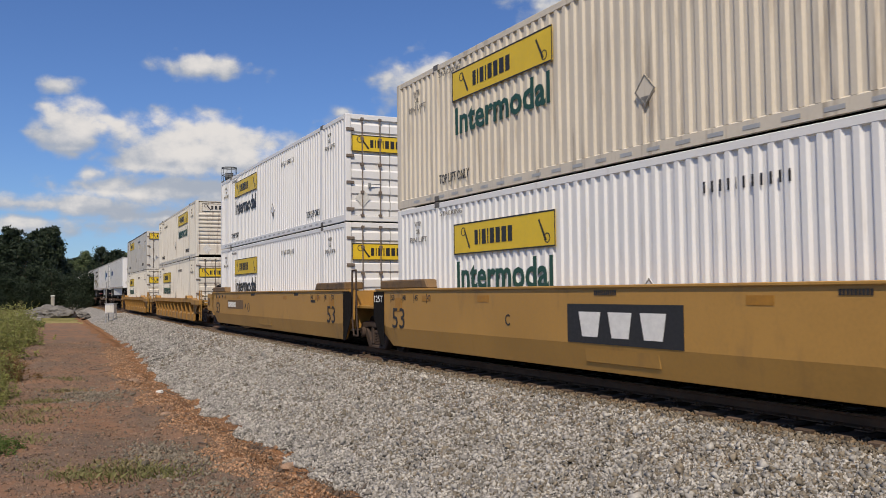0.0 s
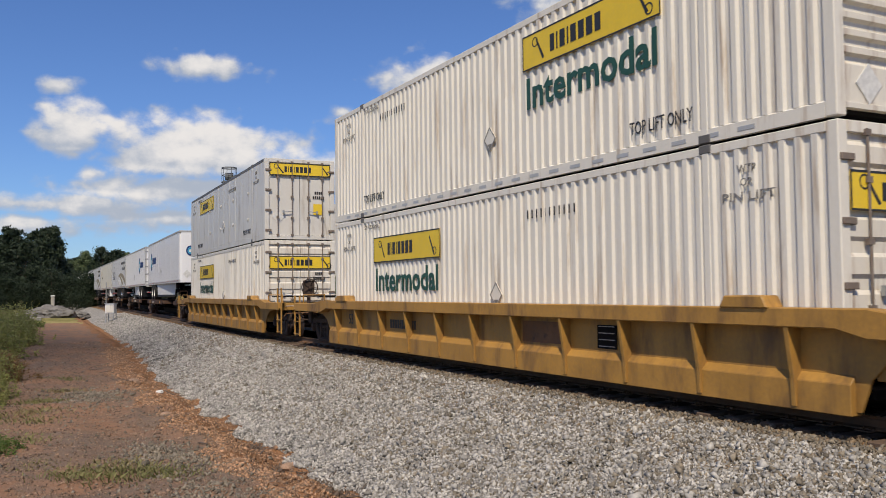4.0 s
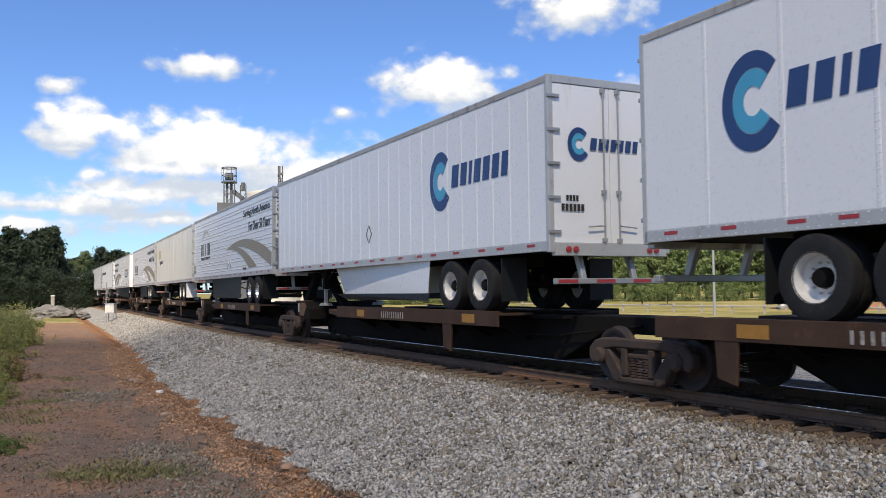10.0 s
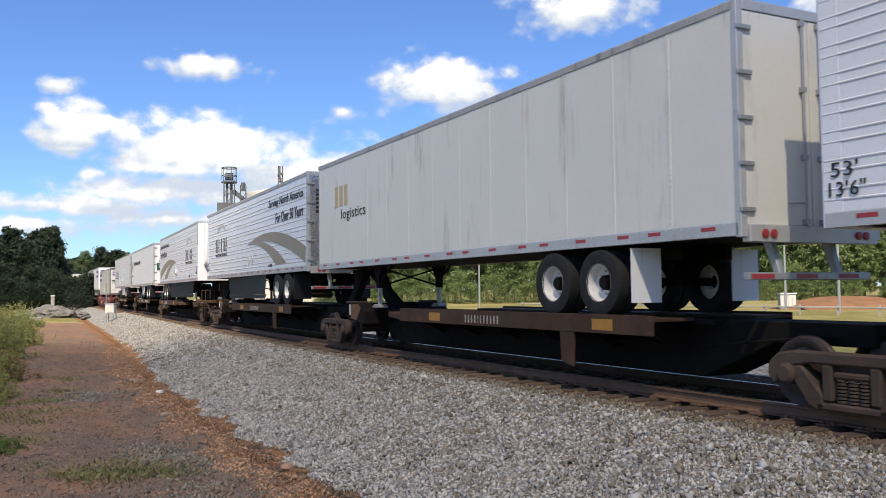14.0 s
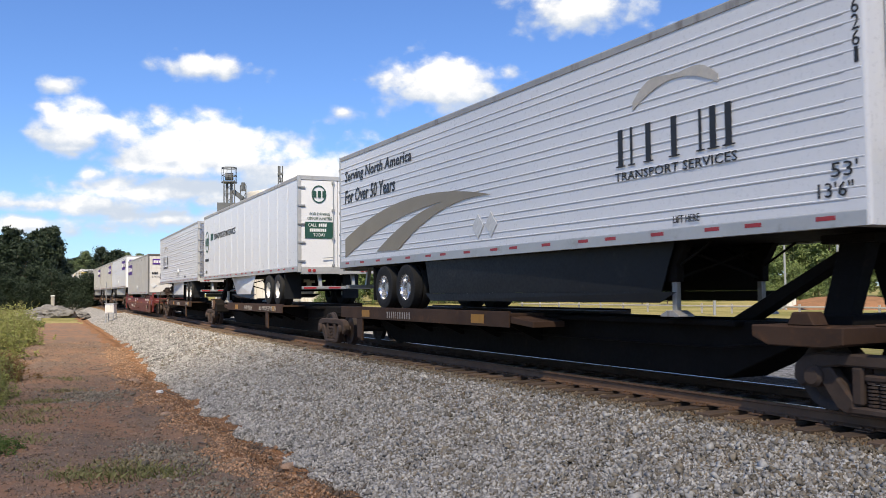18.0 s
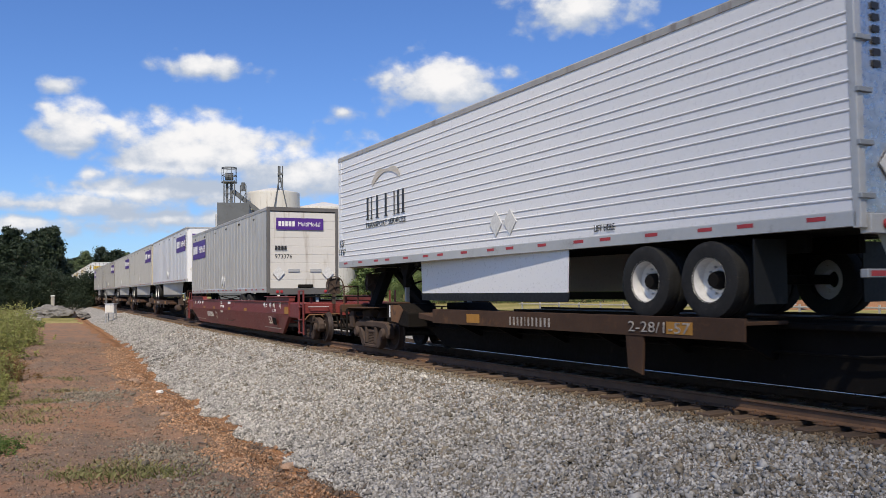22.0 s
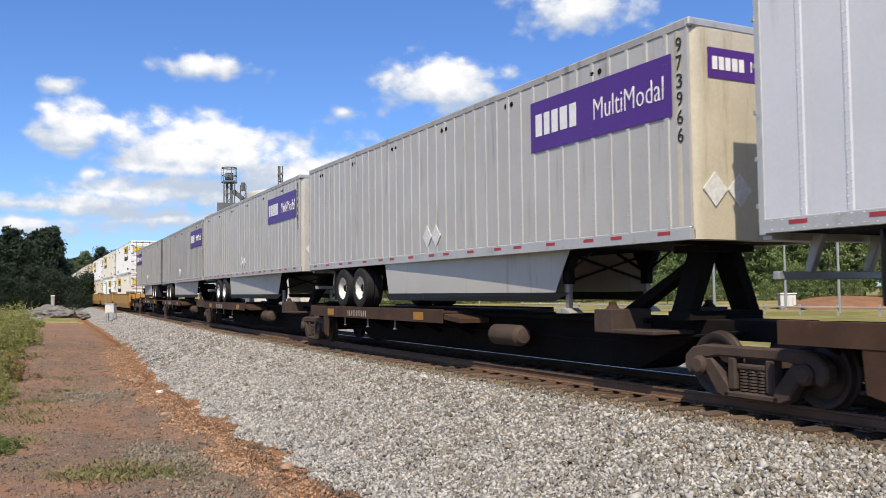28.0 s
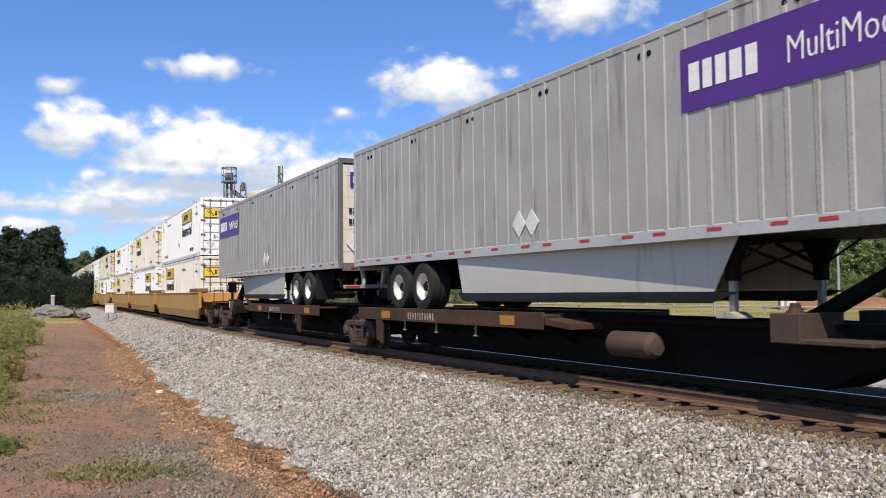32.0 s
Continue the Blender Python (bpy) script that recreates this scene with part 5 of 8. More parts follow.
    part("guard_tape", cached(("gtape", n), lambda: Shape().box(*sorted((fx + n * 0.049, fx + n * 0.046)), -1.1, -0.7, 0.52, 0.58).box(*sorted((fx + n * 0.049, fx + n * 0.046)), -0.3, 0.1, 0.52, 0.58).box(*sorted((fx + n * 0.049, fx + n * 0.046)), 0.5, 0.9, 0.52, 0.58).mesh("guard_tape")), "red_mark", ob)
    for y in (-1.28, 0.72):
        part("mud_flap", cached("flap", lambda: Shape().box(-0.01, 0.01, 0, 0.56, 0.2, BOT - 0.05).mesh("mud_flap")), flap, ob, "", pose(ax[0] - n * 0.73, y, 0))
    # skirts, set further in towards the nose
    if skirt:
        xa = -n * (HL - skirt_from)
        xb = xa + n * skirt_long
        for sg in (-1, 1):
            def plate(z0, z1, dx0, dx1):
                s = Shape()
                a, b = xa, xb
                ya, yb = sg * 1.25, sg * 1.0
                q = [(a + n * dx0, ya), (b - n * dx1, yb)]
                vs = []
                for z, o in ((z0, 1), (z1, 0)):
                    xs = (a + n * dx0 * o, b - n * dx1 * o)
                    vs += [(xs[0], ya, z), (xs[1], yb, z), (xs[1], yb - sg * 0.012, z), (xs[0], ya - sg * 0.012, z)]
                return s.add(vs, [(0, 1, 2, 3), (4, 7, 6, 5), (0, 4, 5, 1), (1, 5, 6, 2), (2, 6, 7, 3), (3, 7, 4, 0)])
            sk = part("side_skirt", cached(("skirt", sg, n, skirt_long, skirt_from, slant), lambda: plate(0.36, BOT + 0.02, *slant).mesh("side_skirt")), {"white": "white_clean", "alu": "alu", "black": "black_panel"}[skirt], ob)
            part("skirt_edge", cached(("sedge", sg, n, skirt_long, skirt_from, slant), lambda: plate(0.2, 0.357, slant[0] * 1.15, slant[1] * 1.15).mesh("skirt_edge")), "black_panel", sk, "dark rubber lower edge")
    if gen_set:
        g = n * HL
        unit = part("cooling_unit", Shape().extrude([(g, BOT + 0.75), (g + 0.42, BOT + 0.8), (g + 0.5, BOT + 1.0), (g + 0.5, TOP - 0.35), (g + 0.38, TOP - 0.12), (g, TOP - 0.08)], "y", -1.02, 1.02).mesh("cooling_unit", 0.05, True), "white_clean", ob, "white refrigeration unit with a black grille")
        part("grille", Shape().extrude([(g + 0.44, TOP - 1.35), (g + 0.515, TOP - 1.35), (g + 0.515, TOP - 0.37), (g + 0.39, TOP - 0.1), (g + 0.2, TOP - 0.07)], "y", -0.62, 1.025).mesh("grille", 0.02), "black_panel", unit, "black grille")
        for k in range(14):
            part("slat", cached("slat", lambda: Shape().box(0, 0.02, -0.45, 0.9, 0, 0.025).mesh("slat")), "grime", unit, "", pose(g + 0.515, 0, TOP - 1.1 + k * 0.05))
        part("exhaust_bar", Shape().rod((g + 0.35, -0.3, TOP - 0.02), (g + 0.35, 1.0, TOP - 0.02), 0.05).rod((g + 0.35, 0.0, TOP - 0.1), (g + 0.35, 0.0, TOP - 0.02), 0.03).mesh("exhaust_bar"), "black_panel", unit)
        part("panel_seam", Shape().box(g + 0.5, g + 0.508, -0.36, 0.86, BOT + 1.0, TOP - 1.25).mesh("panel_seam", 0.02), "white", unit)
        part("latch", Shape().box(g + 0.505, g + 0.515, -0.85, -0.72, BOT + 1.2, BOT + 1.32).box(g + 0.505, g + 0.515, 0.5, 0.62, BOT + 1.02, BOT + 1.12).mesh("latch"), "ink", unit)
        part("lower_frame", Shape().box(g, g + 0.16, -0.75, 0.95, BOT + 0.3, BOT + 0.74).path([(g + 0.3, 0.5, BOT + 0.3), (g + 0.42, 0.6, BOT + 0.45), (g + 0.35, 0.85, BOT + 0.6)], 0.03).mesh("lower_frame", 0.02), "alu_dark", unit)
    return ob


def arc_band(inner, outer, steps=20):
    """Flat band between two curves given as functions of 0..1."""
    s = Shape()
    a = [inner(k / steps) for k in range(steps + 1)]
    b = [outer(k / steps) for k in range(steps + 1)]
    m = steps + 1
    vs = [(x, y, z) for y in (-0.004, 0.0) for row in (a, b) for x, z in row]
    fs = []
    for k in range(steps):
        for f in (0, 2 * m):
            fs.append((f + k, f + k + 1, f + m + k + 1, f + m + k))
        for r in (0, m):
            fs.append((r + k, r + k + 1, r + 2 * m + k + 1, r + 2 * m + k))
    fs += [(0, m, 3 * m, 2 * m), (steps, m + steps, 3 * m + steps, 2 * m + steps)]
    return s.add(vs, fs).mesh("band")


def ring_logo(parent, at, r):
    """Open blue ring in two tones, drawn plainly, with slanted bars beside it."""
    def band(r0, r1):
        def build():
            return arc_band(lambda k: (r0 * 0.8 * math.cos(0.75 + k * 4.9), r0 * math.sin(0.75 + k * 4.9)), lambda k: (r1 * 0.8 * math.cos(0.75 + k * 4.9), r1 * math.sin(0.75 + k * 4.9)), 32)
        return cached(("ring", r0, r1), build)
    big = part("ring_decal", band(r * 0.66, r), "blue_ink", parent, "dark blue open ring decal", at @ pose(r * 0.8, 0, r))
    part("inner_ring", band(r * 0.3, r * 0.64), "teal", big, "teal inner ring")
    part("name_mark", cached(("cela", r), lambda: bars([0.62, 0.55, 0.25, 0.55, 0.55, 0.55, 0.5], r * 0.72, 0.14, 0.5)), "blue_ink", big, "slanted navy bars", pose(r * 0.8, 0, -r * 0.3))




def lay_swoosh(parent, x, f):
    """Two curved taupe bands; f = 1: they fall towards the train's head, -1 towards its tail."""
    def band(l0, a0, b0, l1, a1, b1):
        return arc_band(lambda k: (f * l0 * k, 2.22 + a0 * k - b0 * k * k), lambda k: (f * l1 * k, 2.22 + a1 * k - b1 * k * k), 28)
    part("swoosh_band", cached(("sw1", f), lambda: band(7.75, 1.5, 1.9, 7.75, 0.6, 1.5)), "taupe", parent, "taupe curved band", side(x, 0, -HW - 0.0135))
    part("swoosh_band", cached(("sw2", f), lambda: band(5.6, 0.7, 1.53, 4.3, 0.3, 1.15)), "taupe", parent, "taupe curved band", side(x, 0, -HW - 0.0138))


# ---- the train: places along the track at the start, by the middle of each load ----
MOVING = []


def send(ob, s, z=0.0):
    MOVING.append((ob, s, z))
    return ob


def mid(a, b):
    return (a + b) / 2


# double stacks at the head: front and rear of each load
sA = send(smooth_well("tan-yellow smooth-sided articulated well car unit under stacked containers", "car_yellow", (-9.9, 9.8)), -10.17)
decorate_smooth(sA, which="A")
send(container("dirty cream corrugated container stacked on a white one", "cream", word="green_ink"), -10.17, 3.36)
send(container("white corrugated container standing in a yellow well car", "white", word="green_ink", zs=1.76), -10.17, 0.42)
sB = send(smooth_well("yellow smooth-sided well car unit with black stencils", "car_yellow", (-9.9, 9.8)), -29.63)
decorate_smooth(sB, which="B")
coupler(sB, -10.6, -1)
rigging(sB, -10.2, -1)
hatch = part("hatch", Shape().box(-9.75, -9.35, -1.53, -1.503, 0.95, 1.25).mesh("hatch", 0.02), "car_dark_yellow", sB, "square dark yellow hatch")
part("handle", Shape().path([(-9.62, -1.53, 1.06), (-9.62, -1.56, 1.06), (-9.48, -1.56, 1.06), (-9.48, -1.53, 1.06)], 0.012).mesh("handle"), "truck_steel", hatch)
part("crosswalk", Shape().box(-10.2, -9.5, -1.25, 1.25, 1.62, 1.66).mesh("crosswalk", 0.006), "grime", sB, "dark grated crosswalk")
for yy in (-1.15, 0.0, 1.15):
    part("crosswalk_post", cached("cwpost", lambda: Shape().box(-9.95, -9.87, -0.04, 0.04, 1.05, 1.62).mesh("crosswalk_post")), "car_dark_yellow", sB, "", pose(0, yy, 0))
bogie(sB, 9.73)
bogie(sB, -9.9)
send(container("bright white corrugated container on top of a stack", "white"), -29.63, 3.36)
send(container("white corrugated container in a yellow well car", "white", zs=1.76), -29.63, 0.42)
for mid_s, top_args, low_args in ((-53.05, ("off-white corrugated container with a ribbed end and rust stains", "offwhite", "rib", "front", "green_ink", True, "wall"), ("off-white corrugated container with locked doors in a well car", "offwhite")),
                                  (-76.6, ("grey-white smooth-sided container with dark top rail", "greywhite", "flat", "rear", "ink", True, "doors", True), ("cream corrugated container below a smooth one", "offwhite"))):
    wc = send(ribbed_well("weathered yellow ribbed-side well car with end platforms and ladders", (-9.65, 9.65)), mid_s)
    bogie(wc, 9.65)
    bogie(wc, -9.65)
    send(container(*top_args), mid_s, 3.36)
    send(container(*low_args, word="green_ink", zs=1.74), mid_s, 0.42)

# spine cars: bogie places at the start
LINE_1 = [-90.6, -106.4, -124.0, -141.1, -157.8, -174.7]
LINE_2 = [-178.9, -196.2, -214.6, -231.4]
LINE_3 = [-260.0, -275.7, -292.9, -310.0, -326.8, -343.4]
# load: front, rear, nose direction
LOADS = {-90.6: (-89.8, -105.95, 1), -106.4: (-108.3, -124.45, -1), -124.0: (-125.1, -141.25, -1), -141.1: (-142.4, -158.55, -1), -157.8: (-159.5, -175.65, -1),
         -178.9: (-178.8, -194.95, 1), -196.2: (-198.65, -214.8, -1), -214.6: (-217.0, -233.15, -1),
         -260.0: (-259.15, -275.3, 1), -275.7: (-276.4, -292.55, 1), -292.9: (-293.45, -309.6, 1), -310.0: (-310.45, -326.6, 1), -326.8: (-327.6, -343.75, -1)}
for line in (LINE_1, LINE_2, LINE_3):
    for k in range(len(line) - 1):
        f, r = line[k], line[k + 1]
        c = mid(f, r)
        lf, lr, n = LOADS[f]
        if n > 0:
            deck, hitch = (lr + 0.3 - c, lr + 8.9 - c), lf - 0.95 - c
        else:
            deck, hitch = (lf - 10.2 - c, lf - 1.6 - c), lr + 0.95 - c
        deck = (max(deck[0], r - c + 0.7), min(deck[1], f - c - 0.7))
        u = send(spine_unit("rusty brown spine car unit with wheel decks", r - c, f - c, deck, hitch, k == 0, k == len(line) - 2, n, line is LINE_3), c)
        for place, word, x0, wide in ((-196.2, "ALL PURPOSE SPINE CAR", 2.0, 2.38), (-214.6, "2-28/1-57", 2.2, 1.26)):
            if f == place:
                part("lettering", lettering(word, wide, 0.15), "worn_white", u, "", side(x0, 0.84, -1.398))
        bogie(u, f - c)
        if k == len(line) - 2:
            bogie(u, r - c)

DECK = 1.045
YS = -HW - 0.006


def load(ob, f, r, z=DECK):
    return send(ob, mid(f, r), z)


def celadon(n, f, r):
    t = trailer("white plate trailer with a blue ring decal, " + ("nose first" if n > 0 else "doors first"), "white_clean", "plate" if n > 0 else "narrow", n, "white", "rim", nose_round=n > 0, nose_wall="white_clean", skirt_long=7.45 if n > 0 else 6.6, skirt_from=5.25 if n > 0 else 4.7, axles=2.9 if n > 0 else 2.37, slant=(0.3, 0.5) if n > 0 else (0.12, 0.7))
    ring_logo(t, side(-6.5 if n > 0 else 3.52, 2.08, YS), 0.625)
    part("placard_holder", Shape().extrude([(0, -0.24), (0.2, 0), (0, 0.24), (-0.2, 0), (0, -0.24), (0, -0.2), (-0.16, 0), (0, 0.2), (0.16, 0), (0, -0.2)], "y", -0.004, 0).mesh("placard_holder"), "ink", t, "", side(-0.4 if n > 0 else 0.0, 1.85, YS))
    ring_logo(t, front(-0.9, 2.62, HL + 0.012 if n > 0 else HL + 0.0), 0.29)
    if n > 0:
        part("hose_box", Shape().box(HL, HL + 0.12, 0.35, 0.62, BOT + 0.2, BOT + 0.55).path([(HL + 0.1, 0.5, BOT + 0.2), (HL + 0.16, 0.52, BOT), (HL + 0.1, 0.5, BOT - 0.2)], 0.025).mesh("hose_box", 0.015), "grime", t, "dark air hose connection box")
        part("number_mark", bars([0.5] * 10, 0.06), "ink", t, "", pose(HL + 0.012, 1.05, 3.2, 0, 90, 90))
        part("placard_holder", cached("diam", lambda: None), "placard", t, "", front(-0.85, 1.55, HL + 0.012))
    else:
        part("number_mark", bars([0.5] * 6, 0.12), "ink", t, "", front(-1.05, 1.75, HL + 0.0))
        part("number_mark", bars([0.5] * 4, 0.1), "ink", t, "", front(-0.95, 1.92, HL + 0.0))
    return load(t, f, r)


def kllm(n, f, r, rim="rim", gen=False, doors="stainless", plain=False, digits=""):
    t = trailer("white horizontally beaded cooled trailer %s, " % ("with dark bars" if plain else "with taupe bands") + ("cooling unit first" if n > 0 else "doors first"), "white_clean", "bead", n, "white" if plain else "black", rim, doors=doors, gen_set=gen, nose_wall="white_clean", skirt_long=6.1 if plain else 7.6, skirt_from=5.45 if plain else 5.2, slant=(0.04, 0.04) if plain else (0.22, 0.3), axles=3.05 if n > 0 else 2.25)
    y = -HW - 0.0135
    # plain serif-like bars and generic words near the nose
    xn = -HL + 2.1 if n < 0 else HL - 4.18
    sh, x = Shape(), 0.0
    for gap, wide in ((0.0, 0.11), (0.28, 0.05), (0.34, 0.11), (0.53, 0.11), (0.53, 0.05), (0.2, 0.11), (0.27, 0.11)):
        x += gap
        sh.box(x, x + wide, -0.004, 0, 0, 0.54).box(x - 0.05, x + wide + 0.05, -0.004, 0, -0.02, 0.0)
    part("name_mark", sh.mesh("name_mark"), "ink", t, "dark plain bars", side(xn, 2.24, y))
    part("lettering", lettering("TRANSPORT SERVICES", 2.42, 0.13), "ink", t, "", side(xn - 0.08, 2.01, y))
    part("leaping_shape", arc_band(lambda k: (1.7 * k, 0.1 + 0.35 * math.sin(2.6 * k + 0.2) - 0.05), lambda k: (1.7 * k, 0.13 + 0.4 * math.sin(2.6 * k + 0.25) + 0.07 * math.sin(9 * k)), 16), "faded", t, "plain taupe leaping shape", side(xn + 0.35, 2.9, y))
    # slogan at the door end
    xs = HL - 4.63 if n < 0 else -HL + 0.44
    if plain:
        xs = 0.0
    for row, word, wide, z in ((0, "Serving North America", 4.22, 3.27), (1, "For Over 50 Years", 3.3, 2.76)):
        if not plain:
            part("lettering", lettering(word, wide, 0.36, 0.15, 0.01), "ink", t, "", side(xs if n > 0 or not row else xs + 0.92, z, y))
    if not plain:
        lay_swoosh(t, 0.12, 1 if n < 0 else -1)
    part("lettering", lettering("53'", 0.34, 0.17), "ink", t, "", side(7.6 if n > 0 else -HL + 0.15, 1.62, y))
    part("lettering", lettering("13'6\"", 0.46, 0.17), "ink", t, "", side(7.42 if n > 0 else -HL + 0.12, 1.4, y))
    part("lettering", lettering("LIFT HERE", 0.5, 0.1), "ink", t, "", side(5.05 if n > 0 else 3.4, 1.3, y))
    for dx in (0.0, 0.5):
        part("placard_holder", cached("diam", lambda: None), "placard", t, "blank faded placard holder", side(-n * 0.4 + dx, 1.65, y + 0.004))
    if n < 0:
        xf = HL + 0.0
        if digits:
            part("number_strip", Shape().box(0, 0.2, -0.004, 0, 0, 1.52).mesh("number_strip"), "white_clean", t, "white strip with black figures", front(-1.2, 2.3, HL + 0.0))
            digit_column(t, digits, front(-1.165, 3.62, HL + 0.0045), 0.19, 0.245)
        else:
            part("number_mark", cached("vnum", lambda: bars([0.6] * 6, 0.13, 0, 0.9)), "ink", t, "", pose(xf, -1.02, 3.55, 0, 90, 90))
        part("name_mark", sh.mesh("name_mark"), "gold", t, "", front(-0.72, 2.75, xf) @ Matrix.Diagonal((0.6, 1, 0.7, 1)))
        part("placard_holder", cached("diam", lambda: None), "placard", t, "", front(-0.75, 1.75, xf))
        part("placard_holder", cached("diam", lambda: None), "placard", t, "", front(-0.3, 1.75, xf))
    else:
        digit_column(t, digits, side(HL - 0.16, 3.74, -HW - 0.007), 0.17, 0.18)
    return load(t, f, r)


celadon(1, -89.8, -105.95)
celadon(-1, -108.3, -124.45)
kllm(-1, -125.1, -141.25, "chrome", digits="125163")
tI = trailer("ivory plate trailer with worn lettering, doors first", "ivory", "plate", -1, None, "rim", doors="ivory", flap="white")
part("lettering", lettering("logistics", 1.75, 0.36), "ink", tI, "", side(-HL + 1.9, 2.3, YS))
part("name_mark", bars([0.4, 0.4, 0.4], 0.55, 0.0, 0.6), "gold", tI, "faded tan bars", side(-HL + 1.4, 2.75, YS))
load(tI, -142.4, -158.55)
kllm(-1, -159.5, -175.65)
kllm(1, -178.8, -194.95, "chrome", gen=True, digits="126261")
tL = trailer("white smooth trailer with dark green ring decals, doors first", "white_clean", "plate", -1, "white", "rim", doors="white_clean", skirt_long=5.4, skirt_from=5.8, axles=2.4, slant=(0.85, 1.0))


def ring_mark(parent, at, r):
    p = part("ring_decal", cached(("gring", r), lambda: arc_band(lambda k: (r * 0.86 * math.cos(6.2832 * k), r * math.sin(6.2832 * k)), lambda k: (r * 0.74 * math.cos(6.2832 * k), r * 0.86 * math.sin(6.2832 * k)), 32)), "green_ink", parent, "dark green oval ring decal", at)
    part("name_mark", cached(("gbars", r), lambda: bars([0.5, 0.5, 0.5], r * 0.75, 0, 0.5)), "green_ink", p, "", pose(-r * 0.68, 0, -r * 0.38))


ring_mark(tL, side(-HL + 0.85, 2.82, YS), 0.5)
part("name_mark", bars([0.55, 0.5, 0.5], 0.3), "green_ink", tL, "", side(-HL + 1.75, 2.84, YS))
part("lettering", lettering("TRANSPORTATION SERVICES", 4.5, 0.26, 0.0, 0.015), "ink", tL, "", side(-HL + 2.55, 2.84, YS))
part("address_mark", bars([0.5] * 10, 0.13), "ink", tL, "", side(-HL + 0.4, 1.9, YS))
part("lettering", lettering("53 FT", 0.4, 0.13), "ink", tL, "", side(-HL + 0.5, 1.35, YS))
for yy in (-0.62, 0.62):
    ring_mark(tL, front(yy, 3.5, HL + 0.0), 0.28)
gb = part("green_notice", Shape().box(0, 0.95, -0.004, 0, 0, 0.52).mesh("green_notice"), "green_ink", tL, "dark green notice with white words and bars", front(-1.08, 2.1, HL + 0.0))
part("lettering", lettering("CALL", 0.28, 0.1), "letter_white", gb, "", pose(0.1, -0.005, 0.37))
part("number_mark", bars([0.5] * 4, 0.1), "letter_white", gb, "", pose(0.45, -0.005, 0.37))
part("number_mark", bars([0.5] * 8, 0.1), "letter_white", gb, "", pose(0.16, -0.005, 0.21))
part("lettering", lettering("TODAY", 0.4, 0.1), "letter_white", gb, "", pose(0.27, -0.005, 0.06))
part("lettering", lettering("FOR DRIVING", 0.66, 0.09), "green_ink", tL, "", front(-0.92, 2.83, HL + 0.0))
part("lettering", lettering("OPPORTUNITIES", 0.8, 0.09), "green_ink", tL, "", front(-1.0, 2.69, HL + 0.0))
part("number_mark", bars([0.55] * 6, 0.13), "ink", tL, "", front(0.36, 2.78, HL + 0.0))
pb = part("picture_panel", Shape().box(0, 0.42, -0.004, 0, 0, 1.05).mesh("picture_panel"), "black_panel", tL, "dark panel with plain blue shapes", front(0.55, 1.62, HL + 0.0))
part("blue_shape", Shape().extrude([(0.05, 0.2), (0.2, 0.2), (0.24, 0.85), (0.14, 0.9)], "y", -0.009, -0.005).extrude([(0.26, 0.2), (0.38, 0.2), (0.32, 0.7), (0.25, 0.6)], "y", -0.009, -0.005).mesh("blue_shape"), "teal", pb)
part("yellow_notice", Shape().box(0, 0.55, -0.004, 0, 0, 0.3).mesh("yellow_notice"), "yellow_sign", tL, "yellow notice plate", front(0.45, 1.3, HL + 0.0))
load(tL, -198.65, -214.8)
kllm(-1, -217.0, -233.15, plain=True)


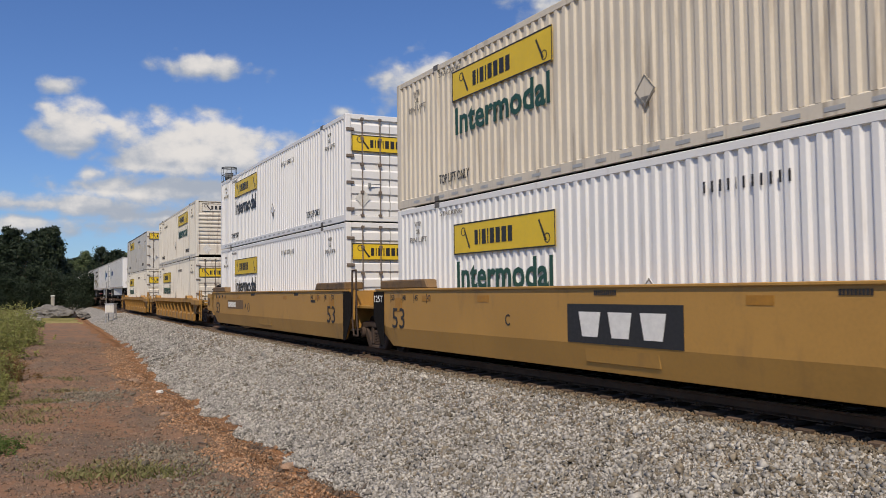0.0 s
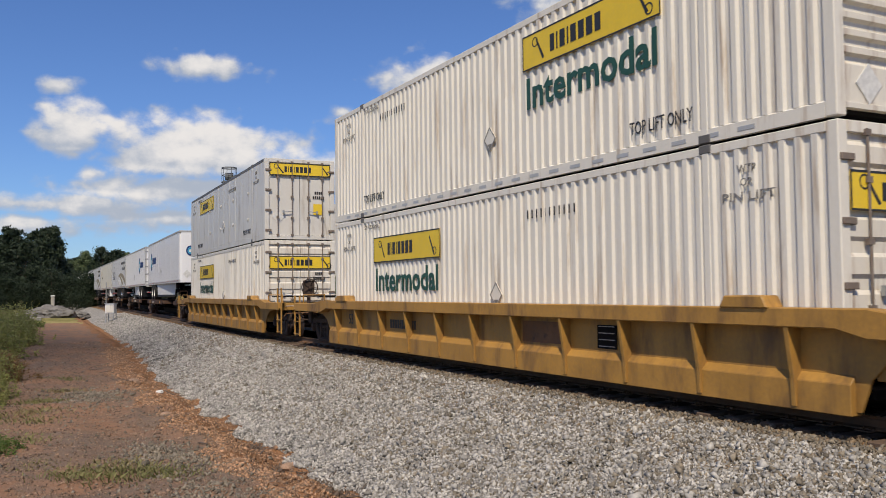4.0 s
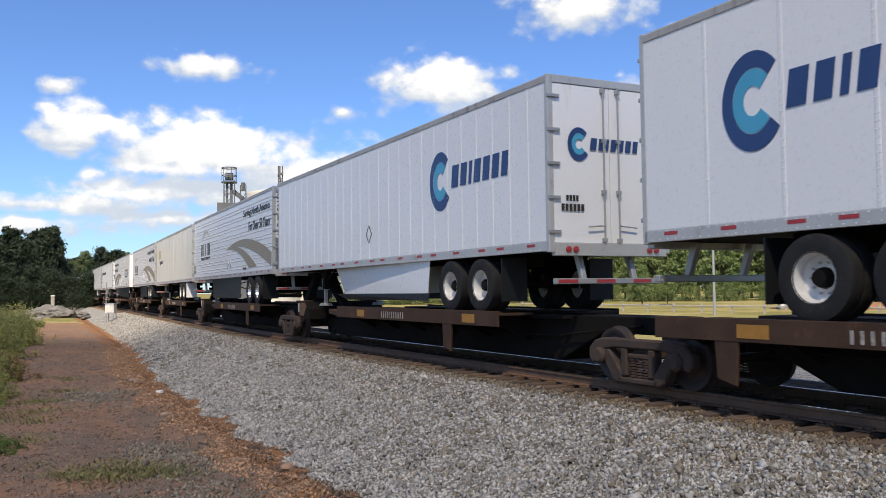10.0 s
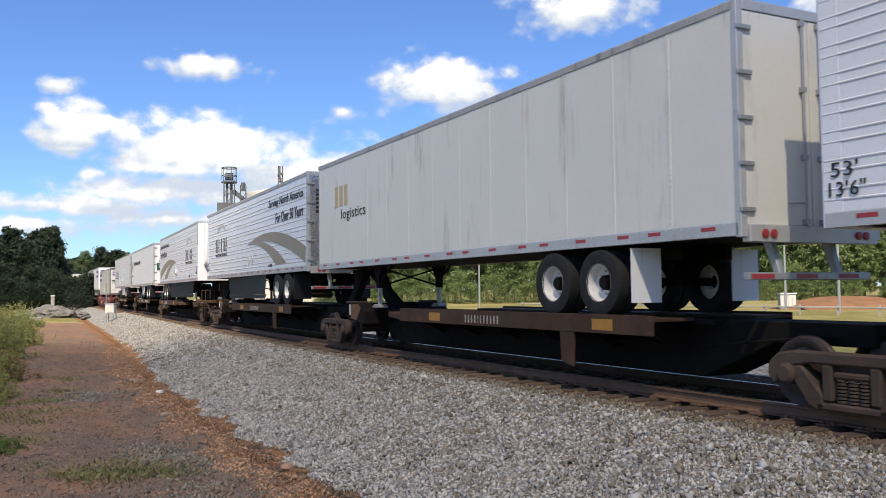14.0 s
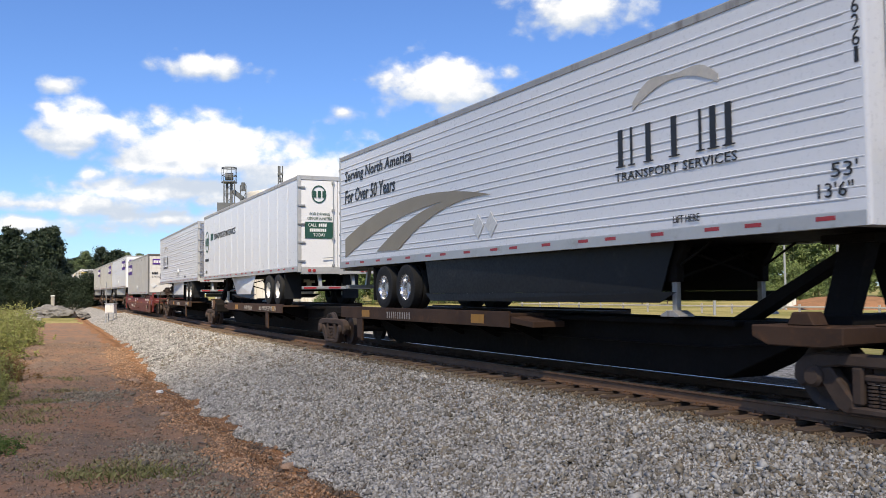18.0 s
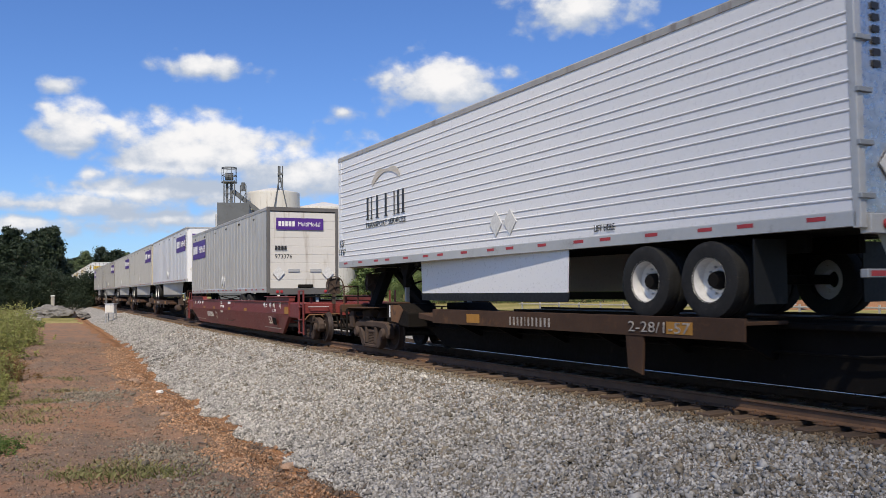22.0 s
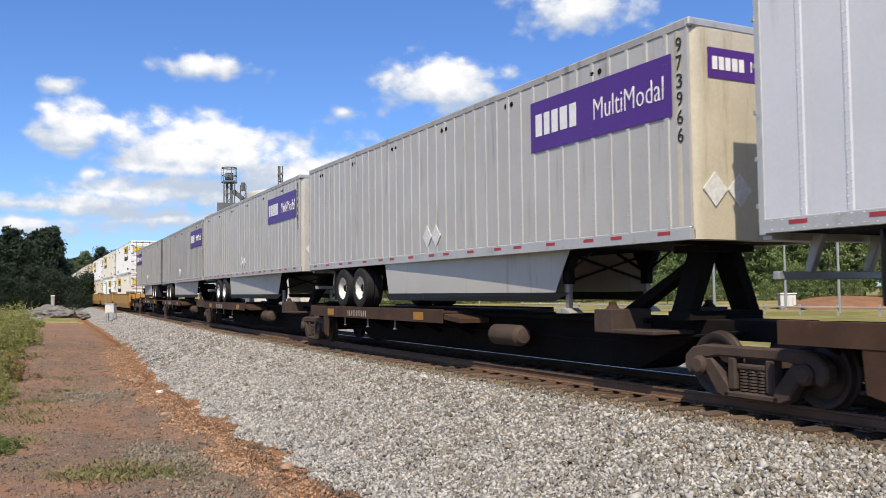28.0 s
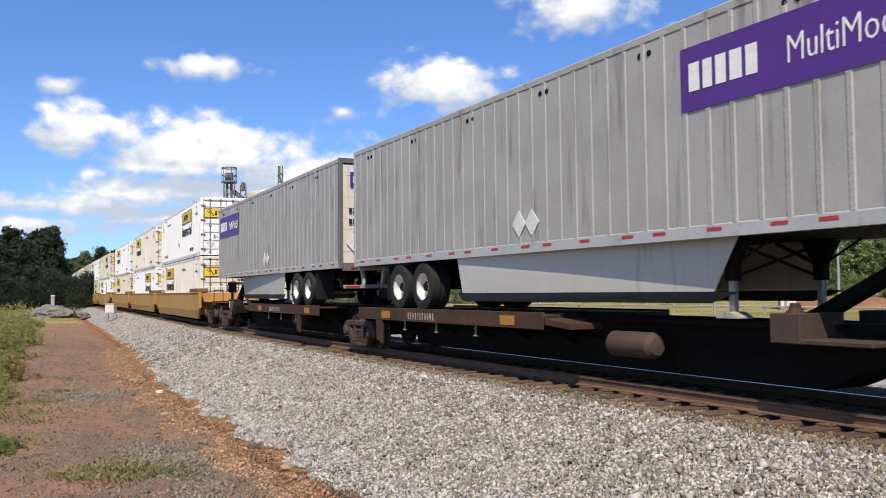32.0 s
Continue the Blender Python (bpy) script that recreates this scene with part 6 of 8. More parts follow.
def fedex(n, f, r, wall, number=True, nose_wall="alu", z=DECK, well=False, axles=2.85, digits=""):
    t = trailer("%s riveted-post trailer with purple panel, %s" % ({"alu": "dull silver", "white": "white", "alu_dark": "dirty grey"}[wall], "nose first" if n > 0 else "doors first"), "pale_silver" if wall == "white" else wall, "wide" if wall == "white" or well else "post", n, None if well else "alu", "rim", nose_wall=nose_wall, nose_round=n > 0, doors="greywhite" if n < 0 else wall, shutter_door=n < 0, skirt_from=5.6, skirt_long=7.3, axles=axles)
    y = -HW - 0.0145
    pan = part("purple_panel", cached("ppanel", lambda: Shape().box(0, 3.56, -0.005, 0, 0, 0.87).mesh("purple_panel")), "purple", t, "purple panel with white bars", side(HL - 3.9 if n > 0 else -HL + 0.38, 2.78, y))
    part("name_mark", cached("fedb", lambda: bars([0.5, 0.42, 0.46, 0.52, 0.48], 0.38, 0, 0.1)), "letter_white", pan, "thick white bars", pose(0.16, -0.0055, 0.26))
    part("lettering", lettering("MultiModal", 1.6, 0.33, 0.0, -0.008), "letter_white", pan, "", pose(1.8, -0.0055, 0.26))
    for k in range(6):
        for d in (0, 0.2):
            part("rivet_vent", cached("rvent", lambda: Shape().lathe([(0.0, 0.0), (0.045, 0.0), (0.045, -0.012), (0.0, -0.02)], 10, closed=False).mesh("rivet_vent", smooth=True)), "grime", t, "", side(-HL + 1.0 + k * 2.6 + d, TOP - 0.28, -HW))
    for dx in (0, 0.42):
        part("placard_holder", cached("diam", lambda: None), "placard", t, "weathered blank placard holder", side(0.0 + dx, 1.58, y + 0.004))
    sp = part("purple_panel", cached("ppanel2", lambda: Shape().box(0, 1.72, -0.005, 0, 0, 0.42).mesh("purple_panel")), "purple", t, "purple panel with white bars", front(-0.98, TOP - 0.78, HL + 0.007 if n > 0 else HL + 0.0))
    part("name_mark", cached("fedb2", lambda: bars([0.5, 0.5, 0.5, 0.55, 0.5], 0.18, 0, 0.22)), "letter_white", sp, "", pose(0.08, -0.0055, 0.12))
    part("lettering", lettering("MultiModal", 0.8, 0.16), "letter_white", sp, "", pose(0.8, -0.0055, 0.13))
    part("placard_holder", cached("diam", lambda: None), "placard", t, "", front(-0.9, 1.75, HL + 0.007))
    part("placard_holder", cached("diam", lambda: None), "placard", t, "", front(-0.45 if n > 0 else 0.9, 1.75, HL + 0.007))
    if digits and n > 0:
        digit_column(t, digits, side(HL - 0.25, TOP - 0.42, -HW - 0.0085), 0.2, 0.25)
    elif n > 0:
        part("number_mark", cached("vnum2", lambda: bars([0.6] * 6, 0.15, 0, 1.0)), "ink", t, "", pose(HL - 0.19, -HW - 0.008, TOP - 0.3, 0, 90, 0))
    if n > 0:
        part("hose_box", Shape().box(HL, HL + 0.16, 0.5, 1.0, BOT + 0.02, BOT + 0.75).mesh("hose_box", 0.02), "grime", t, "dark hose and cable box")
    else:
        part("number_mark", cached("fx1", lambda: bars([0.55] * 4, 0.15)), "ink", t, "", front(-1.02, TOP - 1.5, HL + 0.0))
        part("lettering", lettering(digits, 0.62, 0.15), "ink", t, "", front(-1.02, TOP - 1.8, HL - 0.03)) if digits else part("number_mark", cached("fx2", lambda: bars([0.55] * 6, 0.15)), "ink", t, "", front(-1.02, TOP - 1.8, HL + 0.0))
    return load(t, f, r, z)


# red well car with a trailer set down in it
def red_well():
    """Red well car: bent sides that taper up over the bogies, raised guide sections and end platforms."""
    ob = tagged(new("well_car"), "weathered red well car carrying a silver trailer", "well car", "well cars of the train")
    for sg in (-1, 1):
        def plate():
            vs, fs = [], []
            for x, zl in ((-8.97, 0.66), (-7.7, 0.12), (7.7, 0.12), (8.97, 0.74)):
                zb = max(0.77, zl + 0.02)
                yl = 1.5 - 0.15 * (zb - zl) / 0.65
                vs += [(x, sg * y, z) for y, z in ((1.5, 1.16), (1.5, zb), (yl, zl), (yl - 0.1, zl), (1.38, zb), (1.38, 1.16))]
            for i in range(3):
                fs += [(i * 6 + k, i * 6 + (k + 1) % 6, i * 6 + 6 + (k + 1) % 6, i * 6 + 6 + k) for k in range(6)]
            return Shape().add(vs, fs + [(0, 1, 2, 3, 4, 5), tuple(range(23, 17, -1))]).mesh("side_sill", 0.008)
        sill = part("side_sill", plate(), "car_red", ob)
        part("top_chord", Shape().box(-8.95, 8.95, *sorted((sg * 1.53, sg * 1.36)), 1.14, 1.175).mesh("top_chord", 0.008), "car_red", sill)
        for ex in (-1, 1):
            part("guide_section", Shape().extrude([(ex * 5.95, 1.17), (ex * 8.96, 1.17), (ex * 8.96, 1.31), (ex * 6.2, 1.31)], "y", *sorted((sg * 1.49, sg * 1.3))).mesh("guide_section", 0.01), "car_red", sill)
            part("guide_lip", Shape().box(*sorted((ex * 6.15, ex * 8.99)), *sorted((sg * 1.58, sg * 1.28)), 1.31, 1.335).mesh("guide_lip", 0.008), "car_red", sill)
            part("end_panel", Shape().extrude([(ex * 8.975, 0.68), (ex * 9.95, 0.66), (ex * 10.02, 0.74), (ex * 10.02, 1.06), (ex * 9.9, 1.14), (ex * 8.975, 1.14)], "y", *sorted((sg * 1.485, sg * 1.4))).mesh("end_panel", 0.03), "car_red", ob)
    part("well_floor", Shape().box(-8.35, 8.35, -1.2, 1.2, 0.24, 0.34).mesh("well_floor"), "grime", ob)
    for ex in (-1, 1):
        part("bulkhead", Shape().box(*sorted((ex * 8.4, ex * 8.55)), -1.37, 1.37, 0.5, 1.14).mesh("bulkhead", 0.01), "car_red", ob)
        part("end_platform", Shape().box(*sorted((ex * 8.56, ex * 10.3)), -1.39, 1.39, 1.06, 1.1).box(*sorted((ex * 8.56, ex * 10.6)), -0.35, 0.35, 0.75, 1.05).box(*sorted((ex * 10.3, ex * 10.42)), -1.46, 1.46, 0.82, 1.12).mesh("end_platform", 0.012), "car_red", ob)
        part("walkway", Shape().box(*sorted((ex * 9.7, ex * 10.35)), -1.2, 1.25, 1.3, 1.34).mesh("walkway", 0.006), "grime", ob, "dark grated crosswalk")
        for y in (-1.1, 0.0, 1.1):
            part("walkway_bracket", cached(("wbr", ex), lambda: Shape().box(*sorted((ex * 10.0, ex * 10.08)), -0.03, 0.03, 1.1, 1.3).mesh("walkway_bracket")), "car_red", ob, "", pose(0, y, 0))
        coupler(ob, ex * 10.4, ex)
        rigging(ob, ex * 10.42, ex)
        for sg in (-1, 1):
            ladder(ob, ex * 10.25 - 0.22, sg * 1.47, 0.2, 1.5 if ex > 0 else 1.2, "car_red", 3, 0.45)
        part("grab_rail", Shape().path([(ex * 9.75, -1.42, 1.1), (ex * 9.75, -1.42, 1.5), (ex * 10.35, -1.42, 1.5), (ex * 10.35, -1.42, 1.1)], 0.018).mesh("grab_rail"), "car_red", ob)
        part("brake_hose", Shape().path([(ex * 9.3, -1.42, 0.6), (ex * 9.9, -1.44, 0.56), (ex * 10.4, -1.42, 0.6)], 0.022).mesh("brake_hose"), "grime", ob)
        bogie(ob, ex * 9.65)
    brake_wheel(ob, 10.5, -0.5, 1.65)
    y = -1.503
    for x in (-5.87, -3.55, -0.3, 2.66):
        part("orange_patch", cached("opatch2", lambda: Shape().box(0, 0.46, -0.004, 0, 0, 0.1).mesh("orange_patch")), "orange_patch", ob, "orange reflective patch", side(x, 0.785, y))
    for x in (8.48, -9.25):
        part("orange_patch", cached("opatch4", lambda: Shape().box(0, 0.45, -0.004, 0, 0, 0.22).mesh("orange_patch")), "orange_patch", ob, "large orange reflective patch", side(x, 0.78, y if x > 0 else -1.489))
    for x, w in ((5.72, "40"), (6.53, "45"), (7.0, "48"), (7.78, "53"), (-6.1, "40"), (-6.85, "45"), (-7.33, "48"), (-8.1, "53")):
        part("lettering", lettering(w, 0.17, 0.13), "letter_white", ob, "", side(x, 0.98, y))
        part("size_tick", cached("tick", lambda: None), "letter_white", ob, "", side(x + (0.2 if x > 0 else -0.06), 0.94, y))
    part("lettering", lettering("53", 0.42, 0.25), "faded", ob, "", pose(6.52, -1.482, 0.42, 13))
    part("lettering", lettering("L 73-4", 0.4, 0.09), "letter_white", ob, "", side(7.0, 0.82, y))
    part("data_plate", Shape().box(0, 0.42, -0.008, 0, 0, 0.24).mesh("data_plate"), "grime", ob, "dark data plate", pose(7.02, -1.47, 0.4, 13))
    for k in range(2):
        part("foot_mark", cached("fmark", lambda: Shape().box(0, 2.1, -0.004, 0, 0, 0.018).mesh("foot_mark")), "faded", ob, "thin white guide line", pose((5.7, -7.7)[k], -1.43, 0.28, 13))
    part("number_mark", bars([0.45] * 3 + [0.2] + [0.45] * 6, 0.22, 0, 0.6), "faded", ob, "faded plain bars", pose(-4.9, -1.472, 0.44, 13))
    part("stencil_ring", Shape().lathe([(0.15, 0), (0.17, 0), (0.17, -0.005), (0.15, -0.005)], 20).mesh("stencil_ring"), "faded", ob, "", pose(-2.95, -1.46, 0.53, 13))
    part("lettering", lettering("LD LMT 163400", 0.72, 0.1), "letter_white", ob, "", side(-1.82, 0.86, y))
    part("stencil_mark", bars([0.4] * 9, 0.09), "faded", ob, "", pose(-1.82, -1.49, 0.66, 13))
    part("number_mark", bars([0.4] * 9, 0.1), "letter_white", ob, "", side(-0.29, 1.02, y - 0.004))
    for z in (1.02, 1.08):
        part("stencil_mark", cached("rwst", lambda: bars([0.5] * 14, 0.035)), "letter_white", ob, "", side(-1.82, z, y))
        part("stencil_mark", cached("rwst2", lambda: bars([0.5] * 9, 0.03)), "letter_white", ob, "", side(6.05, z - 0.04, y))
    part("reinforcing_plate", Shape().extrude([(-1.0, 1.13), (-0.75, 0.9), (0.62, 0.9), (0.93, 1.13)], "y", -1.506, -1.499).mesh("reinforcing_plate"), "car_red", ob)
    part("grab_iron", Shape().path([(-0.58, -1.46, 0.42), (-0.45, -1.49, 0.36), (0.58, -1.49, 0.36), (0.72, -1.46, 0.42)], 0.012).mesh("grab_iron"), "truck_steel", ob)
    return ob


send(red_well(), -246.0)
fedex(-1, -240.45, -256.6, "alu", z=0.4, well=True, digits="973376")
fedex(1, -259.15, -275.3, "white", nose_wall="white_clean", axles=2.34)
fedex(1, -276.4, -292.55, "alu", nose_wall="tan", digits="973966")
fedex(1, -293.45, -309.6, "alu", nose_wall="alu", axles=3.5, digits="974483")
fedex(1, -310.45, -326.6, "alu_dark", nose_wall="tan", digits="974348")
fedex(-1, -327.6, -343.75, "alu_dark")

# double stacks that follow: three units to a car
def tail_stacks():
    tones = ("white", "offwhite", "white", "cream", "white", "greywhite")
    first = None
    s = -357.1
    for k in range(13):
        car = send(smooth_well("yellow-brown well car unit under a white double stack", "car_yellow", (-9.9, 9.8)) if first is None else copy_thing(first, pose(0, 0, 0)), s)
        if first is not None:
            WHEELSETS.extend((o, o.matrix_basis.translation.x) for o in car.children_recursive if o.name.startswith("wheelset"))
        first = first or car
        if k == 0:
            bogie(car, 9.73)
            bogie(car, -9.73)
        for z, j in ((3.36, k), (0.42, k + 1)):
            send(container("white corrugated container in the following double stacks" if tones[j % 6] == "white" else "dirty pale container in the following double stacks", tones[j % 6], nose="rear" if (k + j) % 3 else "front"), s, z)
        s -= 19.45 if k % 3 != 2 else 23.4


tail_stacks()


# ---- ground: one sheet that follows the track, out to the horizon ----
def toe(s):
    k = 1.0 if s > -55 else 0.0
    return float(np.interp(s, [-120, -40, -26, -10, 20], [-4.1, -4.4, -5.2, -5.4, -5.4])) + k * (0.14 * math.sin(1.7 * s) + 0.09 * math.sin(4.1 * s + 1.0) + 0.05 * math.sin(9.3 * s))


def ground_z(s, w):
    """Height of the ground at the distance s along the track and w metres beyond it."""
    t = toe(s)
    e = t - float(np.interp(s, [-60, -25, -8], [0.9, 1.0, 1.0]))
    zs = np.interp(w, [-400.0, -60.0, -16.0, e - 2.0, e, t - 0.35, t, -2.1, -1.3, 1.3, 2.1, 5.0, 9.0, 12.0, 40.0, 400.0],
                   [-0.6, -0.6, -0.75, -0.83, -0.88, -1.22, -1.13, -0.33, -0.235, -0.23, -0.25, -0.27, -0.3, -0.6, -0.55, 0.1])
    rough = 0.0
    if -40 < w < -1.9 and -90 < s < 30:
        p = Vector((s, w, 0.0))
        k = 0.03 if w > t else 0.1
        rough = k * noise.noise(p * 1.1) + 0.4 * k * noise.noise(p * 3.7)
        if e - 1.2 < w < t:
            rough += 0.09 * noise.noise(p * 1.9 + Vector((7, 3, 0))) + 0.04 * noise.noise(p * 6.0)
    return float(zs) + rough


def ground_xyz(s, w, z):
    wc = max(-60.0, min(60.0, w))
    x, y, h = spot(s, wc)
    return x, y + (w - wc), z


LAND = {}


def settle(s, w):
    """Places of many points on the ground sheet at once."""
    S, W, Z = LAND["s"], LAND["w"], LAND["z"]
    i = np.clip(np.searchsorted(S, s) - 1, 0, len(S) - 2)
    j = np.clip(np.searchsorted(W, w) - 1, 0, len(W) - 2)
    a = (s - S[i]) / (S[i + 1] - S[i])
    b = (w - W[j]) / (W[j + 1] - W[j])
    z = (1 - a) * ((1 - b) * Z[i, j] + b * Z[i, j + 1]) + a * ((1 - b) * Z[i + 1, j] + b * Z[i + 1, j + 1])
    h = np.interp(s, GRID, HEAD)
    return np.stack([np.interp(s, GRID, LINE_X) - np.sin(h) * w, np.interp(s, GRID, LINE_Y) + np.cos(h) * w, z], 1)


def build_ground():
    ss = sorted(set([-3000, -1800, -1000, -600, -420, -320, -260, -210, -170, -145, -120, -105] + [round(-92 + k * 1.0, 3) for k in range(58)] + [round(-34 + k * 0.16, 3) for k in range(220)] + [2, 4, 7, 12, 20, 35, 60, 120, 300, 800, 2000, 3000]))
    ww = sorted(set([-3000, -1200, -500, -200, -100, -60, -40, -30, -24, -20] + [round(-17 + k * 0.6, 3) for k in range(10)] + [round(-11 + k * 0.14, 3) for k in range(66)] + [-1.75, -1.3, -0.95, 0.0, 1.3, 1.75, 3.0, 3.6, 5.0, 7.0, 9.0, 14.0, 20.0, 30.0, 40.0, 46.0, 60.0, 90.0, 140.0, 250.0, 400.0, 900.0, 3000.0]))
    vs = [ground_xyz(s, w, ground_z(s, w)) for s in ss for w in ww]
    nw = len(ww)
    LAND["s"], LAND["w"], LAND["z"] = np.array(ss, float), np.array(ww, float), np.array([v[2] for v in vs]).reshape(len(ss), nw)
    fs, ms = [], []
    for i in range(len(ss) - 1):
        for j in range(nw - 1):
            fs.append((i * nw + j, i * nw + nw + j, i * nw + nw + j + 1, i * nw + j + 1))
            s, w = (ss[i] + ss[i + 1]) / 2, (ww[j] + ww[j + 1]) / 2
            t = toe(s)
            wob = 0.35 * noise.noise(Vector((s * 0.7, w * 0.7, 2.0))) + 0.25 * noise.noise(Vector((s * 2.2, w * 2.2, 5.0)))
            # dark bed runs past the far rail, painting the train's shade there
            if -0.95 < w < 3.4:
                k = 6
            elif -1.95 + wob < w <= -0.95:
                k = 1
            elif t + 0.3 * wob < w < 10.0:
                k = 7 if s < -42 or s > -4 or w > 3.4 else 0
            elif t - 1.3 + wob < w <= 0:
                k = 3
            elif -13.5 - 0.5 * wob < w <= 0 and -75 < s:
                k = 2
            elif 43.0 < w < 49.0:
                k = 5
            else:
                k = 4
            ms.append(k)
    me = bpy.data.meshes.new("ground")
    me.from_pydata(vs, [], fs)
    for key in ("gravel", "gravel_brown", "dirt", "clay", "grass", "asphalt", "oily_shade", "gravel_far"):
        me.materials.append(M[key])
    me.polygons.foreach_set("material_index", ms)
    me.polygons.foreach_set("use_smooth", [True] * len(fs))
    me.update()
    return tagged(new("ground", me), "red dirt verge, ballast slope and grass field", "ground", kind="structure")


build_ground()


def scatter_stones(name, label, count, region, size, material, seed, lift=0.35):
    """Many small angular stones in one mesh. region(rng, n) gives s and w."""
    rng = np.random.default_rng(seed)
    s, w = region(rng, count)
    base = np.array([(-1, -0.8, -1), (1, -0.8, -1), (0, 1, -1), (-1, -0.8, 1), (1, -0.8, 1), (0, 1, 1)], float)
    faces = np.array([0, 2, 1, 3, 4, 5, 0, 1, 4, 3, 1, 2, 5, 4, 2, 0, 3, 5])
    pos = settle(s, w)
    n = len(pos)
    r = size * np.exp(rng.normal(0, 0.32, n))
    sc = r[:, None] * (0.6 + 0.7 * rng.random((n, 3)))
    pts = base[None] * (0.62 + 0.38 * rng.random((n, 6, 1))) * sc[:, None, :]
    pts += rng.normal(0, 0.17, (n, 6, 3)) * r[:, None, None]
    q = rng.normal(0, 1, (n, 4))
    q /= np.linalg.norm(q, axis=1)[:, None]
    a, b, c, d = q.T
    R = np.stack([np.stack([1 - 2 * (c * c + d * d), 2 * (b * c - a * d), 2 * (b * d + a * c)], -1), np.stack([2 * (b * c + a * d), 1 - 2 * (b * b + d * d), 2 * (c * d - a * b)], -1), np.stack([2 * (b * d - a * c), 2 * (c * d + a * b), 1 - 2 * (b * b + c * c)], -1)], 1)
    pts = np.einsum("nij,nkj->nki", R, pts) + pos[:, None, :] + np.array([0, 0, 1.0]) * (r * lift * (0.4 + 1.4 * rng.random(n)))[:, None, None]
    me = bpy.data.meshes.new(name)
    me.vertices.add(n * 6)
    me.vertices.foreach_set("co", pts.reshape(-1))
    loops = (faces[None] + (np.arange(n) * 6)[:, None]).reshape(-1)
    me.loops.add(len(loops))
    me.loops.foreach_set("vertex_index", loops.astype(np.int32))
    me.polygons.add(n * 5)
    starts = (np.array([0, 3, 6, 10, 14])[None] + (np.arange(n) * 18)[:, None]).reshape(-1)
    me.polygons.foreach_set("loop_start", starts.astype(np.int32))
    me.update(calc_edges=True)
    me.materials.append(M[material])
    return tagged(new(name, me), label, "gravel", kind="stuff")


def near_slope(rng, n):
    s = -3.8 - 26.2 * rng.random(n) ** 1.35
    t = np.array([toe(a) for a in s])
    w = t - 0.15 + (-1.5 - t) * rng.random(n) ** 1.2
    return s, w


def far_slope(rng, n):
    s = -30.0 - 55.0 * rng.random(n) ** 1.3
    t = np.array([toe(a) for a in s])
    return s, t - 0.1 + (-1.5 - t) * rng.random(n)


def shoulder(rng, n):
    return -3.0 - 42.0 * rng.random(n) ** 1.2, -1.0 - 1.8 * rng.random(n) ** 1.4


def upper_slope(rng, n):
    return -3.6 - 30.0 * rng.random(n) ** 2.0, -1.4 - 3.5 * rng.random(n) ** 1.2


def bench(rng, n):
    s = -7.0 - 38.0 * rng.random(n) ** 1.4
    return s, -5.4 - 5.6 * rng.random(n)


scatter_stones("ballast_stones", "grey angular granite ballast stones on the slope", 190000, near_slope, 0.0165, "stone", 1, 0.7)
scatter_stones("ballast_stones", "grey granite ballast stones further along", 30000, far_slope, 0.024, "stone", 2, 0.6)
scatter_stones("shoulder_stones", "rust-stained ballast stones beside the tie ends", 44000, shoulder, 0.016, "stone_brown", 3, 0.3)
scatter_stones("tan_stones", "dusty tan ballast stones among the grey ones", 60000, upper_slope, 0.0165, "stone_tan", 8, 0.75)
scatter_stones("dirt_pebbles", "small pebbles strewn on the red dirt", 44000, bench, 0.0115, "pebble", 4, 0.2)


def bank(rng, n):
    s = -6.5 - 34.0 * rng.random(n) ** 1.3
    t = np.array([toe(a) for a in s])
    return s, t - 0.15 - 1.35 * rng.random(n) ** 0.8


def patches(rng, n):
    """Grey gravel spilled over the dirt in a few places."""
    c = [(-8.3, -7.9, 0.9), (-9.3, -7.3, 0.8), (-12.5, -7.4, 0.7), (-21.0, -7.6, 1.0)]
    k = rng.integers(0, len(c), n)
    c = np.array(c)[k]
    return c[:, 0] + rng.normal(0, 1, n) * c[:, 2], c[:, 1] + rng.normal(0, 0.4, n) * c[:, 2]


scatter_stones("clay_crumbs", "orange clay crumbs and grit on the ditch bank", 26000, bank, 0.0145, "clay_pebble", 6, 0.25)
scatter_stones("spilled_gravel", "pale gravel spilled on the dirt verge", 6500, patches, 0.018, "stone_tan", 7, 0.25)
scatter_stones("dirt_stones", "grey stones strewn on the red dirt", 2600, bench, 0.0165, "stone_tan", 5, 0.2)


# ---- unseen cloud, added to drift before the sun behind the camera and dim it ----
def sun_dimming_cloud():
    m = bpy.data.materials.new("half-clear shade cloud")
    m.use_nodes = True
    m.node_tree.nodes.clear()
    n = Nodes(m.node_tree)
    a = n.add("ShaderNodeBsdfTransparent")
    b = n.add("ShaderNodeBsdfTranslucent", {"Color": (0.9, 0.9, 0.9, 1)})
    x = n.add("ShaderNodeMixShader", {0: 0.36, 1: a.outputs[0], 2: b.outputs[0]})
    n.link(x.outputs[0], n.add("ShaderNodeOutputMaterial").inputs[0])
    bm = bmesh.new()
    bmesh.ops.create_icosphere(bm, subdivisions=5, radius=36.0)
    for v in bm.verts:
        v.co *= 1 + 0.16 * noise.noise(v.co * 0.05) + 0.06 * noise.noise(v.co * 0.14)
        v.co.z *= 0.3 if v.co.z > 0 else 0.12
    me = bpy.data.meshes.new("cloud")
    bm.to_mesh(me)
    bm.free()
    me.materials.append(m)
    return tagged(new("cloud", me), "unseen thin cloud added to dim the sun", "cloud")


# added out of view; its shadow sweeps over the near ground
SHADE_CLOUD = sun_dimming_cloud()
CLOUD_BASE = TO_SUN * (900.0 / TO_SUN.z)


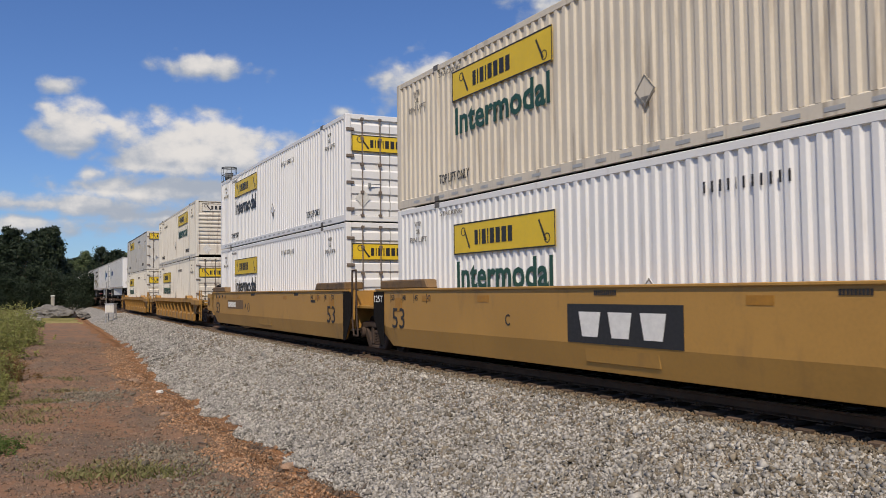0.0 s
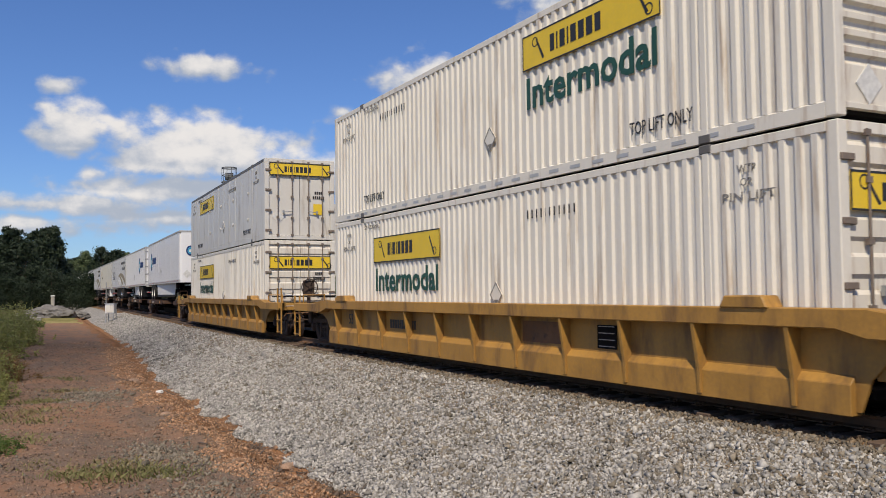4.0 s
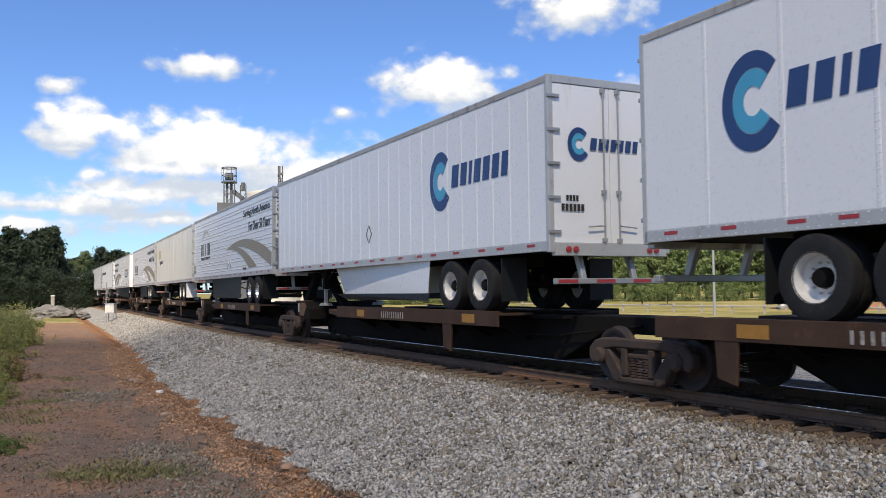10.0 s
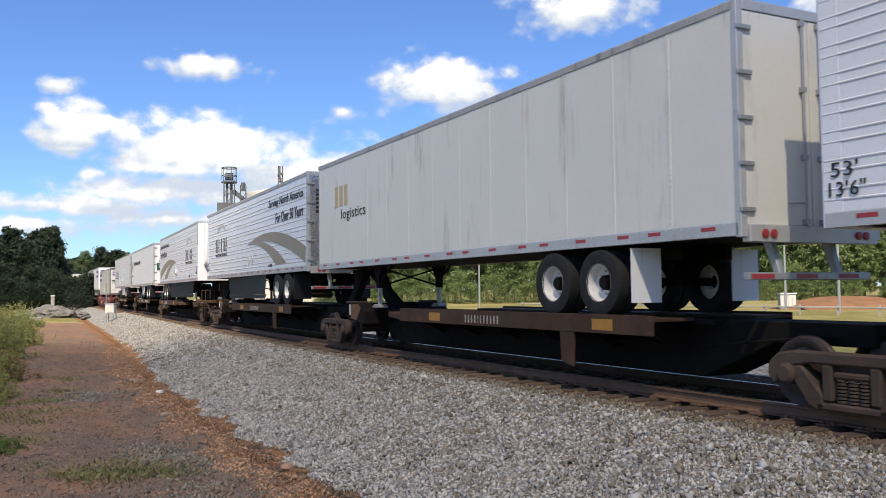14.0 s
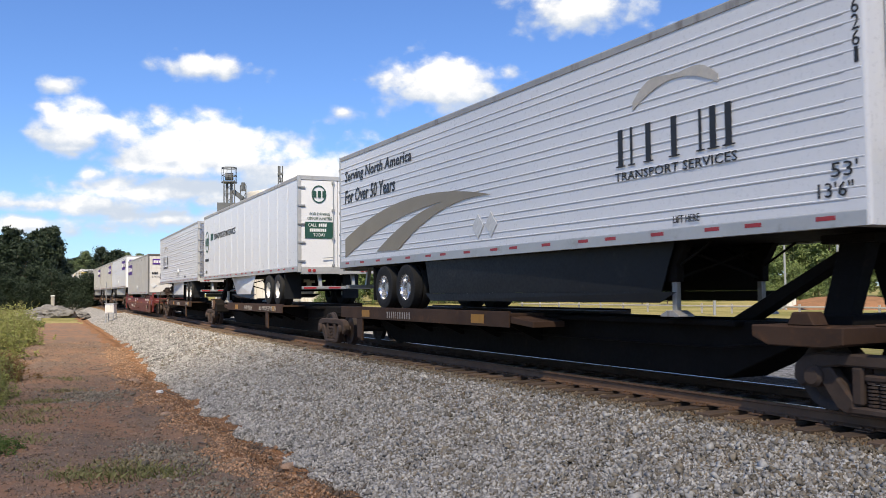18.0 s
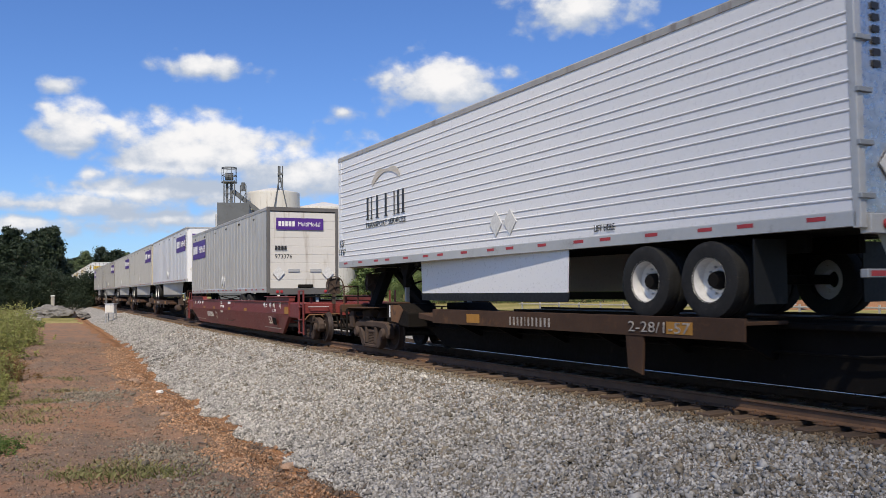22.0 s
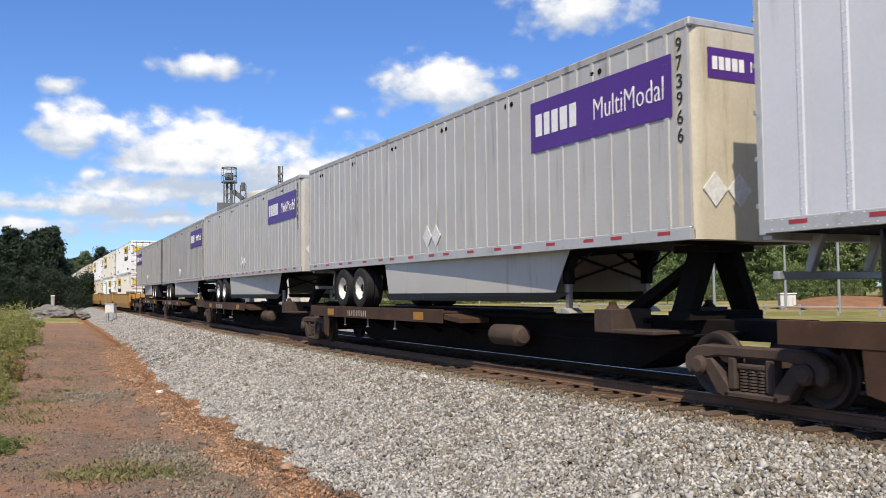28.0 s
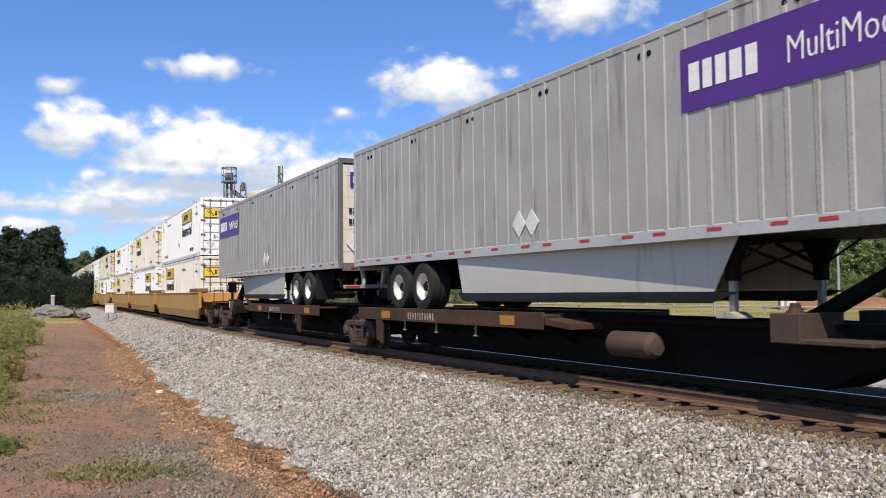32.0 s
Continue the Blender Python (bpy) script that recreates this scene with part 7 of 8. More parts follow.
# ---- railway track ----
def build_track():
    tr = tagged(new("railway_track"), "steel rails on dark timber ties in ballast", "railway track", kind="structure")
    stations = [-1500, -900, -600, -420, -300, -230, -180] + [-150 + k * 5 for k in range(36)] + [60, 120, 300, 900]
    prof = [(-0.07, -0.165), (0.07, -0.165), (0.07, -0.15), (0.012, -0.13), (0.012, -0.045), (0.036, -0.035), (0.036, -0.004), (0.026, 0.0), (-0.026, 0.0), (-0.036, -0.004), (-0.036, -0.035), (-0.012, -0.045), (-0.012, -0.13), (-0.07, -0.15)]
    for off in (-0.755, 0.755):
        vs, fs = [], []
        for s in stations:
            for a, z in prof:
                x, y, h = spot(s, off + a)
                vs.append((x, y, z))
        k = len(prof)
        for i in range(len(stations) - 1):
            for j in range(k):
                fs.append((i * k + j, i * k + (j + 1) % k, i * k + k + (j + 1) % k, i * k + k + j))
        me = bpy.data.meshes.new("rail")
        me.from_pydata(vs, [], fs)
        me.materials.append(M["rail_rust"])
        me.materials.append(M["rail_top"])
        me.polygons.foreach_set("material_index", [1 if f % k in (6, 7, 8) else 0 for f in range(len(fs))])
        me.update()
        rail = new("rail", me)
        rail.parent = tr
    tie = Shape().box(-0.115, 0.115, -1.32, 1.32, -0.34, -0.175).mesh("tie", 0.012)
    tie.materials.append(M["tie_wood"])
    plate = Shape().box(-0.1, 0.1, -0.18, 0.18, -0.175, -0.16)
    for a in (-0.07, 0.07):
        for b in (-0.09, 0.09):
            plate.box(a - 0.015, a + 0.015, b - 0.02, b + 0.02, -0.16, -0.135)
    plate = plate.mesh("tie_plate")
    plate.materials.append(M["rail_rust"])
    rng = random.Random(5)
    for k in range(150):
        s = 6.0 - k * 0.52
        t = new("tie", tie)
        t.parent = tr
        t.matrix_basis = on_track(s + rng.uniform(-0.04, 0.04), rng.uniform(-0.06, 0.06), rng.uniform(-0.012, 0.004)) @ pose(0, 0, 0, 0, 0, rng.uniform(-1.5, 1.5))
        if k < 80:
            for off in (-0.755, 0.755):
                p = new("tie_plate", plate)
                p.parent = tr
                p.matrix_basis = on_track(s, off, 0.001)
    far = Shape()
    for k in range(420):
        m = on_track(6.0 - (150 + k) * 0.52)
        far.add([m @ v.co for v in tie.vertices], [tuple(q.vertices) for q in tie.polygons])
    me = far.mesh("far_ties")
    ob = part("far_ties", me, "tie_wood", tr)
    ob["kind"] = "stuff"


build_track()


# ---- trees and weeds ----
def leaf_cloud(rng, centres, radii, count, leaf, squash=0.75):
    """Small leaf blades round several clump centres, as one mesh."""
    vs, fs = [], []
    c, r = np.array(centres), np.array(radii)
    pick = rng.choice(len(c), count, p=(r ** 2) / (r ** 2).sum())
    d = rng.normal(0, 1, (count, 3))
    d /= np.linalg.norm(d, axis=1)[:, None]
    p = c[pick] + d * (r[pick] * (0.25 + 1.05 * rng.random(count)))[:, None] * np.array([1, 1, squash])
    u = rng.normal(0, 1, (count, 3))
    u /= np.linalg.norm(u, axis=1)[:, None]
    v = np.cross(u, d + 0.3 * rng.normal(0, 1, (count, 3)))
    v /= np.linalg.norm(v, axis=1)[:, None]
    l = leaf * (0.6 + 0.8 * rng.random(count))[:, None]
    pts = np.stack([p - u * l, p + v * l * 0.5, p + u * l, p - v * l * 0.5], 1)
    return pts


def cloud_mesh(name, pts):
    n = len(pts)
    me = bpy.data.meshes.new(name)
    me.vertices.add(n * 4)
    me.vertices.foreach_set("co", pts.reshape(-1))
    me.loops.add(n * 4)
    me.loops.foreach_set("vertex_index", np.arange(n * 4, dtype=np.int32))
    me.polygons.add(n)
    me.polygons.foreach_set("loop_start", np.arange(0, n * 4, 4, dtype=np.int32))
    me.update(calc_edges=True)
    return me


def tree(label, kind, seed, height, tone=None):
    """A tree: tapered trunk with limbs, and a crown of many leaf tufts with gaps."""
    rng = np.random.default_rng(seed)
    ob = tagged(new("tree"), label, "tree", "woods beyond the tracks")
    s = Shape()
    lean = rng.normal(0, 0.02, 2)
    h0 = height * (0.92 if kind == "pine" else 0.8)
    s.rod((0, 0, -0.3), (lean[0] * h0 * 0.5, lean[1] * h0 * 0.5, h0 * 0.5), height * 0.017, 8, height * 0.012)
    s.rod((lean[0] * h0 * 0.5, lean[1] * h0 * 0.5, h0 * 0.5), (lean[0] * h0, lean[1] * h0, h0), height * 0.012, 8, height * 0.004)
    centres, radii = [], []
    k = 34 if kind == "pine" else 38
    for i in range(k):
        f = (i + rng.random()) / k
        z = height * ((0.36 + 0.62 * f) if kind == "pine" else (0.06 + 0.82 * f) if kind == "bush" else (0.16 + 0.8 * f))
        wide = height * (0.2 * (1 - f) ** 0.6 + 0.03 if kind == "pine" else 0.5 * (1 - 0.8 * f) if kind == "bush" else 0.27 * math.sin(math.pi * min(0.98, 0.2 + 0.8 * f)) ** 0.8)
        a = i * 2.4 + rng.random()
        d = wide * (0.45 + 0.55 * rng.random())
        c = (d * math.cos(a), d * math.sin(a), z + rng.normal(0, 0.2))
        centres.append(c)
        radii.append(height * ((0.05 + 0.035 * rng.random()) if kind == "pine" else (0.13 + 0.06 * rng.random()) if kind == "bush" else (0.06 + 0.05 * rng.random())))
        s.rod((lean[0] * z, lean[1] * z, z - d * 0.35), c, height * 0.003, 5, height * 0.001)
    part("trunk", s.mesh("trunk"), "bark", ob)
    crown = part("crown", cloud_mesh("crown", leaf_cloud(rng, centres, radii, 5200, height * 0.02)), tone or ("pine" if kind == "pine" else "broadleaf"), ob)
    return ob


def woods():
    rng = np.random.default_rng(11)
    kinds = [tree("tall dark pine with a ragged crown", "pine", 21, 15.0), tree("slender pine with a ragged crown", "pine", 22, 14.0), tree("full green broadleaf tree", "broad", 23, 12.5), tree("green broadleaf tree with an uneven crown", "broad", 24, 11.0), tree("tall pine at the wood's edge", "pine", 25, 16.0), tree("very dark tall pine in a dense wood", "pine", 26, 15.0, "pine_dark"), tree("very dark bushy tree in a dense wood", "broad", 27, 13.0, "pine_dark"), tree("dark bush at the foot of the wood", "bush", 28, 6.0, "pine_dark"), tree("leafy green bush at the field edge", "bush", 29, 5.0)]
    places = []
    # azimuth from the track's far end towards the field, distance, height
    for k in range(64):
        az = 19 + 45 * (k + rng.random()) / 64
        d = 150 + 24 * rng.random()
        places.append((az, d, (14.5 if az < 34 else 17.5) * (0.8 + 0.35 * rng.random()), rng.choice([0, 2, 3, 2, 1, 4])))
    for k in range(46):
        az = 19 + 45 * (k + rng.random()) / 46
        places.append((az, 134 + 10 * rng.random(), 8.5 + 4.5 * rng.random(), rng.choice([2, 3])))
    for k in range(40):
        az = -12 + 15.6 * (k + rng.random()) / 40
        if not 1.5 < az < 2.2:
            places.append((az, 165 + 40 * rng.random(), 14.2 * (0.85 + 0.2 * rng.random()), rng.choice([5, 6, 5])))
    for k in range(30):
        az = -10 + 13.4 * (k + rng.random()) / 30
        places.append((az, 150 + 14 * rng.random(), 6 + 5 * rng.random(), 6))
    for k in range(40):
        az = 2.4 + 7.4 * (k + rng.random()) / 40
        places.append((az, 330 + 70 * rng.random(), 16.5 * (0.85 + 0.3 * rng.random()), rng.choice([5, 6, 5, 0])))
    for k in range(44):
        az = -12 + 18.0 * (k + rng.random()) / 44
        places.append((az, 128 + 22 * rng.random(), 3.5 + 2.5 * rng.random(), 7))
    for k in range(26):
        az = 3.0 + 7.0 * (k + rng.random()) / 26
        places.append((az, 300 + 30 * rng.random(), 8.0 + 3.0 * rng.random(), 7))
    for k in range(40):
        az = 19 + 45 * (k + rng.random()) / 40
        places.append((az, 126 + 9 * rng.random(), 2.6 + 2.6 * rng.random(), 8))
    # young trees on the open grass
    for x, y in ((-82.3, 70.4), (-79.5, 71.9), (-70.0, 84.0), (-58.0, 74.0), (-63.0, 91.0)):
        places.append((math.degrees(math.atan2(y, -x)), math.hypot(x, y), 3.4 + 1.4 * rng.random(), 3))
    used = set()
    for az, d, h, k in places:
        a = radians(az)
        src = kinds[k]
        sc = h / (15.0, 14.0, 12.5, 11.0, 16.0, 15.0, 13.0, 6.0, 5.0)[k]
        m = pose(-math.cos(a) * d, math.sin(a) * d, -0.6 if az < 12 else -0.45, 0, 0, float(rng.uniform(0, 360)))
        if k not in used:
            used.add(k)
            src.matrix_basis = m @ Matrix.Scale(sc, 4)
            continue
        t = copy_thing(src, m)
        t.scale = (sc, sc, sc * float(rng.uniform(0.92, 1.1)))


woods()


def weed_clump(label, seed, height, spread, blades, tone):
    """Upright weed stems with narrow leaves."""
    rng = np.random.default_rng(seed)
    ob = tagged(new("weed_clump"), label, "weeds", "weeds beside the dirt verge")
    stems, pts = Shape(), []
    for k in range(blades):
        x, y = rng.normal(0, spread, 2)
        h = height * (0.55 + 0.5 * rng.random()) * math.exp(-(x * x + y * y) / (6 * spread * spread))
        lx, ly = rng.normal(0, 0.16, 2) * h
        stems.rod((x, y, -0.05), (x + lx, y + ly, h), 0.006, 4, 0.002)
        m = 26
        f = rng.random(m) ** 0.7
        c = np.stack([x + lx * f, y + ly * f, h * f], 1)
        d = rng.normal(0, 1, (m, 3)) * np.array([1, 1, 0.5])
        d /= np.linalg.norm(d, axis=1)[:, None]
        l = (0.035 + 0.055 * rng.random((m, 1))) * (1.1 - 0.5 * f[:, None])
        v = np.cross(d, rng.normal(0, 1, (m, 3)))
        v /= np.linalg.norm(v, axis=1)[:, None]
        pts.append(np.stack([c, c + d * l + v * l * 0.28, c + d * l * 2, c + d * l - v * l * 0.28], 1))
    part("stem", stems.mesh("stem"), "straw", ob)["kind"] = "stuff"
    part("foliage", cloud_mesh("foliage", np.concatenate(pts)), tone, ob)["kind"] = "stuff"
    return ob


def grass_tuft(label, seed, height, spread, blades, tone):
    rng = np.random.default_rng(seed)
    ob = tagged(new("grass_tuft"), label, "grass", "grass tufts on the dirt")
    x, y = rng.normal(0, spread, (2, blades))
    h = height * (0.4 + 0.7 * rng.random(blades))
    a = rng.random(blades) * 6.283
    lean = 1.5 * rng.random(blades)
    w = 0.004 + 0.004 * rng.random(blades)
    base = np.stack([x, y, np.full(blades, -0.01)], 1)
    ac = np.stack([np.cos(a), np.sin(a), 0 * a], 1)
    ad = np.stack([-np.sin(a), np.cos(a), 0 * a], 1)
    tip = base + ac * (h * lean)[:, None] + np.array([0, 0, 1.0]) * h[:, None]
    midp = base + ac * (h * lean * 0.3)[:, None] + np.array([0, 0, 0.6]) * h[:, None]
    pts = np.stack([base - ad * w[:, None], base + ad * w[:, None], midp + ad * w[:, None] * 0.8, tip], 1)
    part("grass", cloud_mesh("grass", pts), tone, ob)["kind"] = "stuff"
    return ob


def at_ground(s, w, turn=0.0):
    x, y, z = ground_xyz(s, w, ground_z(s, w))
    return pose(x, y, z, 0, 0, turn)


def plants():
    rng = np.random.default_rng(3)
    kinds = [weed_clump("tall pale green goldenrod-like weeds", 31, 1.35, 0.3, 46, "weed"), weed_clump("yellow-green weeds with dry stems", 32, 1.05, 0.3, 44, "weed"), weed_clump("low leafy green weeds", 33, 0.55, 0.34, 60, "weed_green")]
    used = set()
    kinds.append(weed_clump("dead rust-brown weeds beside the dirt", 34, 0.8, 0.3, 40, "dead_weed"))
    spots = []
    # plan places beside the verge: x, y, kind, scale
    for k in range(34):
        x = -33 - 20 * rng.random()
        limit = float(np.interp(-x, [33, 40, 53], [0.75, 1.35, 2.1]))
        spots.append((x, limit - 0.3 - 2.6 * rng.random() ** 1.3, int(rng.choice([0, 0, 1])), 1.25 + 0.35 * rng.random()))
    for k in range(9):
        x = -25 - 7 * rng.random()
        spots.append((x, 0.55 + 0.03 * (-25 - x) - 1.0 * rng.random(), int(rng.choice([3, 3, 1])), 0.8 + 0.35 * rng.random()))
    for k in range(12):
        x = -18.2 - 6 * rng.random()
        spots.append((x, 0.2 - 1.3 * rng.random(), int(rng.choice([1, 1, 0])), 0.55 + 0.25 * rng.random()))
    for k in range(3):
        spots.append((-14.3 - 0.5 * k, 0.12 - 0.2 * k, 2, 0.55))
    for k in range(14):
        x = -46 - 26 * rng.random()
        spots.append((x, float(np.interp(-x, [46, 72], [0.6, 2.6])) + rng.uniform(-1.2, 0.1), 2, 0.9 + 0.8 * rng.random()))
    for x, y, k, sc in spots:
        m = pose(x, y, -0.86, 0, 0, float(rng.uniform(0, 360)))
        if k not in used:
            used.add(k)
            kinds[k].matrix_basis = m @ Matrix.Scale(sc, 4)
        else:
            copy_thing(kinds[k], m).scale = (sc, sc, sc)
    tufts = [grass_tuft("low dry green grass tuft on red dirt", 41, 0.05, 0.2, 380, "dull_grass"), grass_tuft("sparse straw-coloured grass tuft", 42, 0.06, 0.22, 220, "straw"), grass_tuft("grey dead weed tangle at the ballast edge", 43, 0.12, 0.2, 130, "twig")]
    spots = [(-11.7, 1.45, 0, 1.5), (-11.4, 1.9, 0, 1.2), (-11.9, 1.0, 0, 1.1), (-12.3, 1.6, 1, 1.2), (-15.4, 0.2, 0, 1.6), (-15.9, -0.1, 0, 1.5), (-17.5, 0.6, 0, 1.4), (-18.4, 0.8, 1, 1.5), (-20.5, 0.9, 0, 1.5), (-13.0, 0.6, 1, 1.0), (-22.5, 1.4, 1, 1.4), (-26.0, 1.7, 0, 1.5), (-11.2, 3.7, 2, 1.0), (-11.9, 3.9, 2, 1.1), (-12.6, 3.9, 2, 0.9), (-10.4, 3.8, 2, 0.8), (-14.6, 4.0, 2, 0.8)]
    used = set()
    for x, y, k, sc in spots:
        i = int(np.argmin((LINE_X - x) ** 2 + (LINE_Y - y) ** 2))
        m = pose(x, y, ground_z(GRID[i], y - LINE_Y[i]), 0, 0, float(rng.uniform(0, 360)))
        if k not in used:
            used.add(k)
            tufts[k].matrix_basis = m @ Matrix.Scale(sc, 4)
        else:
            copy_thing(tufts[k], m).scale = (sc, sc, sc)


plants()


# ---- lineside things ----
def lineside():
    # white instrument cabinet on a stand beside the track
    x, y, h = spot(-76.0, -3.3)
    z = ground_z(-76.0, -3.3) + 0.25
    cab = tagged(new("instrument_cabinet"), "small white metal cabinet on legs beside the track", "cabinet")
    cab.matrix_basis = pose(x, y, z, 0, 0, math.degrees(h) + 62)
    part("body", Shape().box(-0.36, 0.36, -0.3, 0.3, 0.42, 1.2).mesh("body", 0.02), "white", cab)
    part("roof", Shape().box(-0.42, 0.42, -0.36, 0.36, 1.2, 1.26).mesh("roof", 0.015), "galv", cab)
    part("door", Shape().box(-0.3, 0.3, -0.325, -0.302, 0.5, 1.12).mesh("door", 0.01), "greywhite", cab, "grey door panel")
    for a in (-0.32, 0.32):
        for b in (-0.26, 0.26):
            part("leg", cached("cleg", lambda: Shape().box(-0.03, 0.03, -0.03, 0.03, -0.45, 0.42).mesh("leg")), "galv", cab, "", pose(a, b, 0))
    part("mast", Shape().rod((-0.46, 0.1, -0.45), (-0.46, 0.1, 3.0), 0.035, 8).mesh("mast"), "galv", cab)
    # grey stone heap and pale slab beyond the weeds
    heap = tagged(new("rubble_heap"), "grey rubble and concrete heap at the track side", "rubble")
    for px, py, rx, ry, hz in ((0.0, 0.0, 3.6, 2.4, 1.15), (2.2, -2.2, 2.0, 1.4, 0.75), (-1.5, 2.2, 2.4, 1.6, 0.6)):
        bm = bmesh.new()
        bmesh.ops.create_icosphere(bm, subdivisions=4, radius=1.0)
        for v in bm.verts:
            k = 1 + 0.25 * noise.noise(v.co * 2.0 + Vector((px, py, 0))) + 0.14 * noise.noise(v.co * 6.0)
            v.co = Vector((v.co.x * rx * k, v.co.y * ry * k, max(v.co.z, -0.3) * hz * k))
        me = bpy.data.meshes.new("mound")
        bm.to_mesh(me)
        bm.free()
        part("mound", me, "rubble", heap, "", pose(px, py, 0))
    heap.matrix_basis = pose(-98.0, 5.6, -0.8)
    slab = tagged(new("concrete_slab"), "pale flat concrete slab in low weeds", "slab")
    part("body", Shape().box(-1.6, 1.6, -1.0, 1.0, -0.1, 0.28).mesh("body", 0.05), "concrete", slab)
    slab.matrix_basis = pose(-84.0, 2.6, -0.75, 0, 0, 12)
    post = tagged(new("marker_post"), "pale concrete marker post", "post")
    part("body", Shape().box(-0.32, 0.32, -0.2, 0.2, -0.2, 2.0).mesh("body", 0.03), "concrete", post)
    part("cap", Shape().box(-0.36, 0.36, -0.24, 0.24, 2.0, 2.12).mesh("cap", 0.02), "white", post)
    post.matrix_basis = pose(-118.0, 6.8, -0.7)
    # flood light mast and slimmer poles on the field
    for az, d, hgt, heads in ((52.2, 71.0, 12.2, 2), (45.0, 66.0, 7.0, 0), (49.2, 80.0, 9.0, 0), (30.0, 90.0, 8.0, 0)):
        a = radians(az)
        p = tagged(new("light_pole"), "tall grey light pole with two flood lights" if heads else "slim grey pole on the grass", "pole")
        part("shaft", Shape().rod((0, 0, -0.3), (0, 0, hgt), 0.11, 10, 0.07).mesh("shaft", smooth=True), "galv", p)
        if heads:
            part("crossarm", Shape().box(-0.6, 0.6, -0.05, 0.05, hgt - 0.1, hgt).mesh("crossarm", 0.01), "galv", p)
            for sg in (-1, 1):
                part("flood_light", cached("flood", lambda: Shape().extrude([(-0.26, 0.0), (0.26, 0.0), (0.34, 0.3), (-0.34, 0.3)], "y", -0.22, 0.2).mesh("flood_light", 0.03)), "galv", p, "", pose(sg * 0.48, -0.1, hgt, 25, 0, 0))
        p.matrix_basis = pose(-math.cos(a) * d, math.sin(a) * d, -0.55, 0, 0, 90 - az + 90)
    # low white rail fence and kerb along the field road
    fence = tagged(new("rail_fence"), "low pale barrier rail along the field road", "fence")
    for k in range(16):
        part("post", cached("fpost", lambda: Shape().box(-0.06, 0.06, -0.06, 0.06, -0.2, 0.75).mesh("post")), "concrete", fence, "", pose(k * 3.0, 0, 0))
    part("rail", Shape().box(-0.5, 45.5, -0.1, -0.061, 0.5, 0.62).mesh("rail", 0.02), "concrete", fence)
    fence.matrix_basis = pose(-76.0, 49.0, -0.55, 0, 0, 4)
    box = tagged(new("utility_box"), "small pale metal utility box on the grass", "utility box")
    part("body", Shape().box(-0.7, 0.7, -0.5, 0.5, -0.1, 1.3).mesh("body", 0.03), "galv", box)
    part("lid", Shape().extrude([(-0.55, 1.3), (0.55, 1.3), (0.55, 1.36), (-0.55, 1.42)], "x", -0.75, 0.75).mesh("lid", 0.01), "white", box)
    for sg in (-1, 1):
        part("door", cached("ubd", lambda: Shape().box(-0.32, 0.32, -0.53, -0.503, 0.08, 1.2).mesh("door", 0.01)), "greywhite", box, "", pose(sg * 0.34, 0, 0))
    box.matrix_basis = pose(-53.9, 62.6, -0.5, 0, 0, 50)
    shrub = tagged(new("dirt_mound"), "low orange dirt mound on the field", "mound")
    m = Shape()
    m.lathe([(7.0, 0.0), (5.0, 0.7), (2.5, 1.2), (0.0, 1.3)], 18, axis="z", closed=False)
    part("body", m.mesh("body", smooth=True), "clay", shrub)
    shrub.matrix_basis = pose(-52.0, 68.0, -0.7)


lineside()


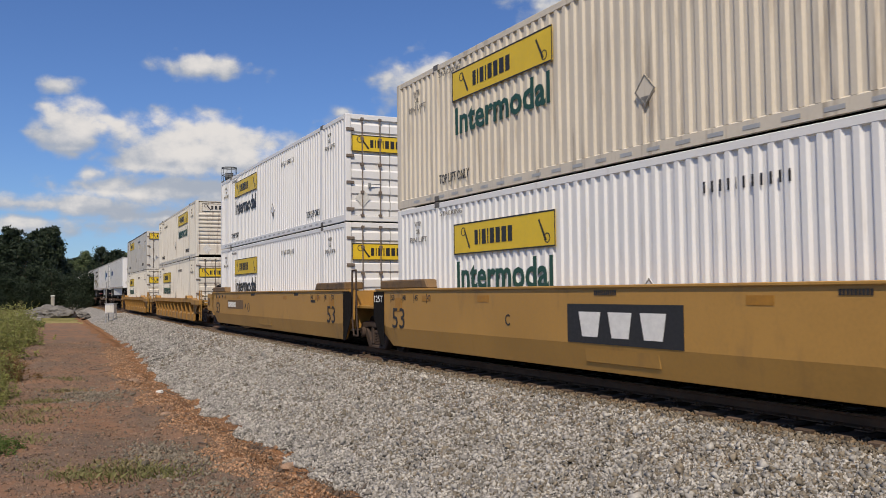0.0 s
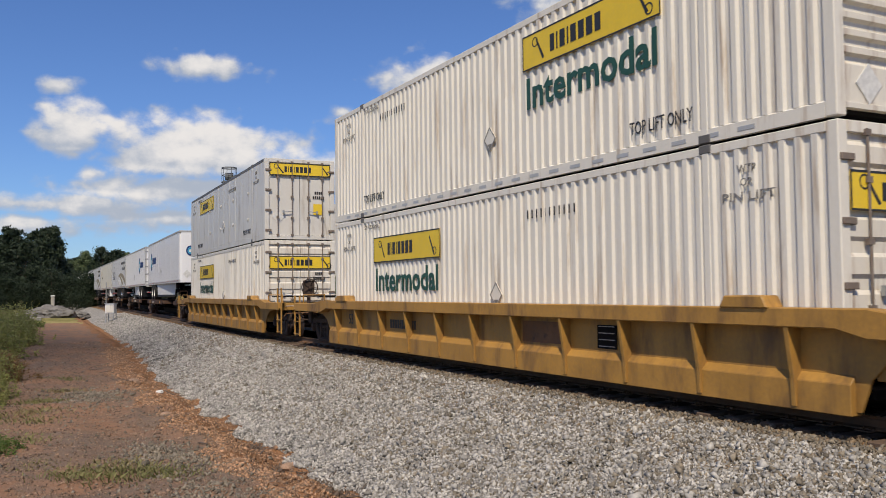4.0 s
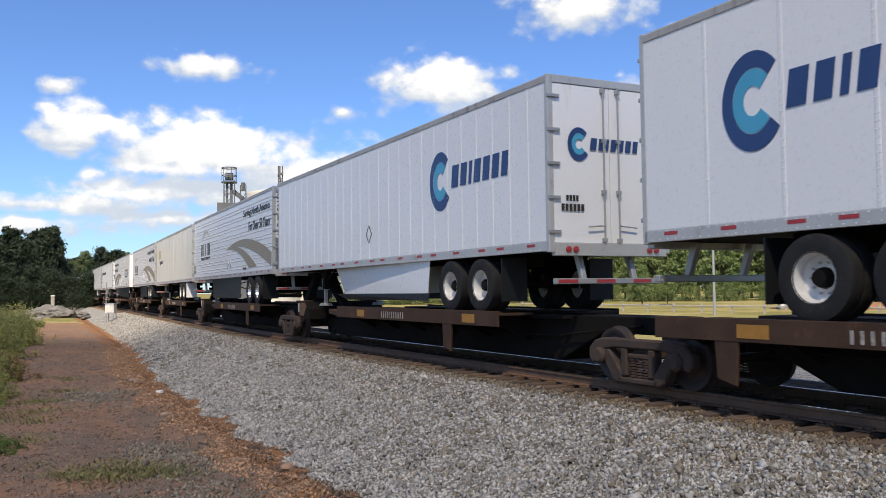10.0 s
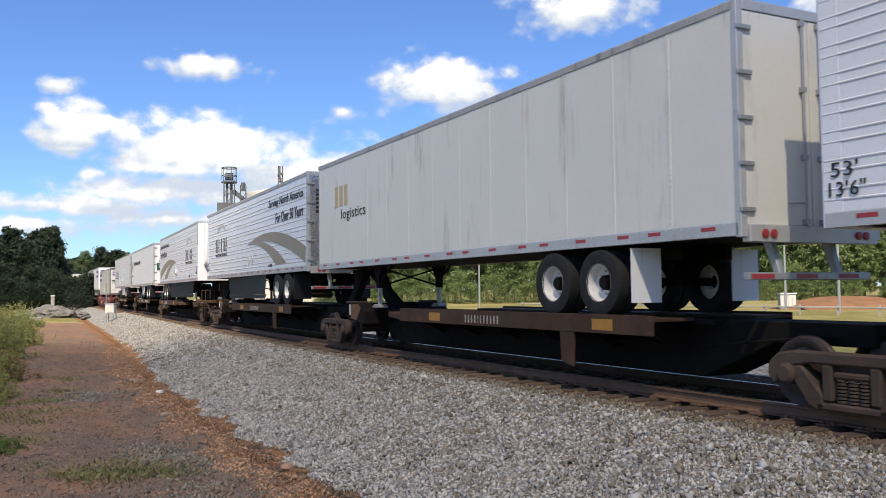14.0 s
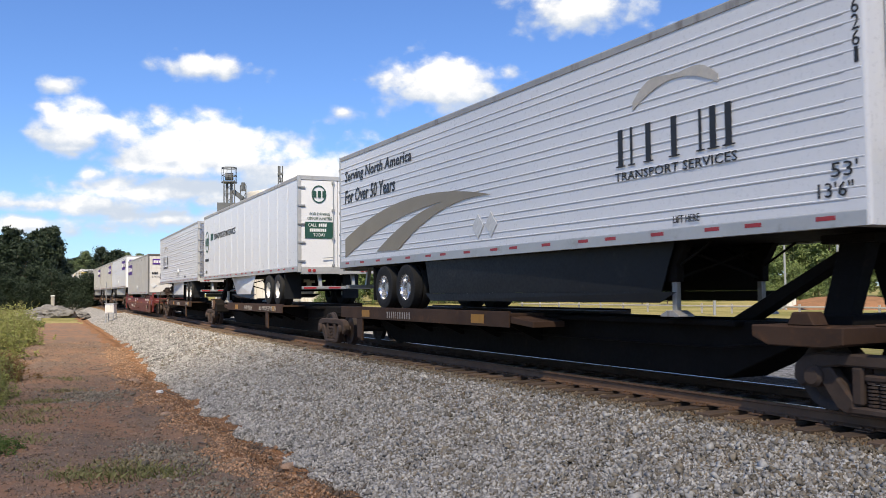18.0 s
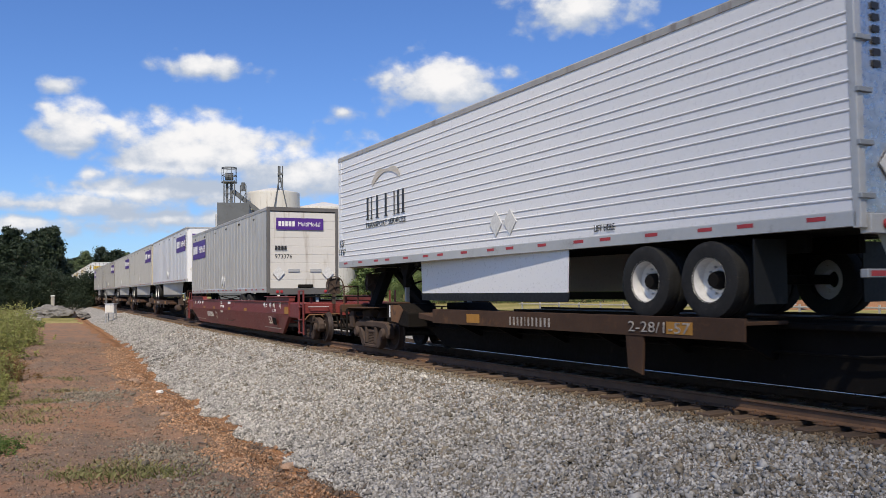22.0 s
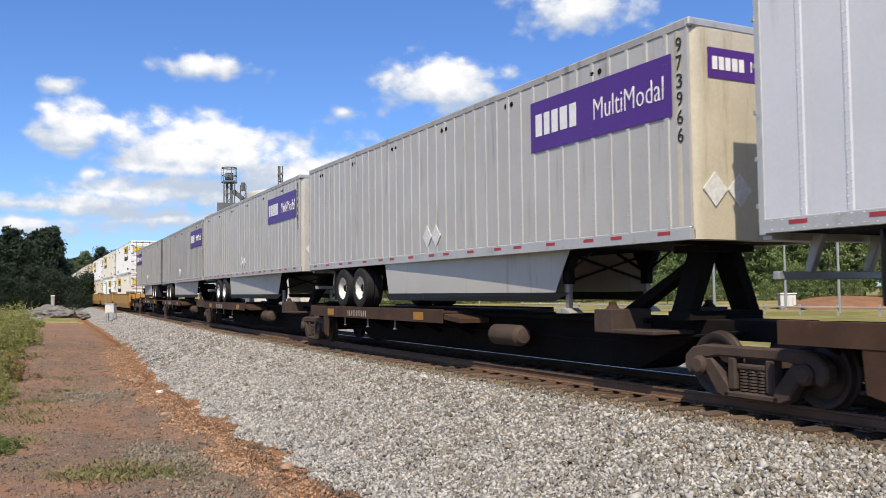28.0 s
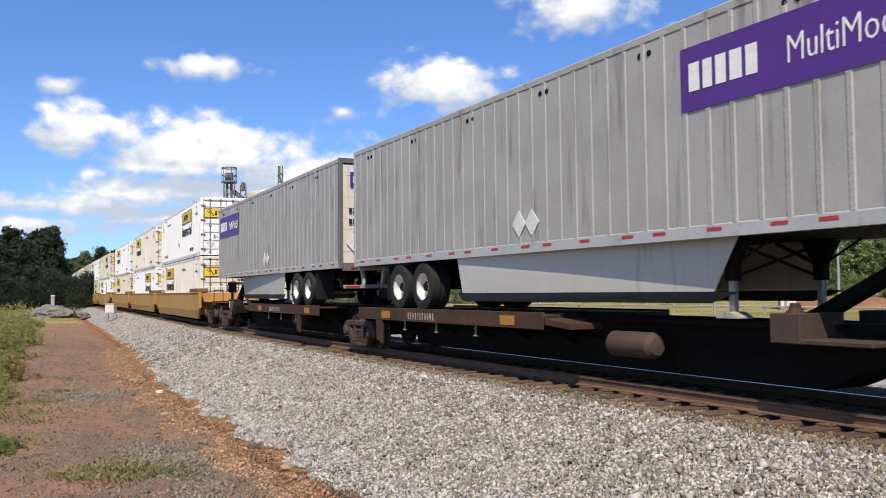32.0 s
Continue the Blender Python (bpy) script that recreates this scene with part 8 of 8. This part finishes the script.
def elevator():
    """Grain elevator behind the train: bins, a leg tower with head house, conveyor and peaked frame."""
    d = 130.0
    a = radians(13.7)
    ob = tagged(new("grain_elevator"), "grey grain elevator with lattice leg tower and round bins", "grain elevator")
    ob.matrix_basis = pose(-math.cos(a) * d, math.sin(a) * d, -0.5, 0, 0, 90 - 13.7) @ Matrix.Diagonal((1.0, 1.0, 1.035, 1.0))
    # local x across the view, to the right; y towards the viewer is negative
    tw = Shape()
    for px in (-0.75, 0.75):
        for py in (-0.75, 0.75):
            tw.rod((px, py, 0), (px, py, 17.8), 0.09, 6)
    for k in range(9):
        z = k * 2.0
        for p, q in (((-0.75, -0.75), (0.75, -0.75)), ((0.75, -0.75), (0.75, 0.75)), ((0.75, 0.75), (-0.75, 0.75)), ((-0.75, 0.75), (-0.75, -0.75))):
            tw.rod((*p, z), (*q, z), 0.05, 5)
            tw.rod((*p, z), (*q, min(z + 2.0, 17.8)), 0.04, 5)
    part("leg_tower", tw.mesh("leg_tower"), "steel_dark", ob, "lattice leg tower")
    part("leg_casing", Shape().box(-0.5, -0.12, -0.3, 0.3, 0, 17.6).box(0.12, 0.5, -0.3, 0.3, 0, 17.6).mesh("leg_casing"), "steel_dark", ob)
    cage = Shape()
    cage.lathe([(1.0, 19.55), (1.1, 19.55), (1.1, 19.7), (1.0, 19.7)], 14, axis="z").lathe([(1.0, 18.5), (1.1, 18.5), (1.1, 18.6), (1.0, 18.6)], 14, axis="z").lathe([(0.0, 17.5), (1.15, 17.5), (1.15, 17.65), (0.0, 17.65)], 14, axis="z", closed=False)
    part("head_cage", cage.mesh("head_cage"), "steel_dark", ob)
    for k in range(10):
        b = k * 0.6283
        part("cage_bar", cached("cagebar", lambda: Shape().rod((0, 0, 17.6), (0, 0, 19.6), 0.04, 5).mesh("cage_bar")), "steel_dark", ob, "", pose(1.05 * math.cos(b), 1.05 * math.sin(b), 0))
    part("head_drum", Shape().rod((-0.6, 0, 18.4), (0.6, 0, 18.4), 0.55, 12).mesh("head_drum"), "steel_dark", ob)
    part("conveyor", Shape().box(-0.3, 0.3, -0.3, 0.3, 0, 6.4).mesh("conveyor"), "steel_dark", ob, "", pose(0.5, 0, 16.4, 0, 128, 0))
    small = Shape()
    for px in (2.6, 3.4):
        for py in (-0.4, 0.4):
            small.rod((px, py, 8), (px, py, 15.2), 0.07, 5)
    for k in range(5):
        small.rod((2.6, -0.4, 9 + k * 1.3), (3.4, -0.4, 10.2 + k * 1.3), 0.05, 5)
    small.box(2.6, 3.4, -0.4, 0.4, 14.4, 14.7).rod((3.0, 0, 14.5), (3.0, 0, 15.6), 0.28, 8)
    part("distributor_tower", small.mesh("distributor_tower"), "steel_dark", ob, "", pose(-1.0, 0, 2.0))
    for px, r, h, py in ((0.0, 2.0, 13.2, 2.5), (6.5, 4.0, 16.5, 3.5), (14.5, 5.2, 14.5, 6.0)):
        def bin_mesh():
            prof = []
            n = int(h / 0.55)
            for k in range(n):
                prof += [(r, k * h / n), (r + 0.05, (k + 0.5) * h / n)]
            prof += [(r, h), (r * 0.96, h + 0.05), (0.3, h + r * 0.2), (0.0, h + r * 0.2)]
            return Shape().lathe(prof, 32, axis="z", closed=False).mesh("grain_bin", smooth=True)
        part("grain_bin", bin_mesh(), "greywhite", ob, "corrugated round steel bin", pose(px, py, 0))
    part("dark_house", Shape().box(-1.7, 2.9, -1.2, 1.2, 0, 14.6).mesh("dark_house", 0.05), "steel_dark", ob, "dark sheet metal house")
    peak = Shape()
    for px in (9.8, 12.6):
        for py in (-1.2, 1.2):
            peak.rod((px, py, 12), (11.1, py * 0.2, 19.2), 0.09, 5)
    for k in range(6):
        peak.rod((10.9, 0, 13 + k), (11.5, 0, 14 + k), 0.05, 5)
    peak.rod((10.9, 0, 12), (10.9, 0, 20.6), 0.09, 6).rod((11.5, 0, 12), (11.5, 0, 20.6), 0.09, 6)
    peak.box(10.8, 11.6, -0.3, 0.3, 19.3, 19.6).rod((11.1, 0, 19.4), (11.1, 0, 20.6), 0.12, 6)
    part("peaked_frame", peak.mesh("peaked_frame"), "steel_dark", ob, "", pose(-3.8, 0, -0.5))


elevator()


def debris():
    rng = np.random.default_rng(17)
    for k in range(26):
        s = Shape()
        p = Vector((0, 0, 0.02))
        a = rng.random() * 6.28
        for j in range(3):
            q = p + Vector((math.cos(a), math.sin(a), rng.normal(0, 0.15))) * (0.12 + 0.2 * rng.random())
            s.rod(p, q, 0.011 - j * 0.003, 5)
            p, a = q, a + rng.normal(0, 0.6)
        st = tagged(new("twig"), "dark dead twig on the dirt", "twig", "twigs on the verge")
        part("stick", s.mesh("stick"), "twig", st)
        sp, wp = -8 - 26 * rng.random() ** 1.2, -5.2 - 1.9 * rng.random()
        st.matrix_basis = at_ground(sp, wp)
    for s, w, sz, tone in ((-24.0, -6.4, 0.17, "pebble"), (-9.8, -5.6, 0.1, "pebble"), (-17.0, -6.7, 0.1, "pebble"), (-12.5, -5.7, 0.12, "pebble"), (-21.0, -6.2, 0.09, "placard")):
        r = tagged(new("rock"), "rust-coloured rock on the dirt verge", "rock", "rocks on the verge")
        bm = bmesh.new()
        bmesh.ops.create_icosphere(bm, subdivisions=2, radius=sz)
        for v in bm.verts:
            v.co *= 1 + 0.45 * noise.noise(v.co * 9 + Vector((s, w, 0)))
            v.co.z *= 0.6
        me = bpy.data.meshes.new("rock")
        bm.to_mesh(me)
        bm.free()
        part("body", me, tone, r)
        r.matrix_basis = at_ground(s, w)


debris()


# ---- the train runs ----
def motions():
    walk(SHADE_CLOUD, [(t, Matrix.Translation(CLOUD_BASE + Vector((-58.3 + 3.9 * t, -40.4 + 2.25 * t, 0.0)))) for t in (0.0, 8.0, 16.0, 24.0, 32.0)])
    times = [k * 1.0 for k in range(33)]
    for ob, s, z in MOVING:
        walk(ob, [(t, on_track(s + run(t), 0.0, z)) for t in times])
    steps = 480
    for w, dx in WHEELSETS:
        rows = []
        for k in range(steps + 1):
            t = 32.0 * k / steps
            rows.append((t, pose(dx, 0, WHEEL_R, 0, math.degrees(run(t) / WHEEL_R) % 360.0, 0)))
        walk(w, rows)


motions()
